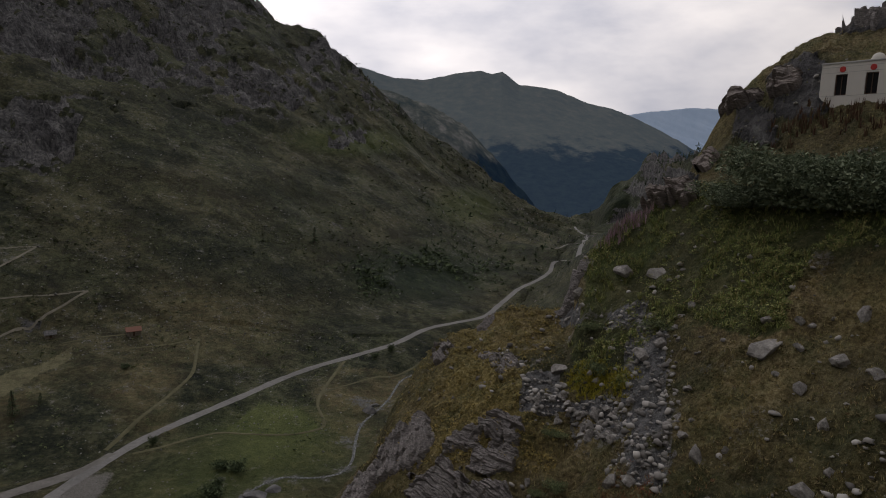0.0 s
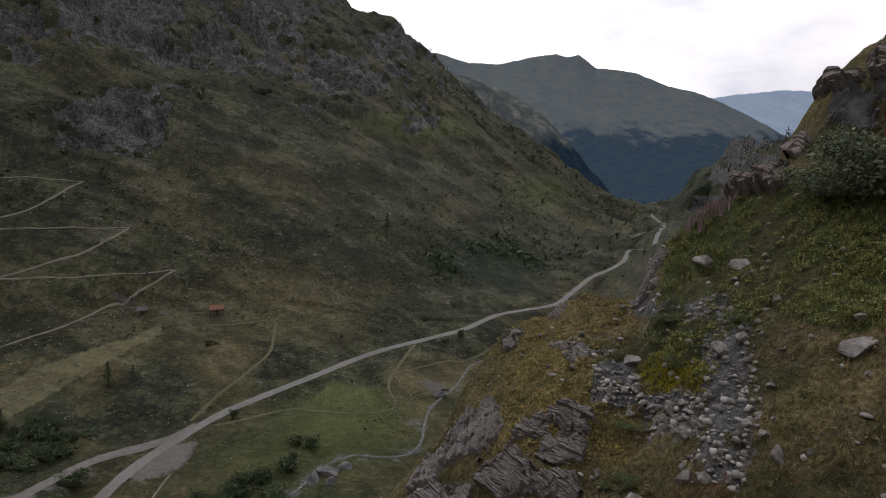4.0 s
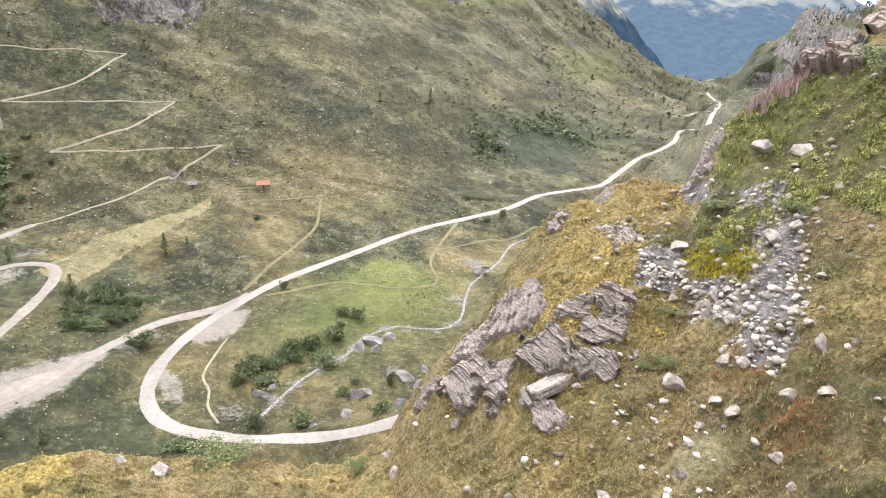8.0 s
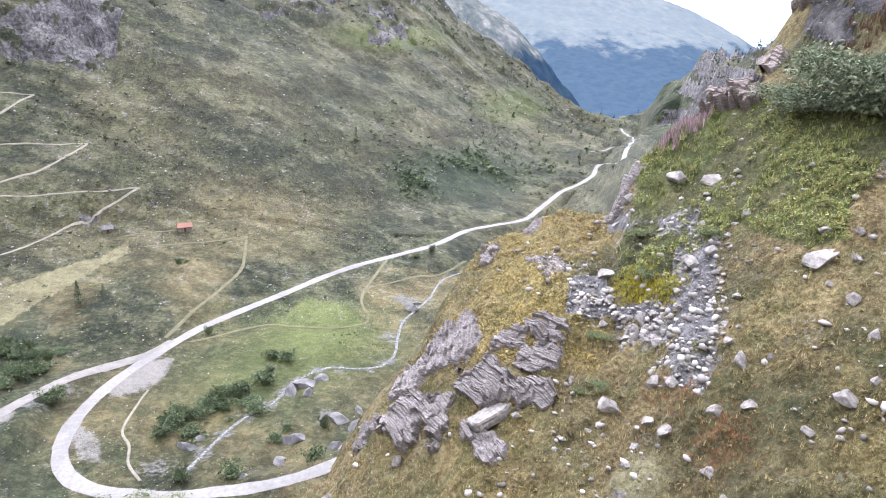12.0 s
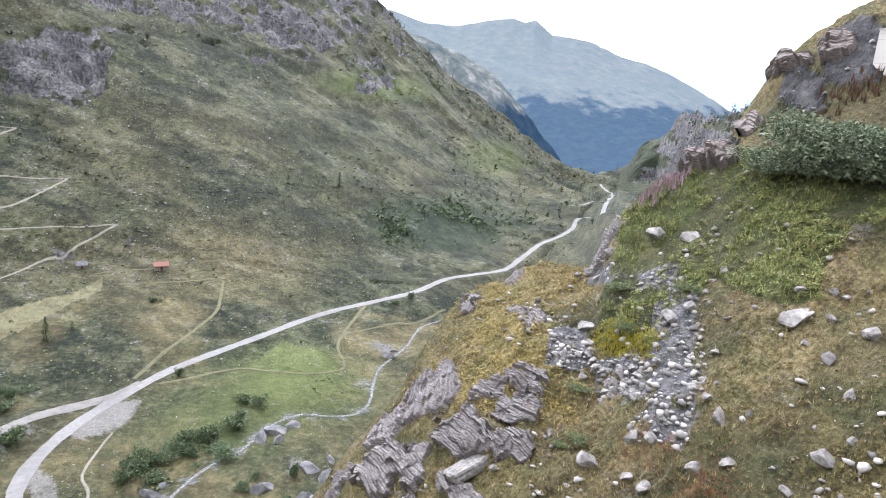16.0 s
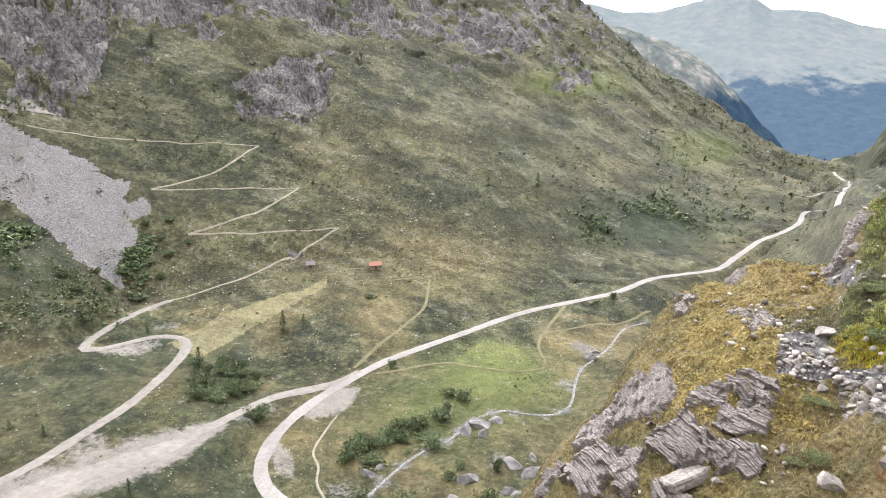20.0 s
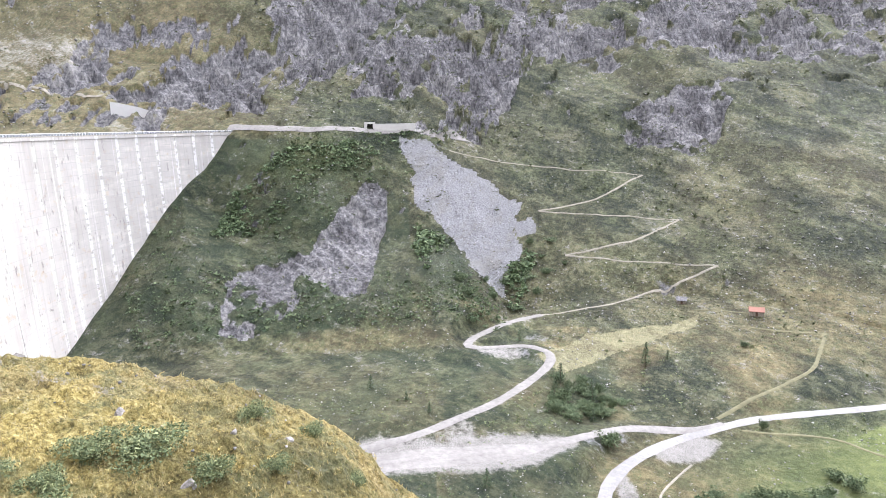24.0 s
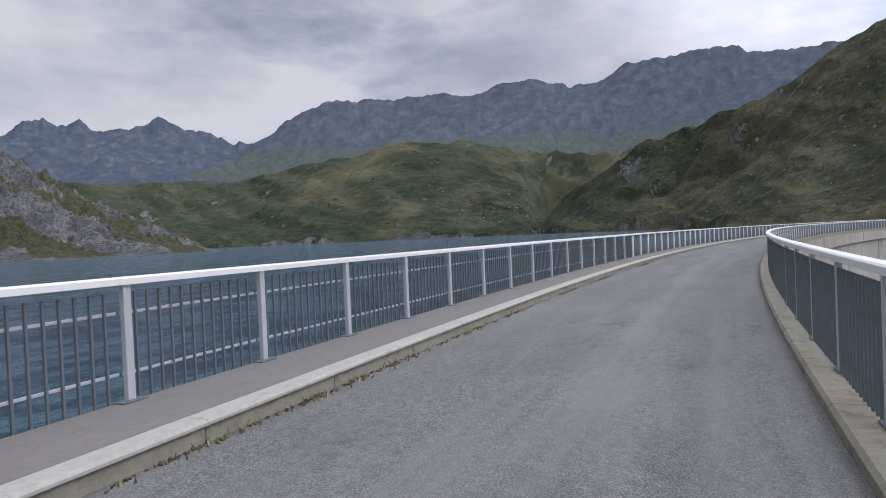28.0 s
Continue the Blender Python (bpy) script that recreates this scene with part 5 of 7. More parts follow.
LONG_RIDGE = ((76, 12), (82, 13.2), (86.1, 13.4), (88.3, 13.3), (91, 13.6), (93, 13.6), (94, 14.2), (97.2, 14.3), (99.9, 13.9), (102.2, 13.9), (105.1, 12.5), (107, 12.5), (110.4, 13.3), (113.3, 13.3), (114.9, 12.4), (116.4, 12.2), (117.9, 12.7), (123.4, 12.3), (127.4, 12.4), (131.3, 11.0), (133.8, 9.2), (136, 7.6), (139, 5.8), (143, 4.6))
# the slopes glow: haze painted as emission, thickest on the palest range
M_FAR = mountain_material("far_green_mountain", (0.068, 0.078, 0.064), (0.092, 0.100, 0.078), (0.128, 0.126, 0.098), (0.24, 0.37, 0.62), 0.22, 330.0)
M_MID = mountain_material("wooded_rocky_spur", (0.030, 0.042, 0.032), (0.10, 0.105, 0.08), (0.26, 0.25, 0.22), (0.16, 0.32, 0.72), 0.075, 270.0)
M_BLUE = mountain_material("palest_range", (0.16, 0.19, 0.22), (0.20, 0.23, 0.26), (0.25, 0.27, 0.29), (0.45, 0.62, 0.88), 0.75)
# blue emission again adds air haze to the ranges beyond the lake
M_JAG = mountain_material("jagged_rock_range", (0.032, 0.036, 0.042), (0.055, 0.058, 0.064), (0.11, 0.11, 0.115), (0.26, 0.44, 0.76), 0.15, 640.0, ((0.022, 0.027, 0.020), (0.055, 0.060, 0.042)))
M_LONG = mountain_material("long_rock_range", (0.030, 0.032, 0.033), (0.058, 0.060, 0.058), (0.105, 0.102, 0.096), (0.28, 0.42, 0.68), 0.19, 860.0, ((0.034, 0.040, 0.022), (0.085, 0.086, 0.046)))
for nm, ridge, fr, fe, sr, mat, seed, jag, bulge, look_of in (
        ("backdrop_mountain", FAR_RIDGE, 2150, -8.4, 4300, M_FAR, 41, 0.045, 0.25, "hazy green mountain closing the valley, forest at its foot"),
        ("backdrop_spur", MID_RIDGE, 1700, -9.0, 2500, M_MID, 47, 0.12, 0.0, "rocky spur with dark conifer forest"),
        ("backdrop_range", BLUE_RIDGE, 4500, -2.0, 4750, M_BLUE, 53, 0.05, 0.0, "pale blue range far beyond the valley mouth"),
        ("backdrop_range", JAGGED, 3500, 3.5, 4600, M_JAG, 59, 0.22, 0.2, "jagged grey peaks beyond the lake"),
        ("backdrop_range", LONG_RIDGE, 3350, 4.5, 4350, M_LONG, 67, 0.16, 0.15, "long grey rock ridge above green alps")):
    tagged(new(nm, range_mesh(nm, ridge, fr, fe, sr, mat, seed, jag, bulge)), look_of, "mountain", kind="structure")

# rocky spur that runs out into the lake
LAKE_SPUR = ((136.5, -1.4), (138.8, -0.2), (140.5, 0.8), (143.9, 2.5), (147.8, 4.0), (149.6, 5.8), (153.1, 7.7), (157, 9.5), (166, 12))
spur_me = range_mesh("headland", LAKE_SPUR, 560, -0.9, 980, M_GROUND, 83, 0.06, 0.0, 90)
sc = np.empty(len(spur_me.vertices) * 3)
spur_me.vertices.foreach_get("co", sc)
sc = sc.reshape(-1, 3)
sc[:, 2] += 7 * (fbm(sc[:, 0] + sc[:, 2], sc[:, 1] - sc[:, 2], 40, 5, 0.6, 87, True) - 0.7) * np.clip((sc[:, 2] + 4) / 20, 0, 1)
spur_me.vertices.foreach_set("co", sc.ravel())
bare = np.clip(0.40 + 0.7 * fbm(sc[:, 0], sc[:, 1], 60, 5, 0.6, 85), 0, 1)
zero = np.zeros(len(sc))
paint(spur_me, "cover", bare, zero + 0.15, zero)
paint(spur_me, "cover_b", zero, zero, zero)
paint(spur_me, "cover_c", zero, zero + 0.5, zero)
tagged(new("headland", spur_me), "rocky headland running down into the lake", "headland", kind="structure")

# ---- rock, plant and building materials ----
def stone_material(name, dark, mid, light, scale=2.2, layer=1.0):
    m = Mat(name, 0.92)
    g = m.noise(scale, 8, 0.72, stretch=(1, 1, layer))
    col = m.ramp(g, (0.32, dark), (0.50, mid), (0.70, light))
    lich = m.span(m.noise(scale * 2.5, 6, 0.7), 0.58, 0.72, 0.0, 0.55)
    col = m.mix(lich, col, tuple(c * 0.45 for c in mid))
    col = m.mix(m.span(m.any_one(), 0.0, 1.0, 0.0, 0.22), col, dark)
    m.color(col).bump(m.math("ADD", g, m.math("MULTIPLY", m.noise(scale * 6, 4, 0.7), 0.3)), 0.9, 0.10)
    return m.m


M_BOULDER = stone_material("pale_boulder_stone", (0.09, 0.085, 0.078), (0.22, 0.208, 0.19), (0.39, 0.372, 0.342), 3.4)
M_GREY = stone_material("dark_grey_block_stone", (0.055, 0.055, 0.058), (0.14, 0.138, 0.138), (0.27, 0.26, 0.25), 1.2)
M_SCHIST = stone_material("bedded_schist", (0.050, 0.046, 0.045), (0.172, 0.157, 0.148), (0.35, 0.326, 0.305), 2.6, 6.0)
M_RUST = stone_material("rusty_bedded_schist", (0.06, 0.050, 0.046), (0.19, 0.162, 0.145), (0.36, 0.322, 0.295), 1.8, 10.0)


def island_material(name, *cols, rough=0.9):
    m = Mat(name, rough)
    n = len(cols)
    m.color(m.ramp(m.island(), *[(i / max(1, n - 1), c) for i, c in enumerate(cols)]))
    return m.m


M_SPECK = island_material("scattered_stone", (0.085, 0.083, 0.08), (0.15, 0.146, 0.138), (0.29, 0.28, 0.26))
M_SCREE = island_material("scree_stone", (0.085, 0.080, 0.073), (0.19, 0.180, 0.165), (0.25, 0.238, 0.218), (0.40, 0.382, 0.352))
M_TUSSOCK = island_material("tussock_blade", (0.055, 0.050, 0.022), (0.14, 0.11, 0.048), (0.095, 0.092, 0.036), (0.25, 0.20, 0.095), (0.12, 0.085, 0.045))
M_GOLDTUFT = island_material("golden_tussock", (0.13, 0.10, 0.03), (0.26, 0.20, 0.06), (0.36, 0.28, 0.10), (0.15, 0.14, 0.05))
M_TURF = island_material("slope_turf_tuft", (0.016, 0.022, 0.010), (0.040, 0.048, 0.020), (0.075, 0.082, 0.036), (0.125, 0.118, 0.060))
M_LEAF = island_material("alder_leaf", (0.026, 0.042, 0.020), (0.060, 0.086, 0.040), (0.12, 0.15, 0.075))
M_ALDER = island_material("pale_alder_leaf", (0.035, 0.056, 0.028), (0.075, 0.11, 0.052), (0.14, 0.18, 0.09))
M_HEATH = island_material("low_heath_leaf", (0.028, 0.038, 0.016), (0.050, 0.062, 0.028), (0.095, 0.105, 0.050))
M_CHUTE = island_material("chute_stone", (0.08, 0.083, 0.087), (0.13, 0.133, 0.137), (0.21, 0.21, 0.21))
M_WILLOW = island_material("grey_willow_leaf", (0.060, 0.082, 0.050), (0.115, 0.145, 0.088), (0.20, 0.23, 0.145))
M_JUNIPER = island_material("juniper_leaf", (0.040, 0.060, 0.026), (0.090, 0.115, 0.050), (0.19, 0.205, 0.095))
M_HERB = island_material("tall_herb_leaf", (0.075, 0.105, 0.034), (0.15, 0.195, 0.056), (0.24, 0.275, 0.090), (0.34, 0.345, 0.13), (0.21, 0.165, 0.08), (0.14, 0.16, 0.055))
M_PINK = island_material("fireweed_blossom", (0.32, 0.19, 0.25), (0.40, 0.27, 0.33), (0.16, 0.15, 0.08), (0.12, 0.15, 0.06))
M_RED = island_material("reddened_bilberry_leaf", (0.16, 0.050, 0.030), (0.26, 0.10, 0.055), (0.22, 0.16, 0.07), (0.15, 0.14, 0.06))
M_YELLOW = island_material("yellowing_leaf", (0.26, 0.22, 0.03), (0.42, 0.36, 0.04), (0.15, 0.17, 0.03))
M_BROWN = island_material("seeding_dock_stalk", (0.06, 0.030, 0.018), (0.12, 0.065, 0.040), (0.10, 0.09, 0.04))
M_NEEDLE = island_material("conifer_needle", (0.015, 0.030, 0.014), (0.034, 0.056, 0.026), (0.065, 0.088, 0.042))
M_BARK = plain("grey_brown_bark", (0.11, 0.085, 0.06), 0.9, 0.0, 0.4, 4)
M_DRYBLADE = island_material("dry_grass_blade", (0.15, 0.115, 0.04), (0.28, 0.225, 0.085), (0.44, 0.375, 0.19), (0.17, 0.165, 0.065))
M_GREENBLADE = island_material("green_grass_blade", (0.06, 0.072, 0.022), (0.12, 0.132, 0.046), (0.20, 0.20, 0.085), (0.30, 0.26, 0.13))
RNG = np.random.default_rng(5)

# ---- loose stones, shrubs and grass in great numbers ----
ICO_BM = bmesh.new()
bmesh.ops.create_icosphere(ICO_BM, subdivisions=1, radius=1.0)
ICO_V = np.array([tuple(v.co) for v in ICO_BM.verts])
ICO_F = np.array([[v.index for v in f.verts] for f in ICO_BM.faces])
ICO_BM.free()


def sight_spots(n, az0, az1, el0, el1, rmin, rmax, keep=None):
    """Places on the ground, evenly spread over a field of directions from the crest."""
    out = []
    a = RNG.uniform(az0, az1, n)
    e = RNG.uniform(el0, el1, n)
    for az, el in zip(a, e):
        j = int(np.clip(np.searchsorted(AZ, az), 1, len(AZ) - 1))
        ok = (EL[j] > el) & (GR[j] > rmin)
        k = int(np.argmax(ok))
        if not ok[k] or GR[j][k] > rmax or k < 1 or ROAD_M[j][k]:
            continue
        if GR[j][k - 1] > rmin and EL[j][k - 1] > el:
            continue
        if keep is not None and RNG.uniform() > keep(j, k):
            continue
        r = GR[j][k] * RNG.uniform(0.996, 1.004)
        x, y = -math.sin(radians(az)) * r, math.cos(radians(az)) * r
        out.append((x, y, GZ[j][k], r))
    return np.array(out)


OCT_V = np.array([(1, 0, 0), (-1, 0, 0), (0, 1, 0), (0, -1, 0), (0, 0, 1), (0, 0, -1)], dtype=float)
OCT_F = np.array([(0, 2, 4), (2, 1, 4), (1, 3, 4), (3, 0, 4), (2, 0, 5), (1, 2, 5), (3, 1, 5), (0, 3, 5)])


def stones(name, spots, sizes, material, flat=0.65, sink=0.25, far=False):
    """Many small stones in one mesh: jittered twenty-faced lumps, eight-faced where they stay far off."""
    n = len(spots)
    bv, bf = (OCT_V, OCT_F) if far else (ICO_V, ICO_F)
    k = len(bv)
    v = bv[None] * (1 + RNG.uniform(-0.32, 0.32, (n, k, 1)))
    v = v * np.stack([RNG.uniform(0.7, 1.4, n), RNG.uniform(0.6, 1.1, n), RNG.uniform(0.4, 0.9, n) * flat / 0.65], -1)[:, None]
    a = RNG.uniform(0, 6.28, n)
    c, s = np.cos(a)[:, None], np.sin(a)[:, None]
    x, y = v[..., 0] * c - v[..., 1] * s, v[..., 0] * s + v[..., 1] * c
    v = np.stack([x, y, v[..., 2] + 0.35 * x * RNG.uniform(-1, 1, (n, 1))], -1) * (np.asarray(sizes) * 0.5)[:, None, None]
    v = v + spots[:, None, :3] + np.array([0, 0, 1.0]) * (np.asarray(sizes) * (0.5 - sink) * 0.4)[:, None, None]
    f = bf[None] + (np.arange(n) * k)[:, None, None]
    return soup(name, v.reshape(-1, 3), f.reshape(-1, 3), material)


def clumps(name, spots, sizes, material, per=14, tall=0.8, leaf=0.20):
    """Low shrubs in one mesh: each a heap of small tilted leaf sprays with gaps between."""
    n = len(spots)
    sz = np.asarray(sizes)[:, None]
    th, ph = RNG.uniform(0, 6.28, (n, per)), np.arccos(RNG.uniform(0.05, 1, (n, per)))
    rad = RNG.uniform(0.55, 1.0, (n, per))
    cx = np.cos(th) * np.sin(ph) * rad * sz * 0.5
    cy = np.sin(th) * np.sin(ph) * rad * sz * 0.5
    cz = np.cos(ph) * rad * sz * tall * 0.6 + sz * 0.08
    cen = np.stack([cx, cy, cz], -1) + spots[:, None, :3]
    q = RNG.normal(size=(n, per, 3, 3)) * (sz * leaf)[..., None, None]
    q[..., 2] *= 0.7
    v = cen[:, :, None, :] + q
    f = np.arange(n * per * 3).reshape(-1, 3)
    return soup(name, v.reshape(-1, 3), f, material)


def patchy(size, seed, lo, hi):
    g = np.clip((fbm(GX, GY, size, 4, 0.55, seed) - lo) / (hi - lo), 0, 1)
    return lambda j, k: g[j, k]


SLOPE_FIELD = patchy(120, 91, -0.35, 0.5)
sp = sight_spots(30000, -32, 48, -17, 16, 290, 1300, SLOPE_FIELD)
tagged(new("slope_stones", stones("slope_stones", sp, sp[:, 3] / 1132 * (0.8 + 4.4 * RNG.uniform(0, 1, len(sp)) ** 3), M_SPECK, far=True)), "grey stones strewn over the far grassy slope", "stones", kind="stuff")
sp = sight_spots(14000, 48, 118, 0.3, 14, 420, 2600, SLOPE_FIELD)
tagged(new("slope_stones", stones("slope_stones", sp, sp[:, 3] / 1132 * (0.9 + 4.0 * RNG.uniform(0, 1, len(sp)) ** 3), M_SPECK, far=True)), "grey stones strewn over the slope beside the lake", "stones", kind="stuff")
sp = sight_spots(30000, -33, 50, -18, 13, 280, 1300, lambda j, k: 1.0 - 0.8 * rock_c[j, k])
tagged(new("slope_tufts", clumps("slope_tufts", sp, sp[:, 3] / 1132 * (1.4 + 3.2 * RNG.uniform(0, 1, len(sp)) ** 2), M_TURF, 5, 0.45)), "olive and straw tussocks covering the far slope", "grass", kind="stuff")
HEATH = patchy(70, 97, -0.25, 0.6)
sp = sight_spots(22000, -33, 48, -17, 14, 290, 1300, HEATH)
tagged(new("slope_heath", clumps("slope_heath", sp, sp[:, 3] / 1132 * (2.5 + 7 * RNG.uniform(0, 1, len(sp)) ** 3), M_HEATH, 7, 0.5)), "dark low heath shrubs dotted over the far slope", "shrubs", kind="stuff")
sp = sight_spots(9000, 48, 138, 0.2, 12, 420, 3100, HEATH)
tagged(new("slope_heath", clumps("slope_heath", sp, sp[:, 3] / 1132 * (2 + 6 * RNG.uniform(0, 1, len(sp)) ** 3), M_HEATH, 6, 0.5)), "dark low heath shrubs on the slopes round the lake", "shrubs", kind="stuff")
THICKET = patchy(26, 113, -0.45, 0.35)
sp = sight_spots(7000, -30, -6, -15, -5, 300, 900, lambda j, k: THICKET(j, k) * math.exp(-((AZ[j] + 18 + 0.9 * (EL[j, k] + 11)) / 5.5) ** 2 - ((EL[j, k] + 11) / 1.7) ** 2))
tagged(new("alder_thicket", clumps("alder_thicket", sp, sp[:, 3] / 1132 * RNG.uniform(5, 13, len(sp)), M_LEAF, 9, 0.7)), "dense dark green alder thicket on the lower slope", "shrubs", kind="stuff")
sp = sight_spots(6000, 28, 60, -17.5, -0.6, 250, 460, lambda j, k: 0.0 if (scree_c[j, k] > 0.3 or cliff_c[j, k] > 0.5) else HEATH(j, k))
tagged(new("abutment_scrub", clumps("abutment_scrub", sp, sp[:, 3] / 1132 * (3 + 9 * RNG.uniform(0, 1, len(sp)) ** 2), M_LEAF, 10, 0.6)), "green scrub on the rocky knob at the dam's end", "shrubs", kind="stuff")
sp = sight_spots(1300, 26, 37.2, -16, -0.8, 250, 460, lambda j, k: 1.0 if scree_c[j, k] > 0.5 else 0.0)
tagged(new("scree_stones", stones("scree_stones", sp, sp[:, 3] / 1132 * (0.6 + 2.2 * RNG.uniform(0, 1, len(sp)) ** 3), M_CHUTE, far=True)), "loose grey scree stones on the steep chute", "stones", kind="stuff")
sp = sight_spots(5000, -30, 50, -38, -15, 120, 345, patchy(25, 99, -0.2, 0.7))
tagged(new("meadow_stones", stones("meadow_stones", sp, sp[:, 3] / 1132 * RNG.uniform(1.5, 5, len(sp)), M_SPECK, far=True)), "scattered stones in the valley meadow", "stones", kind="stuff")
sp = sight_spots(4500, -30, 50, -38, -15, 120, 345, patchy(30, 103, -0.1, 0.8))
tagged(new("meadow_scrub", clumps("meadow_scrub", sp, sp[:, 3] / 1132 * RNG.uniform(3, 9, len(sp)), M_JUNIPER, 8, 0.5)), "low scrub and tussocks in the valley meadow", "shrubs", kind="stuff")


def near_field(n, az0, az1, keep):
    return sight_spots(n, az0, az1, -47, 9, 22, 90, keep)


NEAR_STONY = patchy(6, 107, -0.25, 0.9)
sp = near_field(9000, -56, -6, lambda j, k: NEAR_STONY(j, k) * (1.0 - 0.8 * lush_c[j, k]))
tagged(new("hillside_stones", stones("hillside_stones", sp, 0.05 + 0.6 * RNG.uniform(0, 1, len(sp)) ** 5, M_SCREE)), "small pale stones scattered over the dry hillside", "stones", kind="stuff")
sp = near_field(26000, -43, -24, lambda j, k: 0.8 if scree_c[j, k] > 0.3 else 0.0)
tagged(new("stone_run", stones("stone_run", sp, 0.06 + 0.55 * RNG.uniform(0, 1, len(sp)) ** 5, M_SCREE)), "run of broken pale stones down the hillside", "stones", kind="stuff")
sp = near_field(1200, 30, 86, NEAR_STONY)
tagged(new("knoll_stones", stones("knoll_stones", sp, RNG.uniform(0.06, 0.3, len(sp)), M_SPECK)), "small stones on the grassy knoll", "stones", kind="stuff")


def blades(name, spots, height_range, material, per=7, lean=0.55):
    """Grass tufts in one mesh, a few bent blades each."""
    n = len(spots)
    h = RNG.uniform(*height_range, (n, per))
    a = RNG.uniform(0, 6.28, (n, per))
    ox, oy = RNG.normal(0, 0.07, (n, per)), RNG.normal(0, 0.07, (n, per))
    w = h * 0.055 + 0.008
    base = np.stack([ox, oy, np.full_like(ox, -0.04)], -1) + spots[:, None, :3]
    tip = base + np.stack([np.cos(a) * h * lean * RNG.uniform(0.2, 1.2, (n, per)), np.sin(a) * h * lean * RNG.uniform(0.2, 1.2, (n, per)), h], -1)
    sx = np.stack([-np.sin(a) * w, np.cos(a) * w, np.zeros_like(w)], -1)
    v = np.stack([base - sx, base + sx, tip], 2)
    return soup(name, v.reshape(-1, 3), np.arange(n * per * 3).reshape(-1, 3), material)


DRY = lambda j, k: float(np.clip(dry_c[j, k] * (1 - lush_c[j, k]) * (1 - scree_c[j, k] * 1.6) * (1 - path_c[j, k]), 0, 1))
GREEN = lambda j, k: float(np.clip((1.1 - dry_c[j, k]) * (1 - scree_c[j, k] * 1.6) * (1 - path_c[j, k]), 0, 1))
sp = near_field(30000, -56, 90, DRY)
tagged(new("dry_grass", blades("dry_grass", sp, (0.10, 0.34), M_DRYBLADE)), "yellowed autumn grass tufts on the near slopes", "grass", kind="stuff")
sp = near_field(26000, -56, 90, GREEN)
tagged(new("green_grass", blades("green_grass", sp, (0.08, 0.26), M_GREENBLADE)), "olive grass tufts on the near slopes", "grass", kind="stuff")
HERB_PATCH = patchy(3.5, 117, -0.5, 0.45)
sp = sight_spots(8500, -57, -31, -22, -2.6, 24, 95, lambda j, k: float(herb_c[j, k] * lush_c[j, k]) * HERB_PATCH(j, k))
tagged(new("herb_clumps", clumps("herb_clumps", sp, RNG.uniform(0.3, 0.9, len(sp)), M_HERB, 36, 1.0, 0.075)), "lush bright green herb clumps on the hillside", "plants", kind="stuff")
sp = sight_spots(15000, -56, -6, -46, -3, 22, 95, DRY)
tagged(new("tussocks", clumps("tussocks", sp, 0.14 + 0.40 * RNG.uniform(0, 1, len(sp)) ** 2, M_TUSSOCK, 12, 0.8, 0.13)), "brown and straw tussocks over the dry hillside", "grass", kind="stuff")
sp = sight_spots(7000, 0, 86, -46, -14, 22, 95, DRY)
tagged(new("tussocks", clumps("tussocks", sp, 0.14 + 0.40 * RNG.uniform(0, 1, len(sp)) ** 2, M_GOLDTUFT, 12, 0.7, 0.13)), "golden tussocks over the rounded knoll", "grass", kind="stuff")
sp = sight_spots(4500, -31, -13, -27, -12, 22, 95, DRY)
tagged(new("tussocks", clumps("tussocks", sp, 0.16 + 0.45 * RNG.uniform(0, 1, len(sp)) ** 2, M_GOLDTUFT, 12, 0.7, 0.13)), "golden tussocks on the brow of the hill", "grass", kind="stuff")
sp = near_field(7000, -56, -30, lambda j, k: float(lush_c[j, k] > 0.45))
tagged(new("tall_herbs", blades("tall_herbs", sp, (0.22, 0.62), M_HERB, 16, 0.75)), "lush bright green herbs on the hillside", "plants", kind="stuff")


def spot_plants(name, spots, n, spread, hr, material, per, lean, label, tall=True):
    pts = []
    for x, y in spots:
        for _ in range(n):
            px, py = x + RNG.normal(0, spread), y + RNG.normal(0, spread)
            pts.append((px, py, height(px, py)))
    tagged(new(name, blades(name, np.array(pts), hr, material, per, lean)), label, "plants", kind="stuff")


spot_plants("fireweed", [on_ray(a, e)[:2] for a, e in ((-33.4, -6.9), (-34.2, -6.5), (-35.0, -6.1), (-35.9, -5.7), (-36.8, -5.4), (-34.6, -7.2))], 60, 0.6, (0.4, 1.0), M_PINK, 8, 0.22, "faded pink fireweed spikes along the brow")
spot_plants("bilberry", [on_ray(a, e)[:2] for a, e in ((-35.9, -27.9), (-38.2, -27.4), (-40.6, -30.4), (-41.7, -28.8), (-42.9, -30.6), (-42.4, -29.4))], 90, 0.7, (0.08, 0.24), M_RED, 12, 0.9, "red autumn bilberry patch among the grass")
spot_plants("yellow_plant", [on_ray(a, e)[:2] for a, e in ((-32.3, -19.4), (-33.4, -19.7), (-34.6, -19.4), (-36.0, -19.2), (-33.8, -18.8))], 110, 0.5, (0.12, 0.35), M_YELLOW, 12, 0.8, "yellow-leaved plants beside the stone run")
spot_plants("dock", ((50.6, 44.0), (51.6, 41.6), (52.2, 39.5), (49.6, 45.6), (52.8, 37.5)), 26, 0.9, (0.4, 1.0), M_BROWN, 10, 0.3, "brown seeding stalks below the white building")

flank = inside(((35.3, -9), (33, -9.5), (28.5, -14.3), (27, -12.3), (25.2, -10), (25, -15.9), (26.6, -17.3), (30.3, -17.6), (33, -13.5), (35.3, -12)), 0.5)
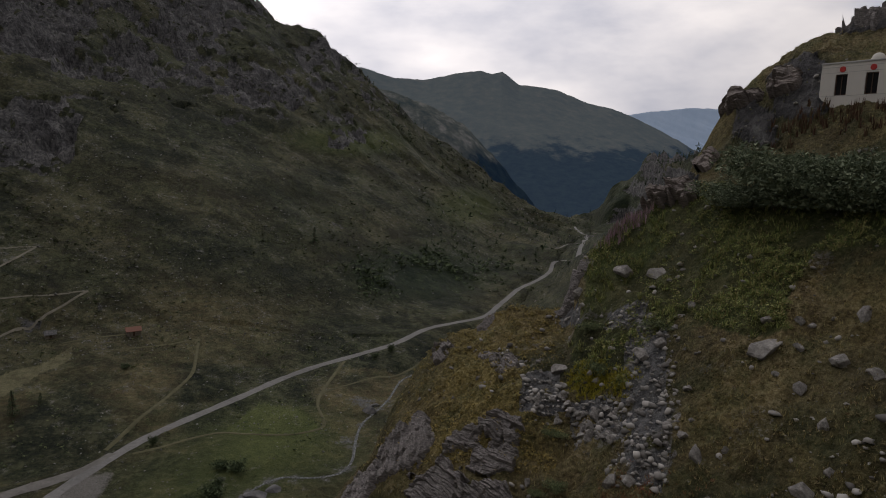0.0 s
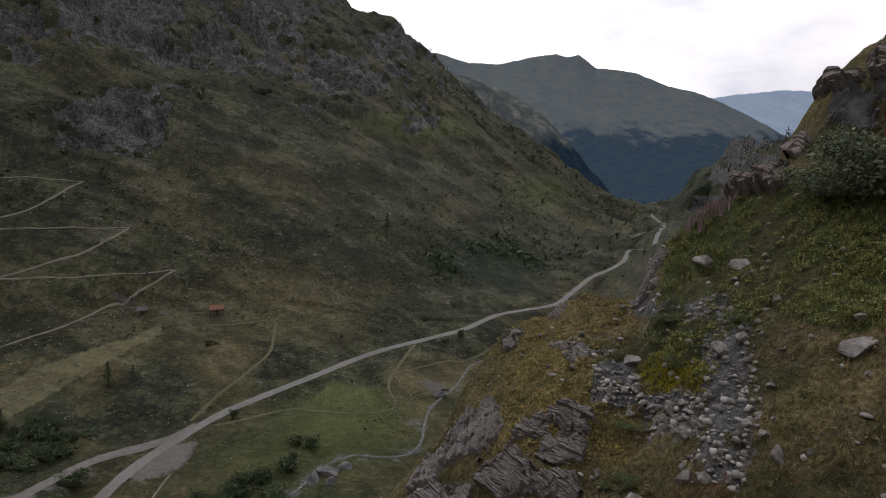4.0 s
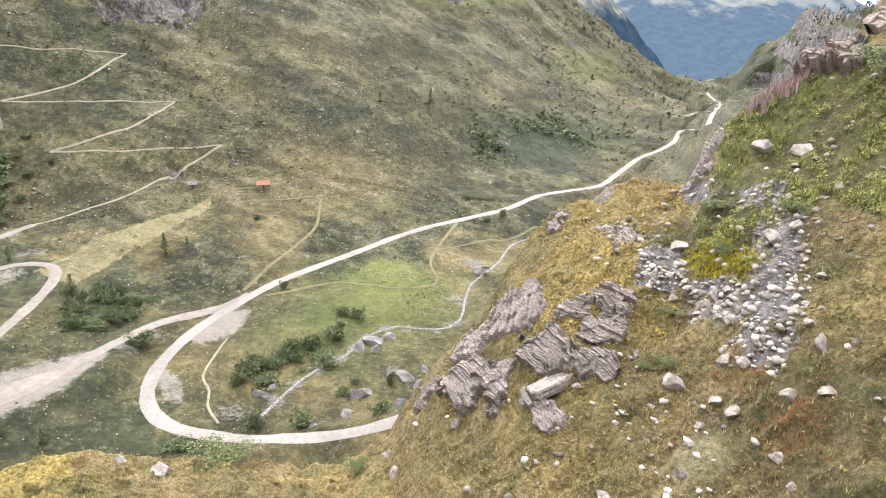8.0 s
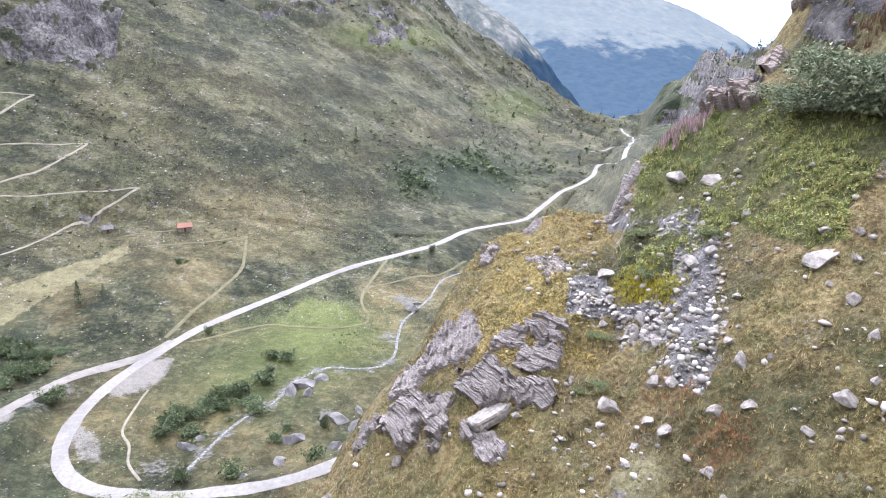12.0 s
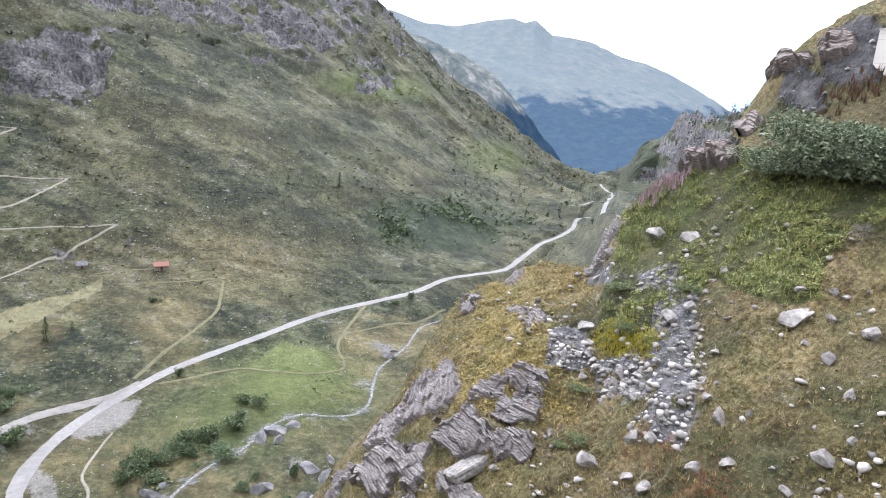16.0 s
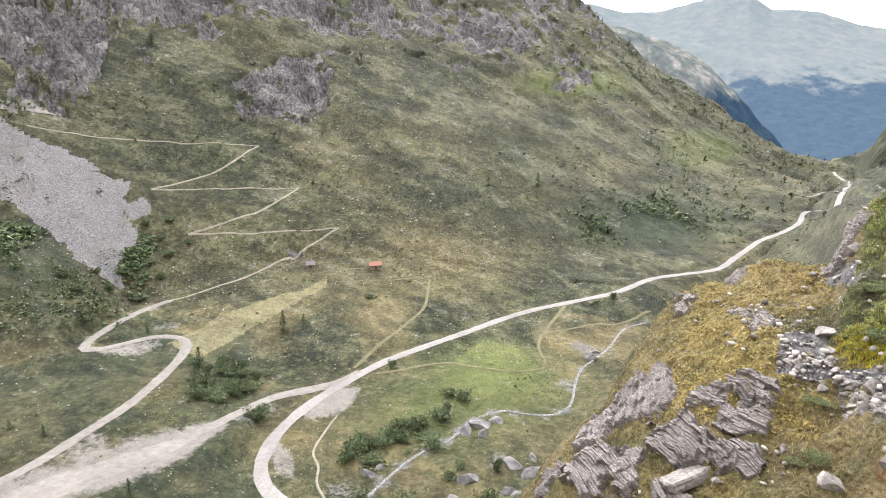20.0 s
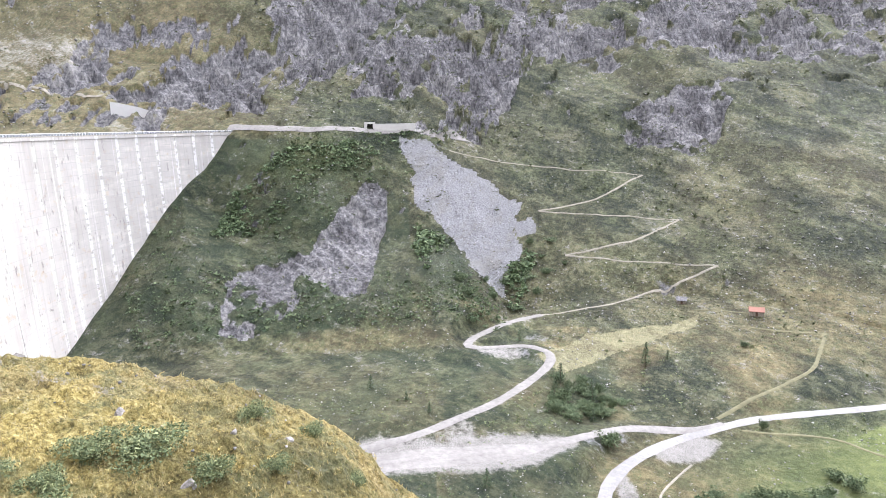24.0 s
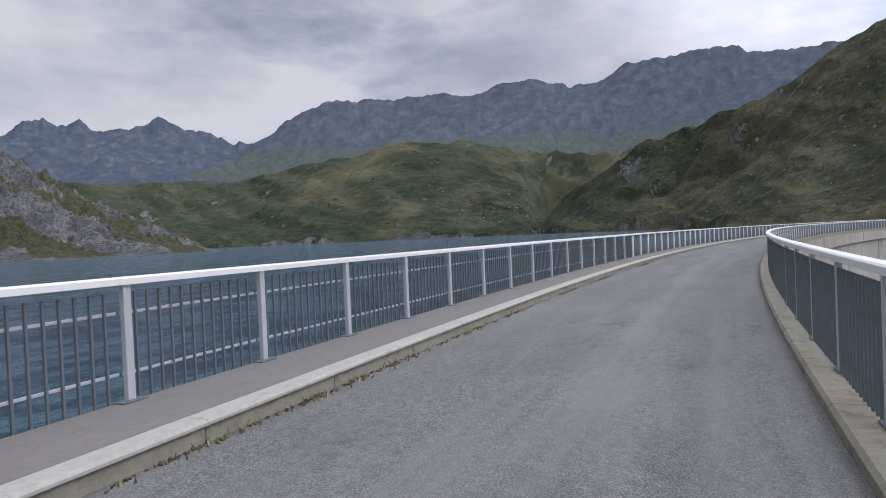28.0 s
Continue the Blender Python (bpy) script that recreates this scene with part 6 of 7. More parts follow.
sp = sight_spots(9000, 24, 37, -18, -8, 240, 460, lambda j, k: float(flank[j, k] * (1 - scree_c[j, k])) * THICKET(j, k) * 0.35)
tagged(new("alder_thicket", clumps("alder_thicket", sp, sp[:, 3] / 1132 * RNG.uniform(6, 15, len(sp)), M_ALDER, 14, 0.9)), "alder thicket along the foot of the scree", "shrubs", kind="stuff")
crown_c = inside(((50, -4.5), (45, -1.2), (41, -0.8), (38.5, -2.0), (43, -4.5), (46, -7.5), (50, -9.5), (53, -9.0)), 0.6)
sp = sight_spots(5000, 37, 54, -10, -0.5, 240, 460, lambda j, k: float(crown_c[j, k]) * THICKET(j, k))
tagged(new("alder_thicket", clumps("alder_thicket", sp, sp[:, 3] / 1132 * RNG.uniform(5, 13, len(sp)), M_ALDER, 12, 0.7)), "green alder scrub on the back of the rock knob", "shrubs", kind="stuff")

brook_side = np.concatenate([np.stack([RNG.normal(x, r, n), RNG.normal(y, r, n)], -1) for x, y, r, n in ((-27, 178, 2.5, 22), (-17, 186, 3, 26), (-10, 190, 3, 18), (-23, 172, 2.5, 16), (-84, 205, 4, 36), (-76, 215, 4, 34), (-150, 262, 6, 50))])
brook_side = np.array([(x, y, height(x, y)) for x, y in brook_side])
tagged(new("alder_thicket", clumps("alder_thicket", brook_side, RNG.uniform(1.0, 2.6, len(brook_side)), M_LEAF, 26, 0.9)), "alder thicket in the hollows beside the stream", "shrubs", kind="stuff")

# ---- boulders ----
def boulder_mesh(name, seed, material, flat=0.75, cuts=15, sub=3):
    """A broken boulder: a lump cut by many planes, with small chips."""
    r = random.Random(seed)
    bm = bmesh.new()
    bmesh.ops.create_icosphere(bm, subdivisions=sub, radius=1.0)
    planes = []
    for _ in range(cuts):
        n = Vector((r.uniform(-1, 1), r.uniform(-1, 1), r.uniform(-0.7, 1))).normalized()
        planes.append((n, r.uniform(0.36, 0.74)))
    for v in bm.verts:
        c = v.co.copy()
        for n, d in planes:
            k = c.dot(n)
            if k > d:
                c -= n * (k - d)
        c *= 1 + 0.06 * noise.noise(c * 2.3 + Vector((seed, 0, 0))) + 0.03 * noise.noise(c * 6.0 + Vector((0, seed, 0)))
        v.co = Vector((c.x * 0.84, c.y * 0.68, c.z * flat * 0.84))
    return done(name, bm, material)


BOULDERS = [boulder_mesh("boulder", 11 + i, M_BOULDER, (0.8, 0.55, 0.95, 0.7, 1.3, 0.6)[i % 6]) for i in range(12)]
BLOCKS = [boulder_mesh("block", 71 + i, M_GREY, (0.6, 0.5, 0.75)[i % 3]) for i in range(6)]


def put_stone(name, meshes, x, y, size, label, group, i, sink=0.12, category="boulder"):
    me = meshes[i % len(meshes)] if size < 1.7 else meshes[(1, 5, 7, 11)[i % 4] % len(meshes)]
    ob = tagged(new(name, me), label, category, group)
    ob.matrix_basis = Matrix.LocRotScale(Vector((x, y, height(x, y) + size * (0.14 - sink))), Euler((0.12 * math.sin(i * 2.1), 0.12 * math.cos(i * 1.7), i * 1.37)), Vector((size, size, size)) * (0.78 if size < 1.2 else 0.64))
    return ob


SLABS_A = ((35.2, 44.7, 2.9), (34.0, 47.2, 2.3), (30.7, 48.8, 1.45), (32.1, 41.0, 1.2), (26.2, 44.1, 2.1), (20.3, 32.6, 1.9), (29.4, 38.1, 2.0), (30.8, 38.0, 1.7), (33.9, 38.8, 0.8), (27.4, 31.7, 0.7), (26.2, 28.7, 1.0), (24.0, 27.6, 1.4), (21.7, 28.5, 1.15), (21.3, 29.8, 1.0), (22.8, 31.7, 1.5), (23.4, 30.9, 1.5))
SLABS_B = ((27.3, 27.8, 0.5), (25.0, 26.3, 1.0), (20.2, 29.1, 0.7), (19.4, 28.6, 0.85), (18.3, 27.2, 1.0), (14.6, 28.7, 1.05), (21.7, 24.9, 0.7), (21.7, 23.5, 0.7), (3.9, 40.3, 1.6), (19.0, 32.3, 0.6), (19.7, 36.4, 0.65), (15.6, 36.0, 0.9), (8.3, 39.4, 0.95), (3.8, 44.1, 1.4), (-15.5, 41.8, 1.4), (-12.8, 41.5, 2.4))
SLABS_C = ((32.8, 31.2, 3.0), (34.4, 32.2, 0.95), (35.5, 30.8, 0.7), (35.7, 30.1, 0.6), (34.1, 29.7, 0.8), (32.2, 29.4, 0.7), (32.4, 27.7, 1.2), (34.5, 27.0, 1.8), (30.9, 24.8, 0.8), (28.0, 23.3, 1.75), (29.2, 23.0, 0.7), (26.2, 23.4, 1.0), (27.3, 31.5, 0.65), (26.5, 30.2, 0.85), (37.3, 28.0, 1.3), (34.6, 25.0, 1.4))
for i, (x, y, s) in enumerate(SLABS_A + SLABS_B + SLABS_C):
    big = "large" if s > 1.6 else "small" if s < 0.8 else "mid-sized"
    put_stone("boulder", BOULDERS, x, y, s, big + " pale angular boulder resting on the grassy hillside", "boulders on the hillside", i)
for i in range(84):
    x, y = ((23.6, 40.6), (25.0, 37.2), (25.6, 36.0))[i % 3]
    x, y, s = x + RNG.normal(0, 0.75), y + RNG.normal(0, 0.75), 0.3 + 0.6 * RNG.uniform() ** 2
    put_stone("pile_stone", BOULDERS, x, y, s, "pale grey block in a heap of fallen stones", "heaped fallen stones", i + 3, 0.0, "stone")
for i in range(34):
    x, y, r = CHANNEL[i % 8]
    x, y, s = x + RNG.normal(0, 0.8), y + RNG.normal(0, 0.8), RNG.uniform(0.25, 0.65)
    put_stone("run_stone", BOULDERS, x, y, s, "broken pale stone in the stone run", "stones of the stone run", i + 5, 0.05, "stone")
weed_at = []
for s0, n in ((3.6, 50), (5.2, 40), (6.8, 60), (8.4, 30), (10.5, 40), (13, 40), (17, 50), (22, 60), (30, 60)):
    for _ in range(n):
        p = arc(s0 + RNG.normal(0, 0.7), 5.17 - abs(RNG.normal(0, 0.05)), 0.005)
        weed_at.append(tuple(p))
weed_at = np.array(weed_at)
tagged(new("kerb_grit", stones("kerb_grit", weed_at, RNG.uniform(0.012, 0.05, len(weed_at)), M_BROWN)), "brown grit and leaf litter along the kerb foot", "litter", kind="stuff")
tagged(new("kerb_weeds", blades("kerb_weeds", weed_at[::3] + np.array([0, 0, 0.03]), (0.03, 0.09), M_GREENBLADE, 4, 0.9)), "tiny weeds growing from the kerb joint", "weeds", kind="stuff")
KNOLL_STONES = ((-45.1, 15.8, 1.6), (-49.2, 20.5, 1.5), (-38.3, 21.2, 0.9), (-39.6, 9.5, 0.9), (-29.4, 19.6, 1.2), (-29.5, 27.0, 0.8), (-31.0, 24.0, 0.6), (-34, 29, 0.5))
for i, (x, y, s) in enumerate(KNOLL_STONES):
    put_stone("boulder", BOULDERS, x, y, s, "grey weathered boulder half sunk in the knoll's turf", "boulders on the knoll", i + 2)
STREAM_BLOCKS = ((11, 194, 11), (6, 190, 8), (17, 197, 7), (12, 189, 6), (19, 172, 9), (23, 167, 6.5), (27, 170, 5), (6, 164, 7.5), (1, 155, 6), (16, 159, 5.5), (-8, 148, 4), (-23, 166, 6), (-20, 170, 4), (60, 250, 8), (64, 255, 6), (26, 176, 4.5), (19, 155, 5), (33, 172, 7), (36, 178, 5), (40, 168, 6))
for i, (x, y, s) in enumerate(STREAM_BLOCKS):
    put_stone("rock_block", BLOCKS, x, y, s, "dark grey fallen rock block beside the stream", "rock blocks by the stream", i, 0.1)

# ---- bedded outcrops ----
def slab_mesh(name, seed, w, d, t, material):
    """One layer of bedded rock: a jagged plate with a broken edge."""
    r = random.Random(seed)
    n = 22
    ring = []
    for i in range(n):
        a = 2 * math.pi * i / n
        k = 1 + 0.22 * noise.noise(Vector((math.cos(a) * 1.7, math.sin(a) * 1.7, seed * 0.7))) + r.uniform(-0.09, 0.09)
        ring.append((math.copysign(abs(math.cos(a)) ** 0.45, math.cos(a)) * w * 0.5 * k, math.copysign(abs(math.sin(a)) ** 0.45, math.sin(a)) * d * 0.5 * k))
    vs, fs = [], []
    for z, g in ((-0.5 * t, 0.94), (-0.18 * t, 1.0), (0.12 * t, 0.985), (0.34 * t, 1.01), (0.5 * t, 0.93)):
        for x, y in ring:
            q = g * (1 + r.uniform(-0.03, 0.03))
            vs.append((x * q, y * q, z + r.uniform(-0.06, 0.06) * t))
    for k in range(4):
        for i in range(n):
            a, b = k * n + i, k * n + (i + 1) % n
            fs.append((a, b, b + n, a + n))
    vs += [(0, 0, 0.5 * t + 0.05 * w * r.uniform(-0.3, 0.6)), (0, 0, -0.5 * t)]
    for i in range(n):
        fs.append((4 * n + i, 4 * n + (i + 1) % n, 5 * n))
        fs.append(((i + 1) % n, i, 5 * n + 1))
    return mesh_of(name, vs, fs, material)


def outcrop(x, y, w, run, thick, dip, seed, material, label, proud=0.25):
    """Bedded rock that breaks through the slope: a broken face of thin beds with open joints, ragged where the turf closes over it."""
    gx, gy = (height(x + 1.5, y) - height(x - 1.5, y)) / 3, (height(x, y + 1.5) - height(x, y - 1.5)) / 3
    grade = max(math.hypot(gx, gy), 0.05)
    up = Vector((gx, gy)) / grade
    across = Vector((up.y, -up.x))
    long = run * math.sqrt(1 + grade * grade)
    nu, nv = int(np.clip(w / 0.075, 24, 90)), int(np.clip(long / 0.04, 30, 110))
    u, v = np.meshgrid(np.linspace(-0.6, 0.6, nu), np.linspace(-0.6, 0.6, nv), indexing="ij")
    cu = np.linspace(-0.6, 0.6, 9)
    coarse = np.array([[height(x + across.x * a * w + up.x * b * run, y + across.y * a * w + up.y * b * run) for b in cu] for a in cu])
    mid = np.array([np.interp(v[0], cu, row) for row in coarse])
    z = np.array([np.interp(u[:, 0], cu, mid[:, k]) for k in range(nv)]).T
    px, py = x + across.x * u * w + up.x * v * run, y + across.y * u * w + up.y * v * run
    beds = v * long + u * w * math.tan(radians(dip)) + 0.45 * thick * fbm(px, py, 3.5, 3, 0.5, seed + 400)
    thin, stout = np.floor(beds / thick), np.floor(beds / (thick * 3.3))
    nil = np.zeros_like(beds)
    step = lattice(stout, nil, seed + 1)
    block = np.floor((u * w + 0.9 * step + 0.3 * fbm(px, py, 0.9, 2, 0.5, seed + 410)) / (thick * 6))
    out = thick * (0.50 * lattice(thin, block, seed) + 0.9 * step + 1.2 * lattice(block, stout, seed + 2)) - 0.4 * thick * (beds / thick - thin < 0.14) * (lattice(thin, block, seed + 7) > -0.3) + 0.12 * thick * fbm(px, py, 0.3, 3, 0.6, seed + 440)
    mask = np.clip((0.98 - np.abs(2 * u) ** 2.6 - np.abs(2 * v) ** 2.6 + 1.05 * fbm(px, py, 1.5, 4, 0.6, seed + 420)) / 0.28, 0, 1)
    off = mask * (proud + out) - (1 - mask) * 0.30
    tip = math.hypot(1, grade)
    nx, ny, nz = -up.x * grade / tip, -up.y * grade / tip, 1 / tip
    me = grid_mesh("rock_outcrop", px + nx * off - x, py + ny * off - y, z + nz * off - height(x, y), material)
    me.polygons.foreach_set("use_smooth", np.zeros(len(me.polygons), dtype=bool))
    ob = tagged(new("rock_outcrop", me), label, "rock outcrop", "bedded outcrops on the hillside")
    ob.matrix_basis = Matrix.Translation((x, y, height(x, y)))
    return ob


OUTCROPS = (((-17.0, -25.5), 5.6, 3.8, 0.45), ((-13.3, -28.9), 4.2, 2.6, 0.5), ((-13.8, -32.1), 6.4, 3.6, 0.6), ((-25.8, -23.6), 3.8, 1.8, 0.3), ((-24.4, -25.9), 5.2, 2.7, 0.4), ((-21.1, -28.5), 6.0, 2.8, 0.5), ((-24.9, -28.8), 2.8, 2.0, 0.45), ((-20.6, -33.7), 4.8, 1.6, 0.4), ((-25.3, -18.2), 4.6, 2.1, 0.12), ((-8.9, -33.2), 2.4, 2.4, 0.4),
            ((-28.5, -13.2), 5.4, 1.3, 0.2), ((-24.4, -14.8), 3.4, 1.3, 0.2), ((-20.2, -17.6), 2.4, 1.9, 0.3), ((-31.9, -11.6), 1.8, 2.4, 0.4))
for i, ((az, el), w, run, proud) in enumerate(OUTCROPS):
    x, y, _ = on_ray(az, el)
    outcrop(x, y, w, run, (0.17, 0.14, 0.20)[i % 3] if i != 8 else 0.07, (13, 9, 16)[i % 3], 5 + i, M_SCHIST, "grey bedded schist outcrop split into thin layers", proud)
for i, (az, el, w, run, proud) in enumerate(((-38.4, -3.9, 3.0, 2.2, 1.3), (-39.8, -3.3, 3.0, 2.4, 1.5), (-37.4, -4.8, 2.4, 1.2, 0.6), (-41.5, -0.6, 3.0, 1.6, 0.7))):
    x, y, _ = on_ray(az, el)
    outcrop(x, y, w, run, 0.30, 4, 60 + i, M_RUST, "rusty red-brown bedded outcrop on the brow of the hill", proud)
for i, (x, y, w, run) in enumerate(((53.0, 50.2, 5.0, 2.6), (51.0, 53.4, 4.4, 2.4), (66.0, 51.5, 8.0, 6.0), (69.5, 46.5, 9.0, 7.0))):
    outcrop(x, y, w, run, 0.35 if i < 2 else 0.6, -6, 80 + i, M_RUST if i < 2 else M_SCHIST, "dark layered rock bluff above the hillside", 1.0)
outcrop(-50.6, 9.9, 3.0, 2.6, 0.35, -8, 97, M_SCHIST, "grey bedded rock face at the knoll's edge by the dam", 0.9)
outcrop(-41.6, 9.0, 1.8, 1.4, 0.25, -10, 98, M_SCHIST, "grey rock step in the side of the knoll", 0.5)
lean_slab = tagged(new("boulder", slab_mesh("boulder", 411, 3.2, 1.5, 0.75, M_BOULDER)), "long pale slab leaning against the bedded outcrop", "boulder", "boulders on the hillside")
lx, ly, lz = on_ray(-21.0, -31.7)
lean_slab.matrix_basis = pose(lx, ly, height(lx, ly) + 0.3, -14, -16, 14)

# ---- shrubs and trees ----
def leaf_cloud(seed, n, w, h, leaf, lobes=7):
    """Leaf triangles spread over the outer part of several lobes, leaving gaps."""
    r = np.random.default_rng(seed)
    lc = np.stack([np.clip(r.normal(0, 0.22 * w, lobes), -0.36 * w, 0.36 * w), np.clip(r.normal(0, 0.22 * w, lobes), -0.36 * w, 0.36 * w), r.uniform(0.22, 0.66, lobes) * h], -1)
    lr = r.uniform(0.18, 0.34, lobes) * min(w, h * 1.3)
    k = r.integers(0, lobes, n)
    d = r.normal(size=(n, 3))
    d /= np.linalg.norm(d, axis=1)[:, None]
    c = lc[k] + d * (lr[k] * r.uniform(0.55, 1.08, n))[:, None] * np.array([1.15, 1.15, 0.85])
    c[:, 2] = np.maximum(c[:, 2], 0.03)
    v = c[:, None, :] + r.normal(size=(n, 3, 3)) * leaf
    return v.reshape(-1, 3), np.arange(n * 3).reshape(-1, 3), lc


def stem_mesh(name, tips, material, r0):
    bm = bmesh.new()
    for t in tips:
        a, b = Vector((t[0] * 0.1, t[1] * 0.1, -0.15)), Vector(t)
        m = Matrix.Translation((a + b) / 2) @ (b - a).to_track_quat("Z", "Y").to_matrix().to_4x4()
        bmesh.ops.create_cone(bm, cap_ends=False, segments=5, radius1=r0, radius2=r0 * 0.35, depth=(b - a).length, matrix=m)
    return done(name, bm, material)


SHRUB_KINDS = {}


def shrub(x, y, w, h, kind, label, group, n=1400, leaf=0.07, name="shrub"):
    key = (kind.name, n, leaf)
    if key not in SHRUB_KINDS:
        v, f, lc = leaf_cloud(len(SHRUB_KINDS) + 3, n, 1.0, 0.8, leaf, 12)
        SHRUB_KINDS[key] = (soup("foliage", v, f, kind), stem_mesh("stem", lc * 0.85, M_BARK, 0.007))
    fo, st = SHRUB_KINDS[key]
    ob = tagged(new(name), label, "shrub", group)
    ob.matrix_basis = Matrix.LocRotScale(Vector((x, y, height(x, y) - 0.05)), Euler((0, 0, x * 3.1 + y)), Vector((w, w, h / 0.8)))
    part("foliage", fo, ob)
    part("stem", st, ob, "thin grey stems")
    return ob


for az, el, w, h in ((-43.6, -4.1, 4.6, 2.2), (-47.3, -4.1, 7.4, 5.2), (-51.0, -4.0, 6.0, 4.4), (-54.0, -3.6, 6.5, 4.4), (-44.9, -4.2, 3.2, 1.8)):
    x, y, _ = on_ray(az, el)
    shrub(x, y, w, h, M_WILLOW, "large grey-green willow shrub below the white building", "willow shrubs on the hill", 12000, 0.017)
for x, y, w, h in ((-32.7, 19.5, 4.2, 1.5), (-34.6, 17.4, 3.0, 1.1), (-48.2, 16.2, 2.6, 1.0), (-29.2, 21.0, 2.4, 1.1), (-32.7, 27.0, 2.2, 0.9), (-39.6, 10.0, 3.6, 1.3), (-38.7, 12.8, 2.8, 1.1), (-50.0, 12.3, 3.8, 1.2), (-31.1, 13.4, 3.0, 1.2), (-40.9, 14.7, 1.8, 0.7), (-36.5, 9.0, 3.2, 1.2), (-35.0, 12.0, 3.0, 1.0), (-44.0, 12.0, 2.6, 0.9), (-28.0, 24.5, 1.8, 0.7), (-27.5, 17.5, 2.0, 0.8), (-30.5, 30.0, 1.8, 0.7), (-26, 29, 1.6, 0.6), (-33.5, 14.6, 2.4, 0.9)):
    shrub(x, y, w * 0.85, h * 1.35, M_JUNIPER, "low spreading green juniper bush on the knoll", "juniper bushes on the knoll", 4200, 0.022)
for x, y, w, h in ((-9.3, 44.2, 3.8, 1.5), (1.2, 43.5, 1.6, 0.8), (27.5, 40.6, 1.6, 0.9), (31.6, 39.4, 1.8, 0.8), (29.4, 44.6, 2.0, 0.8), (20.8, 34.6, 1.2, 0.6), (19.6, 35.0, 1.0, 0.5), (22.6, 38.4, 1.4, 0.6)):
    shrub(x, y, w, h, M_JUNIPER, "small rounded green bush among the stones", "bushes among the stones", 4200, 0.022)
FAR_BUSHES = ((-146, 250), (-157, 264), (-148, 331), (-158, 336), (-148, 314), (-139, 305), (-135, 332), (-141, 322), (-84, 224), (-75, 222), (-75, 209), (-82, 207), (-84, 201), (-78, 215), (-71, 214), (-88, 209), (-36, 294), (-27, 178), (-17, 186), (-10, 189), (-23, 173), (-4, 181), (-13, 183), (1, 165), (-2, 197), (76, 305), (86, 310), (-41, 143), (1, 213), (-21, 235), (-104, 199), (-167, 273), (-150, 262), (-152, 280), (-143, 290), (-156, 300), (-162, 290), (-149, 344), (-30, 172), (4, 170), (10, 152))
def on_road(x, y):
    return any(kind in ("gravel", "asphalt") and min((q.x - x) ** 2 + (q.y - y) ** 2 for q in ln) < (wid * 0.5 + 3.4) ** 2 for _, ln, wid, kind in ribbons)


BUSH_SIGHTS = ((22.6, -22.1), (21.6, -22.8), (20.3, -22.4), (19.7, -23.2), (18.8, -23.0), (18.1, -23.6), (21.8, -23.8), (20.3, -24.4), (18.7, -24.8), (22.7, -24.7), (21.2, -25.3), (17.6, -24.4), (16.6, -23.9), (17.8, -27.0), (16.1, -26.3), (14.3, -26.0), (20.5, -27.0), (8.4, -29.9), (7.5, -30.8), (5.8, -29.8), (4.7, -29.5), (3.7, -29.2), (2.6, -29.1), (6.4, -30.5), (9.4, -30.7), (5.4, -30.4), (1.9, -30.3), (8.6, -35.3), (6.5, -36.1), (4.3, -35.7), (2.8, -36.8), (-0.1, -28.1), (-1.8, -27.1), (-7.7, -33.8), (-4.9, -33.0))
for i, (x, y) in enumerate(FAR_BUSHES + tuple(tuple(on_ray(a, e)[:2]) for a, e in BUSH_SIGHTS)):
    if on_road(x, y) or math.hypot(x, y) < 125:
        continue
    shrub(x, y, 5.0 + 2.0 * math.sin(i * 1.9), 3.4 + 1.3 * math.sin(i * 2.7), M_LEAF, "dark green alder bush on the valley side", "alder bushes in the valley", 1300, 0.036)


def conifer_meshes(seed):
    """Trunk and crown of a small spruce: tiers of drooping sprays round a tapered stem, with gaps."""
    r = np.random.default_rng(seed)
    tri = []
    for z in np.linspace(0.10, 0.97, 15):
        rad = 0.33 * (1 - z) ** 0.8 + 0.02
        m = int(11 * (1 - z) + 5)
        for a in r.uniform(0, 6.28, m):
            L = rad * r.uniform(0.6, 1.2)
            for _ in range(6):
                t = r.uniform(0.2, 1.0)
                c = np.array([math.cos(a) * L * t, math.sin(a) * L * t, z - 0.05 * t + r.normal(0, 0.01)])
                tri.append(c + r.normal(size=(3, 3)) * np.array([0.022, 0.022, 0.014]))
    v = np.concatenate(tri)
    bm = bmesh.new()
    bmesh.ops.create_cone(bm, cap_ends=True, segments=7, radius1=0.022, radius2=0.004, depth=1.0, matrix=Matrix.Translation((0, 0, 0.48)))
    return soup("crown", v, np.arange(len(v)).reshape(-1, 3), M_NEEDLE), done("trunk", bm, M_BARK)


SPRUCES = [conifer_meshes(k) for k in range(3)]
TREES = ((-69, 260, 10), (-92, 224, 9), (-90, 214, 8), (-124, 253, 6), (-81, 145, 6), (-71, 142, 5), (-93, 148, 4), (-53, 207, 5.5), (-48, 213, 6), (70, 465, 12), (-147, 175, 6), (-130, 174, 4), (-118, 171, 4), (-100, 141, 4.5), (-62, 268, 4), (-77, 219, 7), (-80, 226, 6), (-72, 206, 5), (-86, 217, 6))
for i, (x, y, h) in enumerate(TREES):
    if on_road(x, y):
        continue
    ob = tagged(new("spruce"), "small dark green spruce standing in the valley meadow", "tree", "spruces in the valley")
    ob.matrix_basis = Matrix.LocRotScale(Vector((x, y, height(x, y) - 0.1)), Euler((0, 0, i * 1.1)), Vector((h, h, h)))
    part("crown", SPRUCES[i % 3][0], ob)
    part("trunk", SPRUCES[i % 3][1], ob)


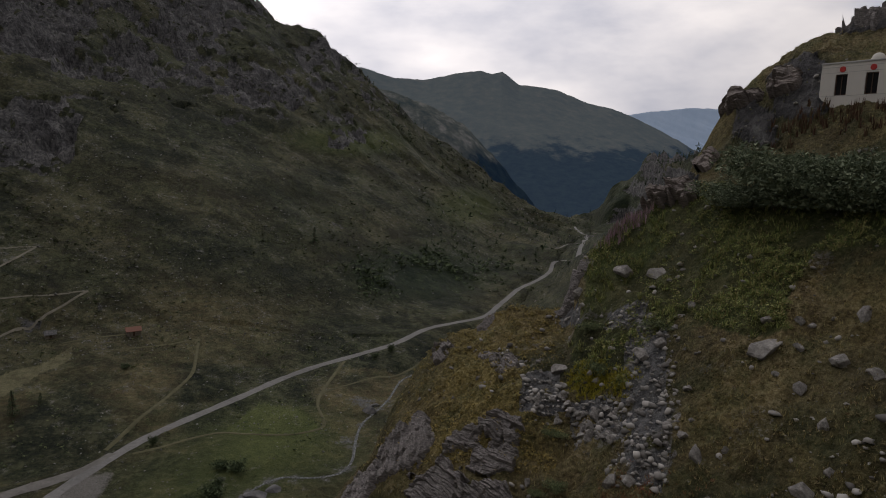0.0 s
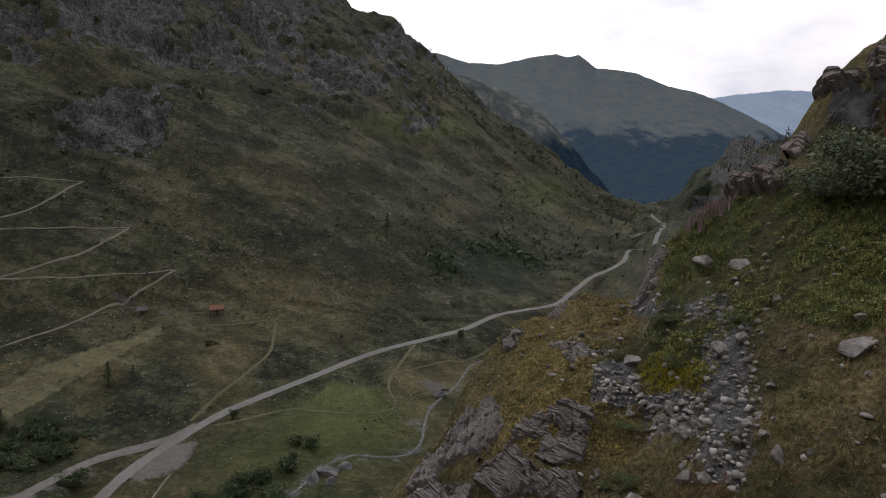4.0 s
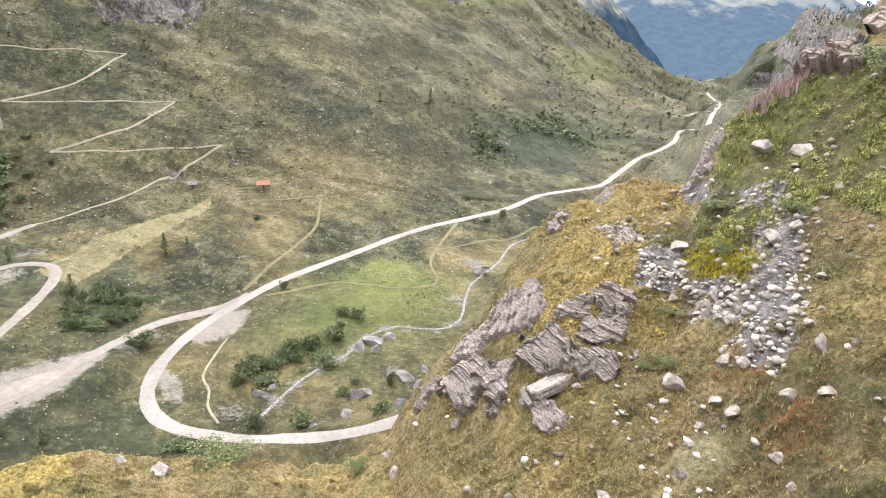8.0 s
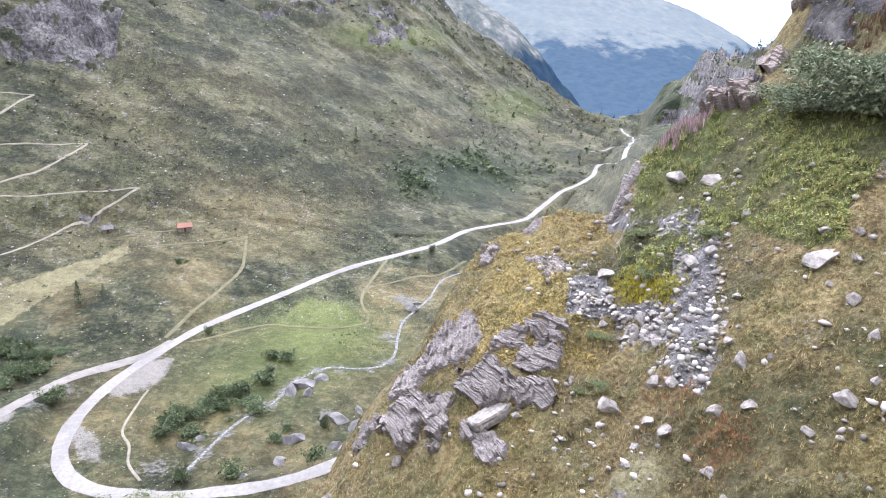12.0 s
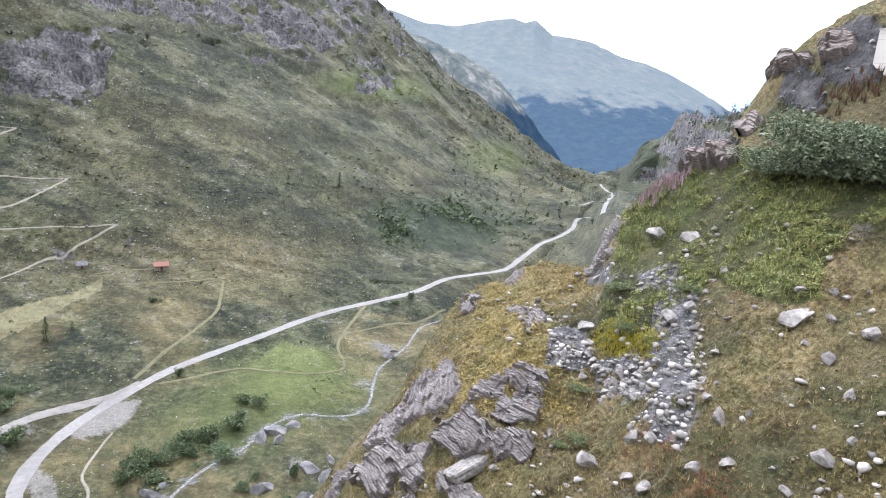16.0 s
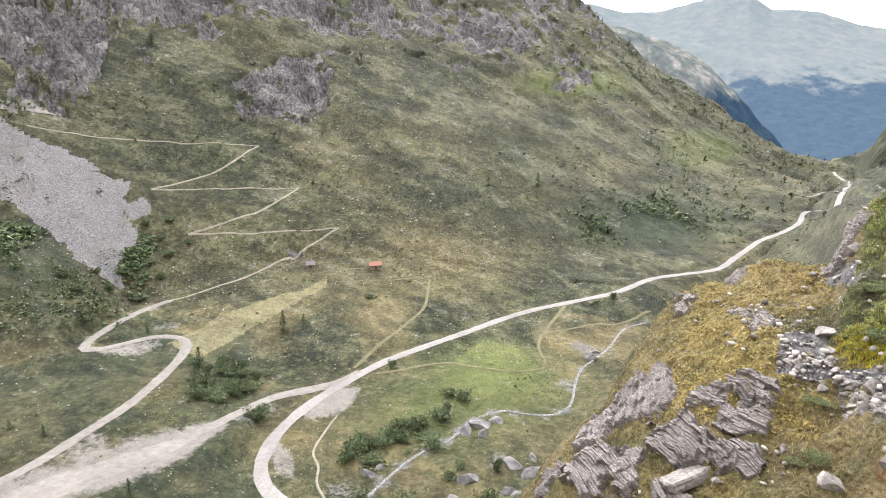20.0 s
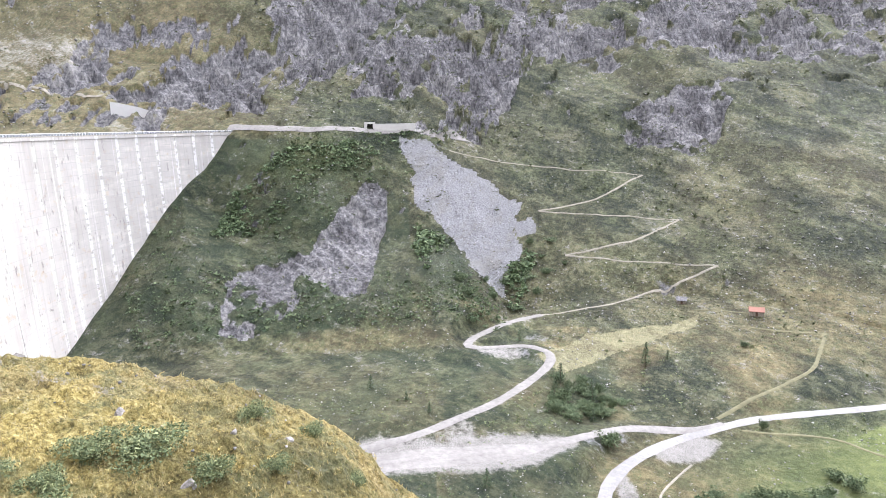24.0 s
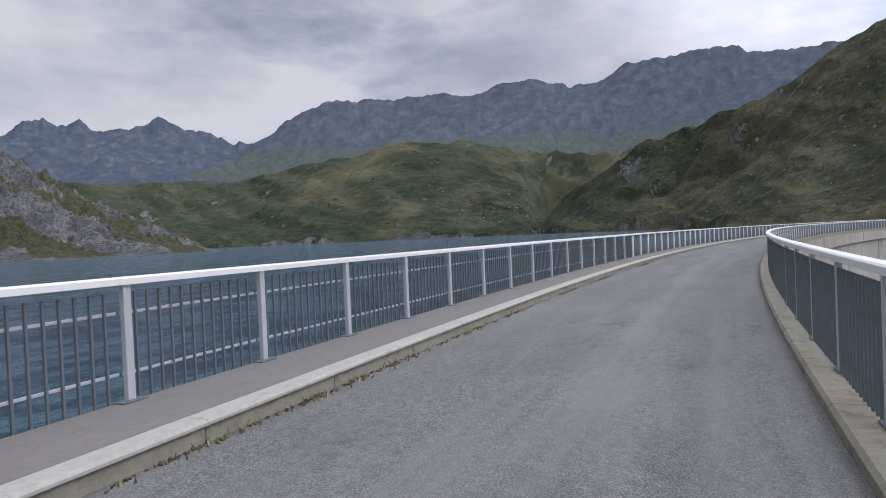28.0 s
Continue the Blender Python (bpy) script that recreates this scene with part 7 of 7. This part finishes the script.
def woods(name, spots, heights, label):
    """Far conifers in one mesh, each a few ragged tiers."""
    n = len(spots)
    per = 12
    z = np.linspace(0.1, 0.9, per)[None, :] + RNG.uniform(-0.04, 0.04, (n, per))
    a = RNG.uniform(0, 6.28, (n, per))
    rad = 0.16 * (1 - z) + 0.03
    c = np.stack([np.cos(a) * rad * 0.5, np.sin(a) * rad * 0.5, z], -1) * heights[:, None, None] + spots[:, None, :3]
    v = c[:, :, None, :] + RNG.normal(size=(n, per, 3, 3)) * (heights[:, None] * (rad * 0.75))[..., None, None]
    tagged(new(name, soup(name, v.reshape(-1, 3), np.arange(n * per * 3).reshape(-1, 3), M_NEEDLE)), label, "trees", kind="stuff")


def wood_keep(j, k):
    el, az = EL[j, k], AZ[j]
    ridge = np.interp(az, [-33, -28, -23, -18, -13], [-6, -5.7, -1.8, 1.2, 5.6])
    return float(np.clip(1.0 - (ridge - el) / 2.6, 0, 1)) * 0.5 + (0.10 if -32 < az < -18 and el < -5 else 0.0)


sp = sight_spots(2600, -33, -12, -10, 6, 400, 1500, wood_keep)
woods("slope_spruces", sp, RNG.uniform(6, 14, len(sp)), "scattered conifers on the lower valley slope and its crest")
sp = sight_spots(1500, -43, -33.6, -6, 1.2, 500, 1100, lambda j, k: 0.5)
woods("spur_spruces", sp, RNG.uniform(6, 13, len(sp)), "conifers on the rocky spur across the valley")

# ---- buildings ----
M_WHITE = plain("dirty_white_render", (0.66, 0.63, 0.57), 0.85, 0.0, 0.16, 1.2)
M_DARK = plain("dark_glass_and_tunnel_shade", (0.018, 0.018, 0.020), 0.15, 0.0, 0.3, 3)
M_FRAME = plain("brown_window_frame", (0.10, 0.06, 0.04), 0.6)
M_SIGN = plain("red_round_sign", (0.52, 0.05, 0.04), 0.5)
M_TILE = plain("faded_red_roof", (0.25, 0.125, 0.09), 0.8, 0.0, 0.3, 2)
M_WALLSTONE = stone_material("hut_wall_stone", (0.12, 0.10, 0.08), (0.24, 0.21, 0.17), (0.36, 0.33, 0.28), 2.0)
M_PORTAL = plain("pale_portal_concrete", (0.48, 0.47, 0.44), 0.85, 0.0, 0.2, 0.4)


def white_building():
    """Flat-roofed white building on the hill: panelled walls, tall dark windows, round red signs."""
    ob = tagged(new("building"), "white flat-roofed building with tall dark windows on the hill", "building")
    a, b = Vector((52.1, 45.6)), Vector((53.55, 39.2))
    base = 6.35
    d = (b - a).normalized()
    ob.matrix_basis = Matrix.Translation((a.x, a.y, base)) @ Matrix.Rotation(math.atan2(d.y, d.x), 4, "Z")
    L, H, D = 11.0, 3.55, 6.0
    holes = [1.75, 4.2, 6.65, 9.1]
    edges = [0.0]
    for h in holes:
        edges += [h - 0.5, h + 0.5]
    edges.append(L)
    for i in range(0, len(edges), 2):
        part("wall_panel", box("wall_panel", edges[i], edges[i + 1], 0.0, 0.3, -0.8, H, M_WHITE, 0.01), ob)
    for h in holes:
        part("wall_panel", box("wall_panel", h - 0.499, h + 0.499, 0.0, 0.3, -0.8, 0.85, M_WHITE), ob)
        part("wall_panel", box("wall_panel", h - 0.499, h + 0.499, 0.0, 0.3, 2.65, H, M_WHITE), ob)
        win = part("window", box("window", h - 0.45, h + 0.45, 0.16, 0.20, 0.88, 2.62, M_DARK), ob, "tall dark window")
        for x0, x1, z0, z1 in ((h - 0.5, h - 0.43, 0.85, 2.65), (h + 0.43, h + 0.5, 0.85, 2.65), (h - 0.43, h + 0.43, 2.57, 2.65), (h - 0.43, h + 0.43, 0.85, 0.92), (h - 0.03, h + 0.03, 0.92, 2.57)):
            part("frame", box("frame", x0, x1, 0.11, 0.21, z0, z1, M_FRAME), win)
        bm = bmesh.new()
        bmesh.ops.create_cone(bm, cap_ends=True, segments=24, radius1=0.26, radius2=0.24, depth=0.06, matrix=Matrix.Translation((h + 0.05, -0.03, 3.05)) @ Matrix.Rotation(radians(90), 4, "X"))
        part("round_sign", done("round_sign", bm, M_SIGN), ob, "round red sign")
    part("side_wall", box("side_wall", 0.0, 0.3, 0.3, D, -0.8, H, M_WHITE), ob)
    part("side_wall", box("side_wall", L - 0.3, L, 0.3, D, -0.8, H, M_WHITE), ob)
    part("rear_wall", box("rear_wall", 0.3, L - 0.3, D - 0.3, D, -0.8, H, M_WHITE), ob)
    part("roof", box("roof", -0.06, L + 0.06, -0.06, D + 0.06, H + 0.002, H + 0.14, M_PORTAL, 0.02), ob, "flat concrete roof slab")
    for z in (2.78, 3.25, 0.80):
        part("joint_strip", box("joint_strip", 0.02, L - 0.02, -0.014, -0.002, z, z + 0.035, M_PORTAL), ob)
    bm = bmesh.new()
    bmesh.ops.create_uvsphere(bm, u_segments=20, v_segments=12, radius=0.55)
    for v in bm.verts:
        v.co = Vector((v.co.x + 4.3, v.co.y * 0.6 + 0.5, max(v.co.z, -0.05) + H + 0.16))
    part("dome", done("dome", bm, M_WHITE, True), ob, "small white roof dome")
    return ob


white_building()


def hut(x, y, w, d, h, turn, roof_mat, label):
    ob = tagged(new("hut"), label, "hut", "stone huts on the slope")
    ob.matrix_basis = pose(x, y, height(x, y) - 0.5, 0, 0, turn)
    part("wall", box("wall", -w / 2, w / 2, -d / 2, d / 2, 0, h + 0.5, M_WALLSTONE, 0.05), ob)
    for s in (-1, 1):
        vs = [(-w / 2 - 0.4, s * (d / 2 + 0.5), h + 0.3), (w / 2 + 0.4, s * (d / 2 + 0.5), h + 0.3), (w / 2 + 0.4, 0, h + 2.0), (-w / 2 - 0.4, 0, h + 2.0)]
        part("roof", mesh_of("roof", vs + [(a, b, c + 0.18) for a, b, c in vs], [(0, 1, 2, 3), (7, 6, 5, 4), (0, 4, 5, 1), (1, 5, 6, 2), (2, 6, 7, 3), (3, 7, 4, 0)], roof_mat), ob)
        part("gable", mesh_of("gable", [(s * w / 2, -d / 2, h + 0.5), (s * w / 2, d / 2, h + 0.5), (s * w / 2, 0, h + 1.95), (s * (w / 2 - 0.3), -d / 2, h + 0.5), (s * (w / 2 - 0.3), d / 2, h + 0.5), (s * (w / 2 - 0.3), 0, h + 1.95)], [(0, 1, 2), (3, 5, 4), (0, 2, 5, 3), (1, 4, 5, 2)], M_WALLSTONE), ob)
    part("door", box("door", -0.5, 0.5, -d / 2 - 0.06, -d / 2 - 0.002, 0.4, 2.4, M_FRAME), ob, "dark plank door")


hut(-36, 328, 6.2, 4.4, 2.2, 12, M_TILE, "small stone hut with a faded red roof")
hut(-70, 326, 4.2, 3.2, 1.6, 20, M_GREY, "low grey stone hut beside the path")


def portal():
    """Tunnel mouth and retaining wall beside the road at the dam's far end."""
    ob = tagged(new("tunnel_portal"), "pale concrete tunnel portal at the far end of the dam", "portal")
    x, y = -math.sin(radians(38.6)) * 442, math.cos(radians(38.6)) * 442
    ob.matrix_basis = pose(x, y, max(height(x, y) - 0.8, -0.5), 0, 0, 38)
    part("wall", box("wall", -1.0, 26, 0.0, 0.8, -3, 4.2, M_PORTAL, 0.05), ob)
    part("wall", box("wall", -8.5, -6.5, 0.0, 5.0, -3, 5.4, M_PORTAL, 0.05), ob)
    part("wall", box("wall", -2.6, -1.01, 0.0, 5.0, -3, 5.4, M_PORTAL, 0.05), ob)
    part("lintel", box("lintel", -6.49, -2.61, 0.0, 5.0, 4.2, 5.4, M_PORTAL, 0.05), ob)
    # a near-black panel closes the mouth, in place of the tunnel's shade
    part("opening", box("opening", -6.48, -2.62, 3.0, 3.4, -3, 4.19, M_DARK), ob, "dark panel standing for the shade inside the tunnel")


portal()
x, y = -math.sin(radians(58.1)) * 492, math.cos(radians(58.1)) * 492
rw_z = EYE_Z + 492 * math.tan(radians(1.25))
rw_v = [(-13.0, 0, -14), (12.0, 0, -14), (12.0, 0, 2.5), (4.0, 0, 5.2), (-13.0, 0, 9.0)]
rw_v += [(px, 1.2, pz) for px, _, pz in rw_v]
rw = tagged(new("retaining_wall", mesh_of("retaining_wall", rw_v, [(0, 1, 2, 3, 4), (9, 8, 7, 6, 5), (0, 5, 6, 1), (1, 6, 7, 2), (2, 7, 8, 3), (3, 8, 9, 4), (4, 9, 5, 0)], M_PORTAL)), "pale concrete retaining wall on the slope above the dam", "wall")
rw.matrix_basis = pose(x, y, rw_z, 0, 0, 58)
crest_road = [(-math.sin(radians(a)) * r, math.cos(radians(a)) * r) for a, r in ((30.5, 452), (34, 447), (38, 441), (43, 436), (48.6, 438), (51, 446))]
ln = curve_through(crest_road)
tagged(new("abutment_road", ribbon("abutment_road", ln, 6.0, M_GRAVEL, 0.5)), "pale gravel road from the dam's end to the tunnel", "road", kind="structure")
slope_path = [tuple(on_ray(a, e)[:2]) for a, e in ((71.0, 4.6), (68.5, 3.9), (66.0, 3.3), (63, 2.8), (60, 2.6))]
tagged(new("slope_path", ribbon("slope_path", curve_through(slope_path), 2.5, M_DIRT, 0.6)), "thin pale path across the slope above the dam", "path", kind="structure")
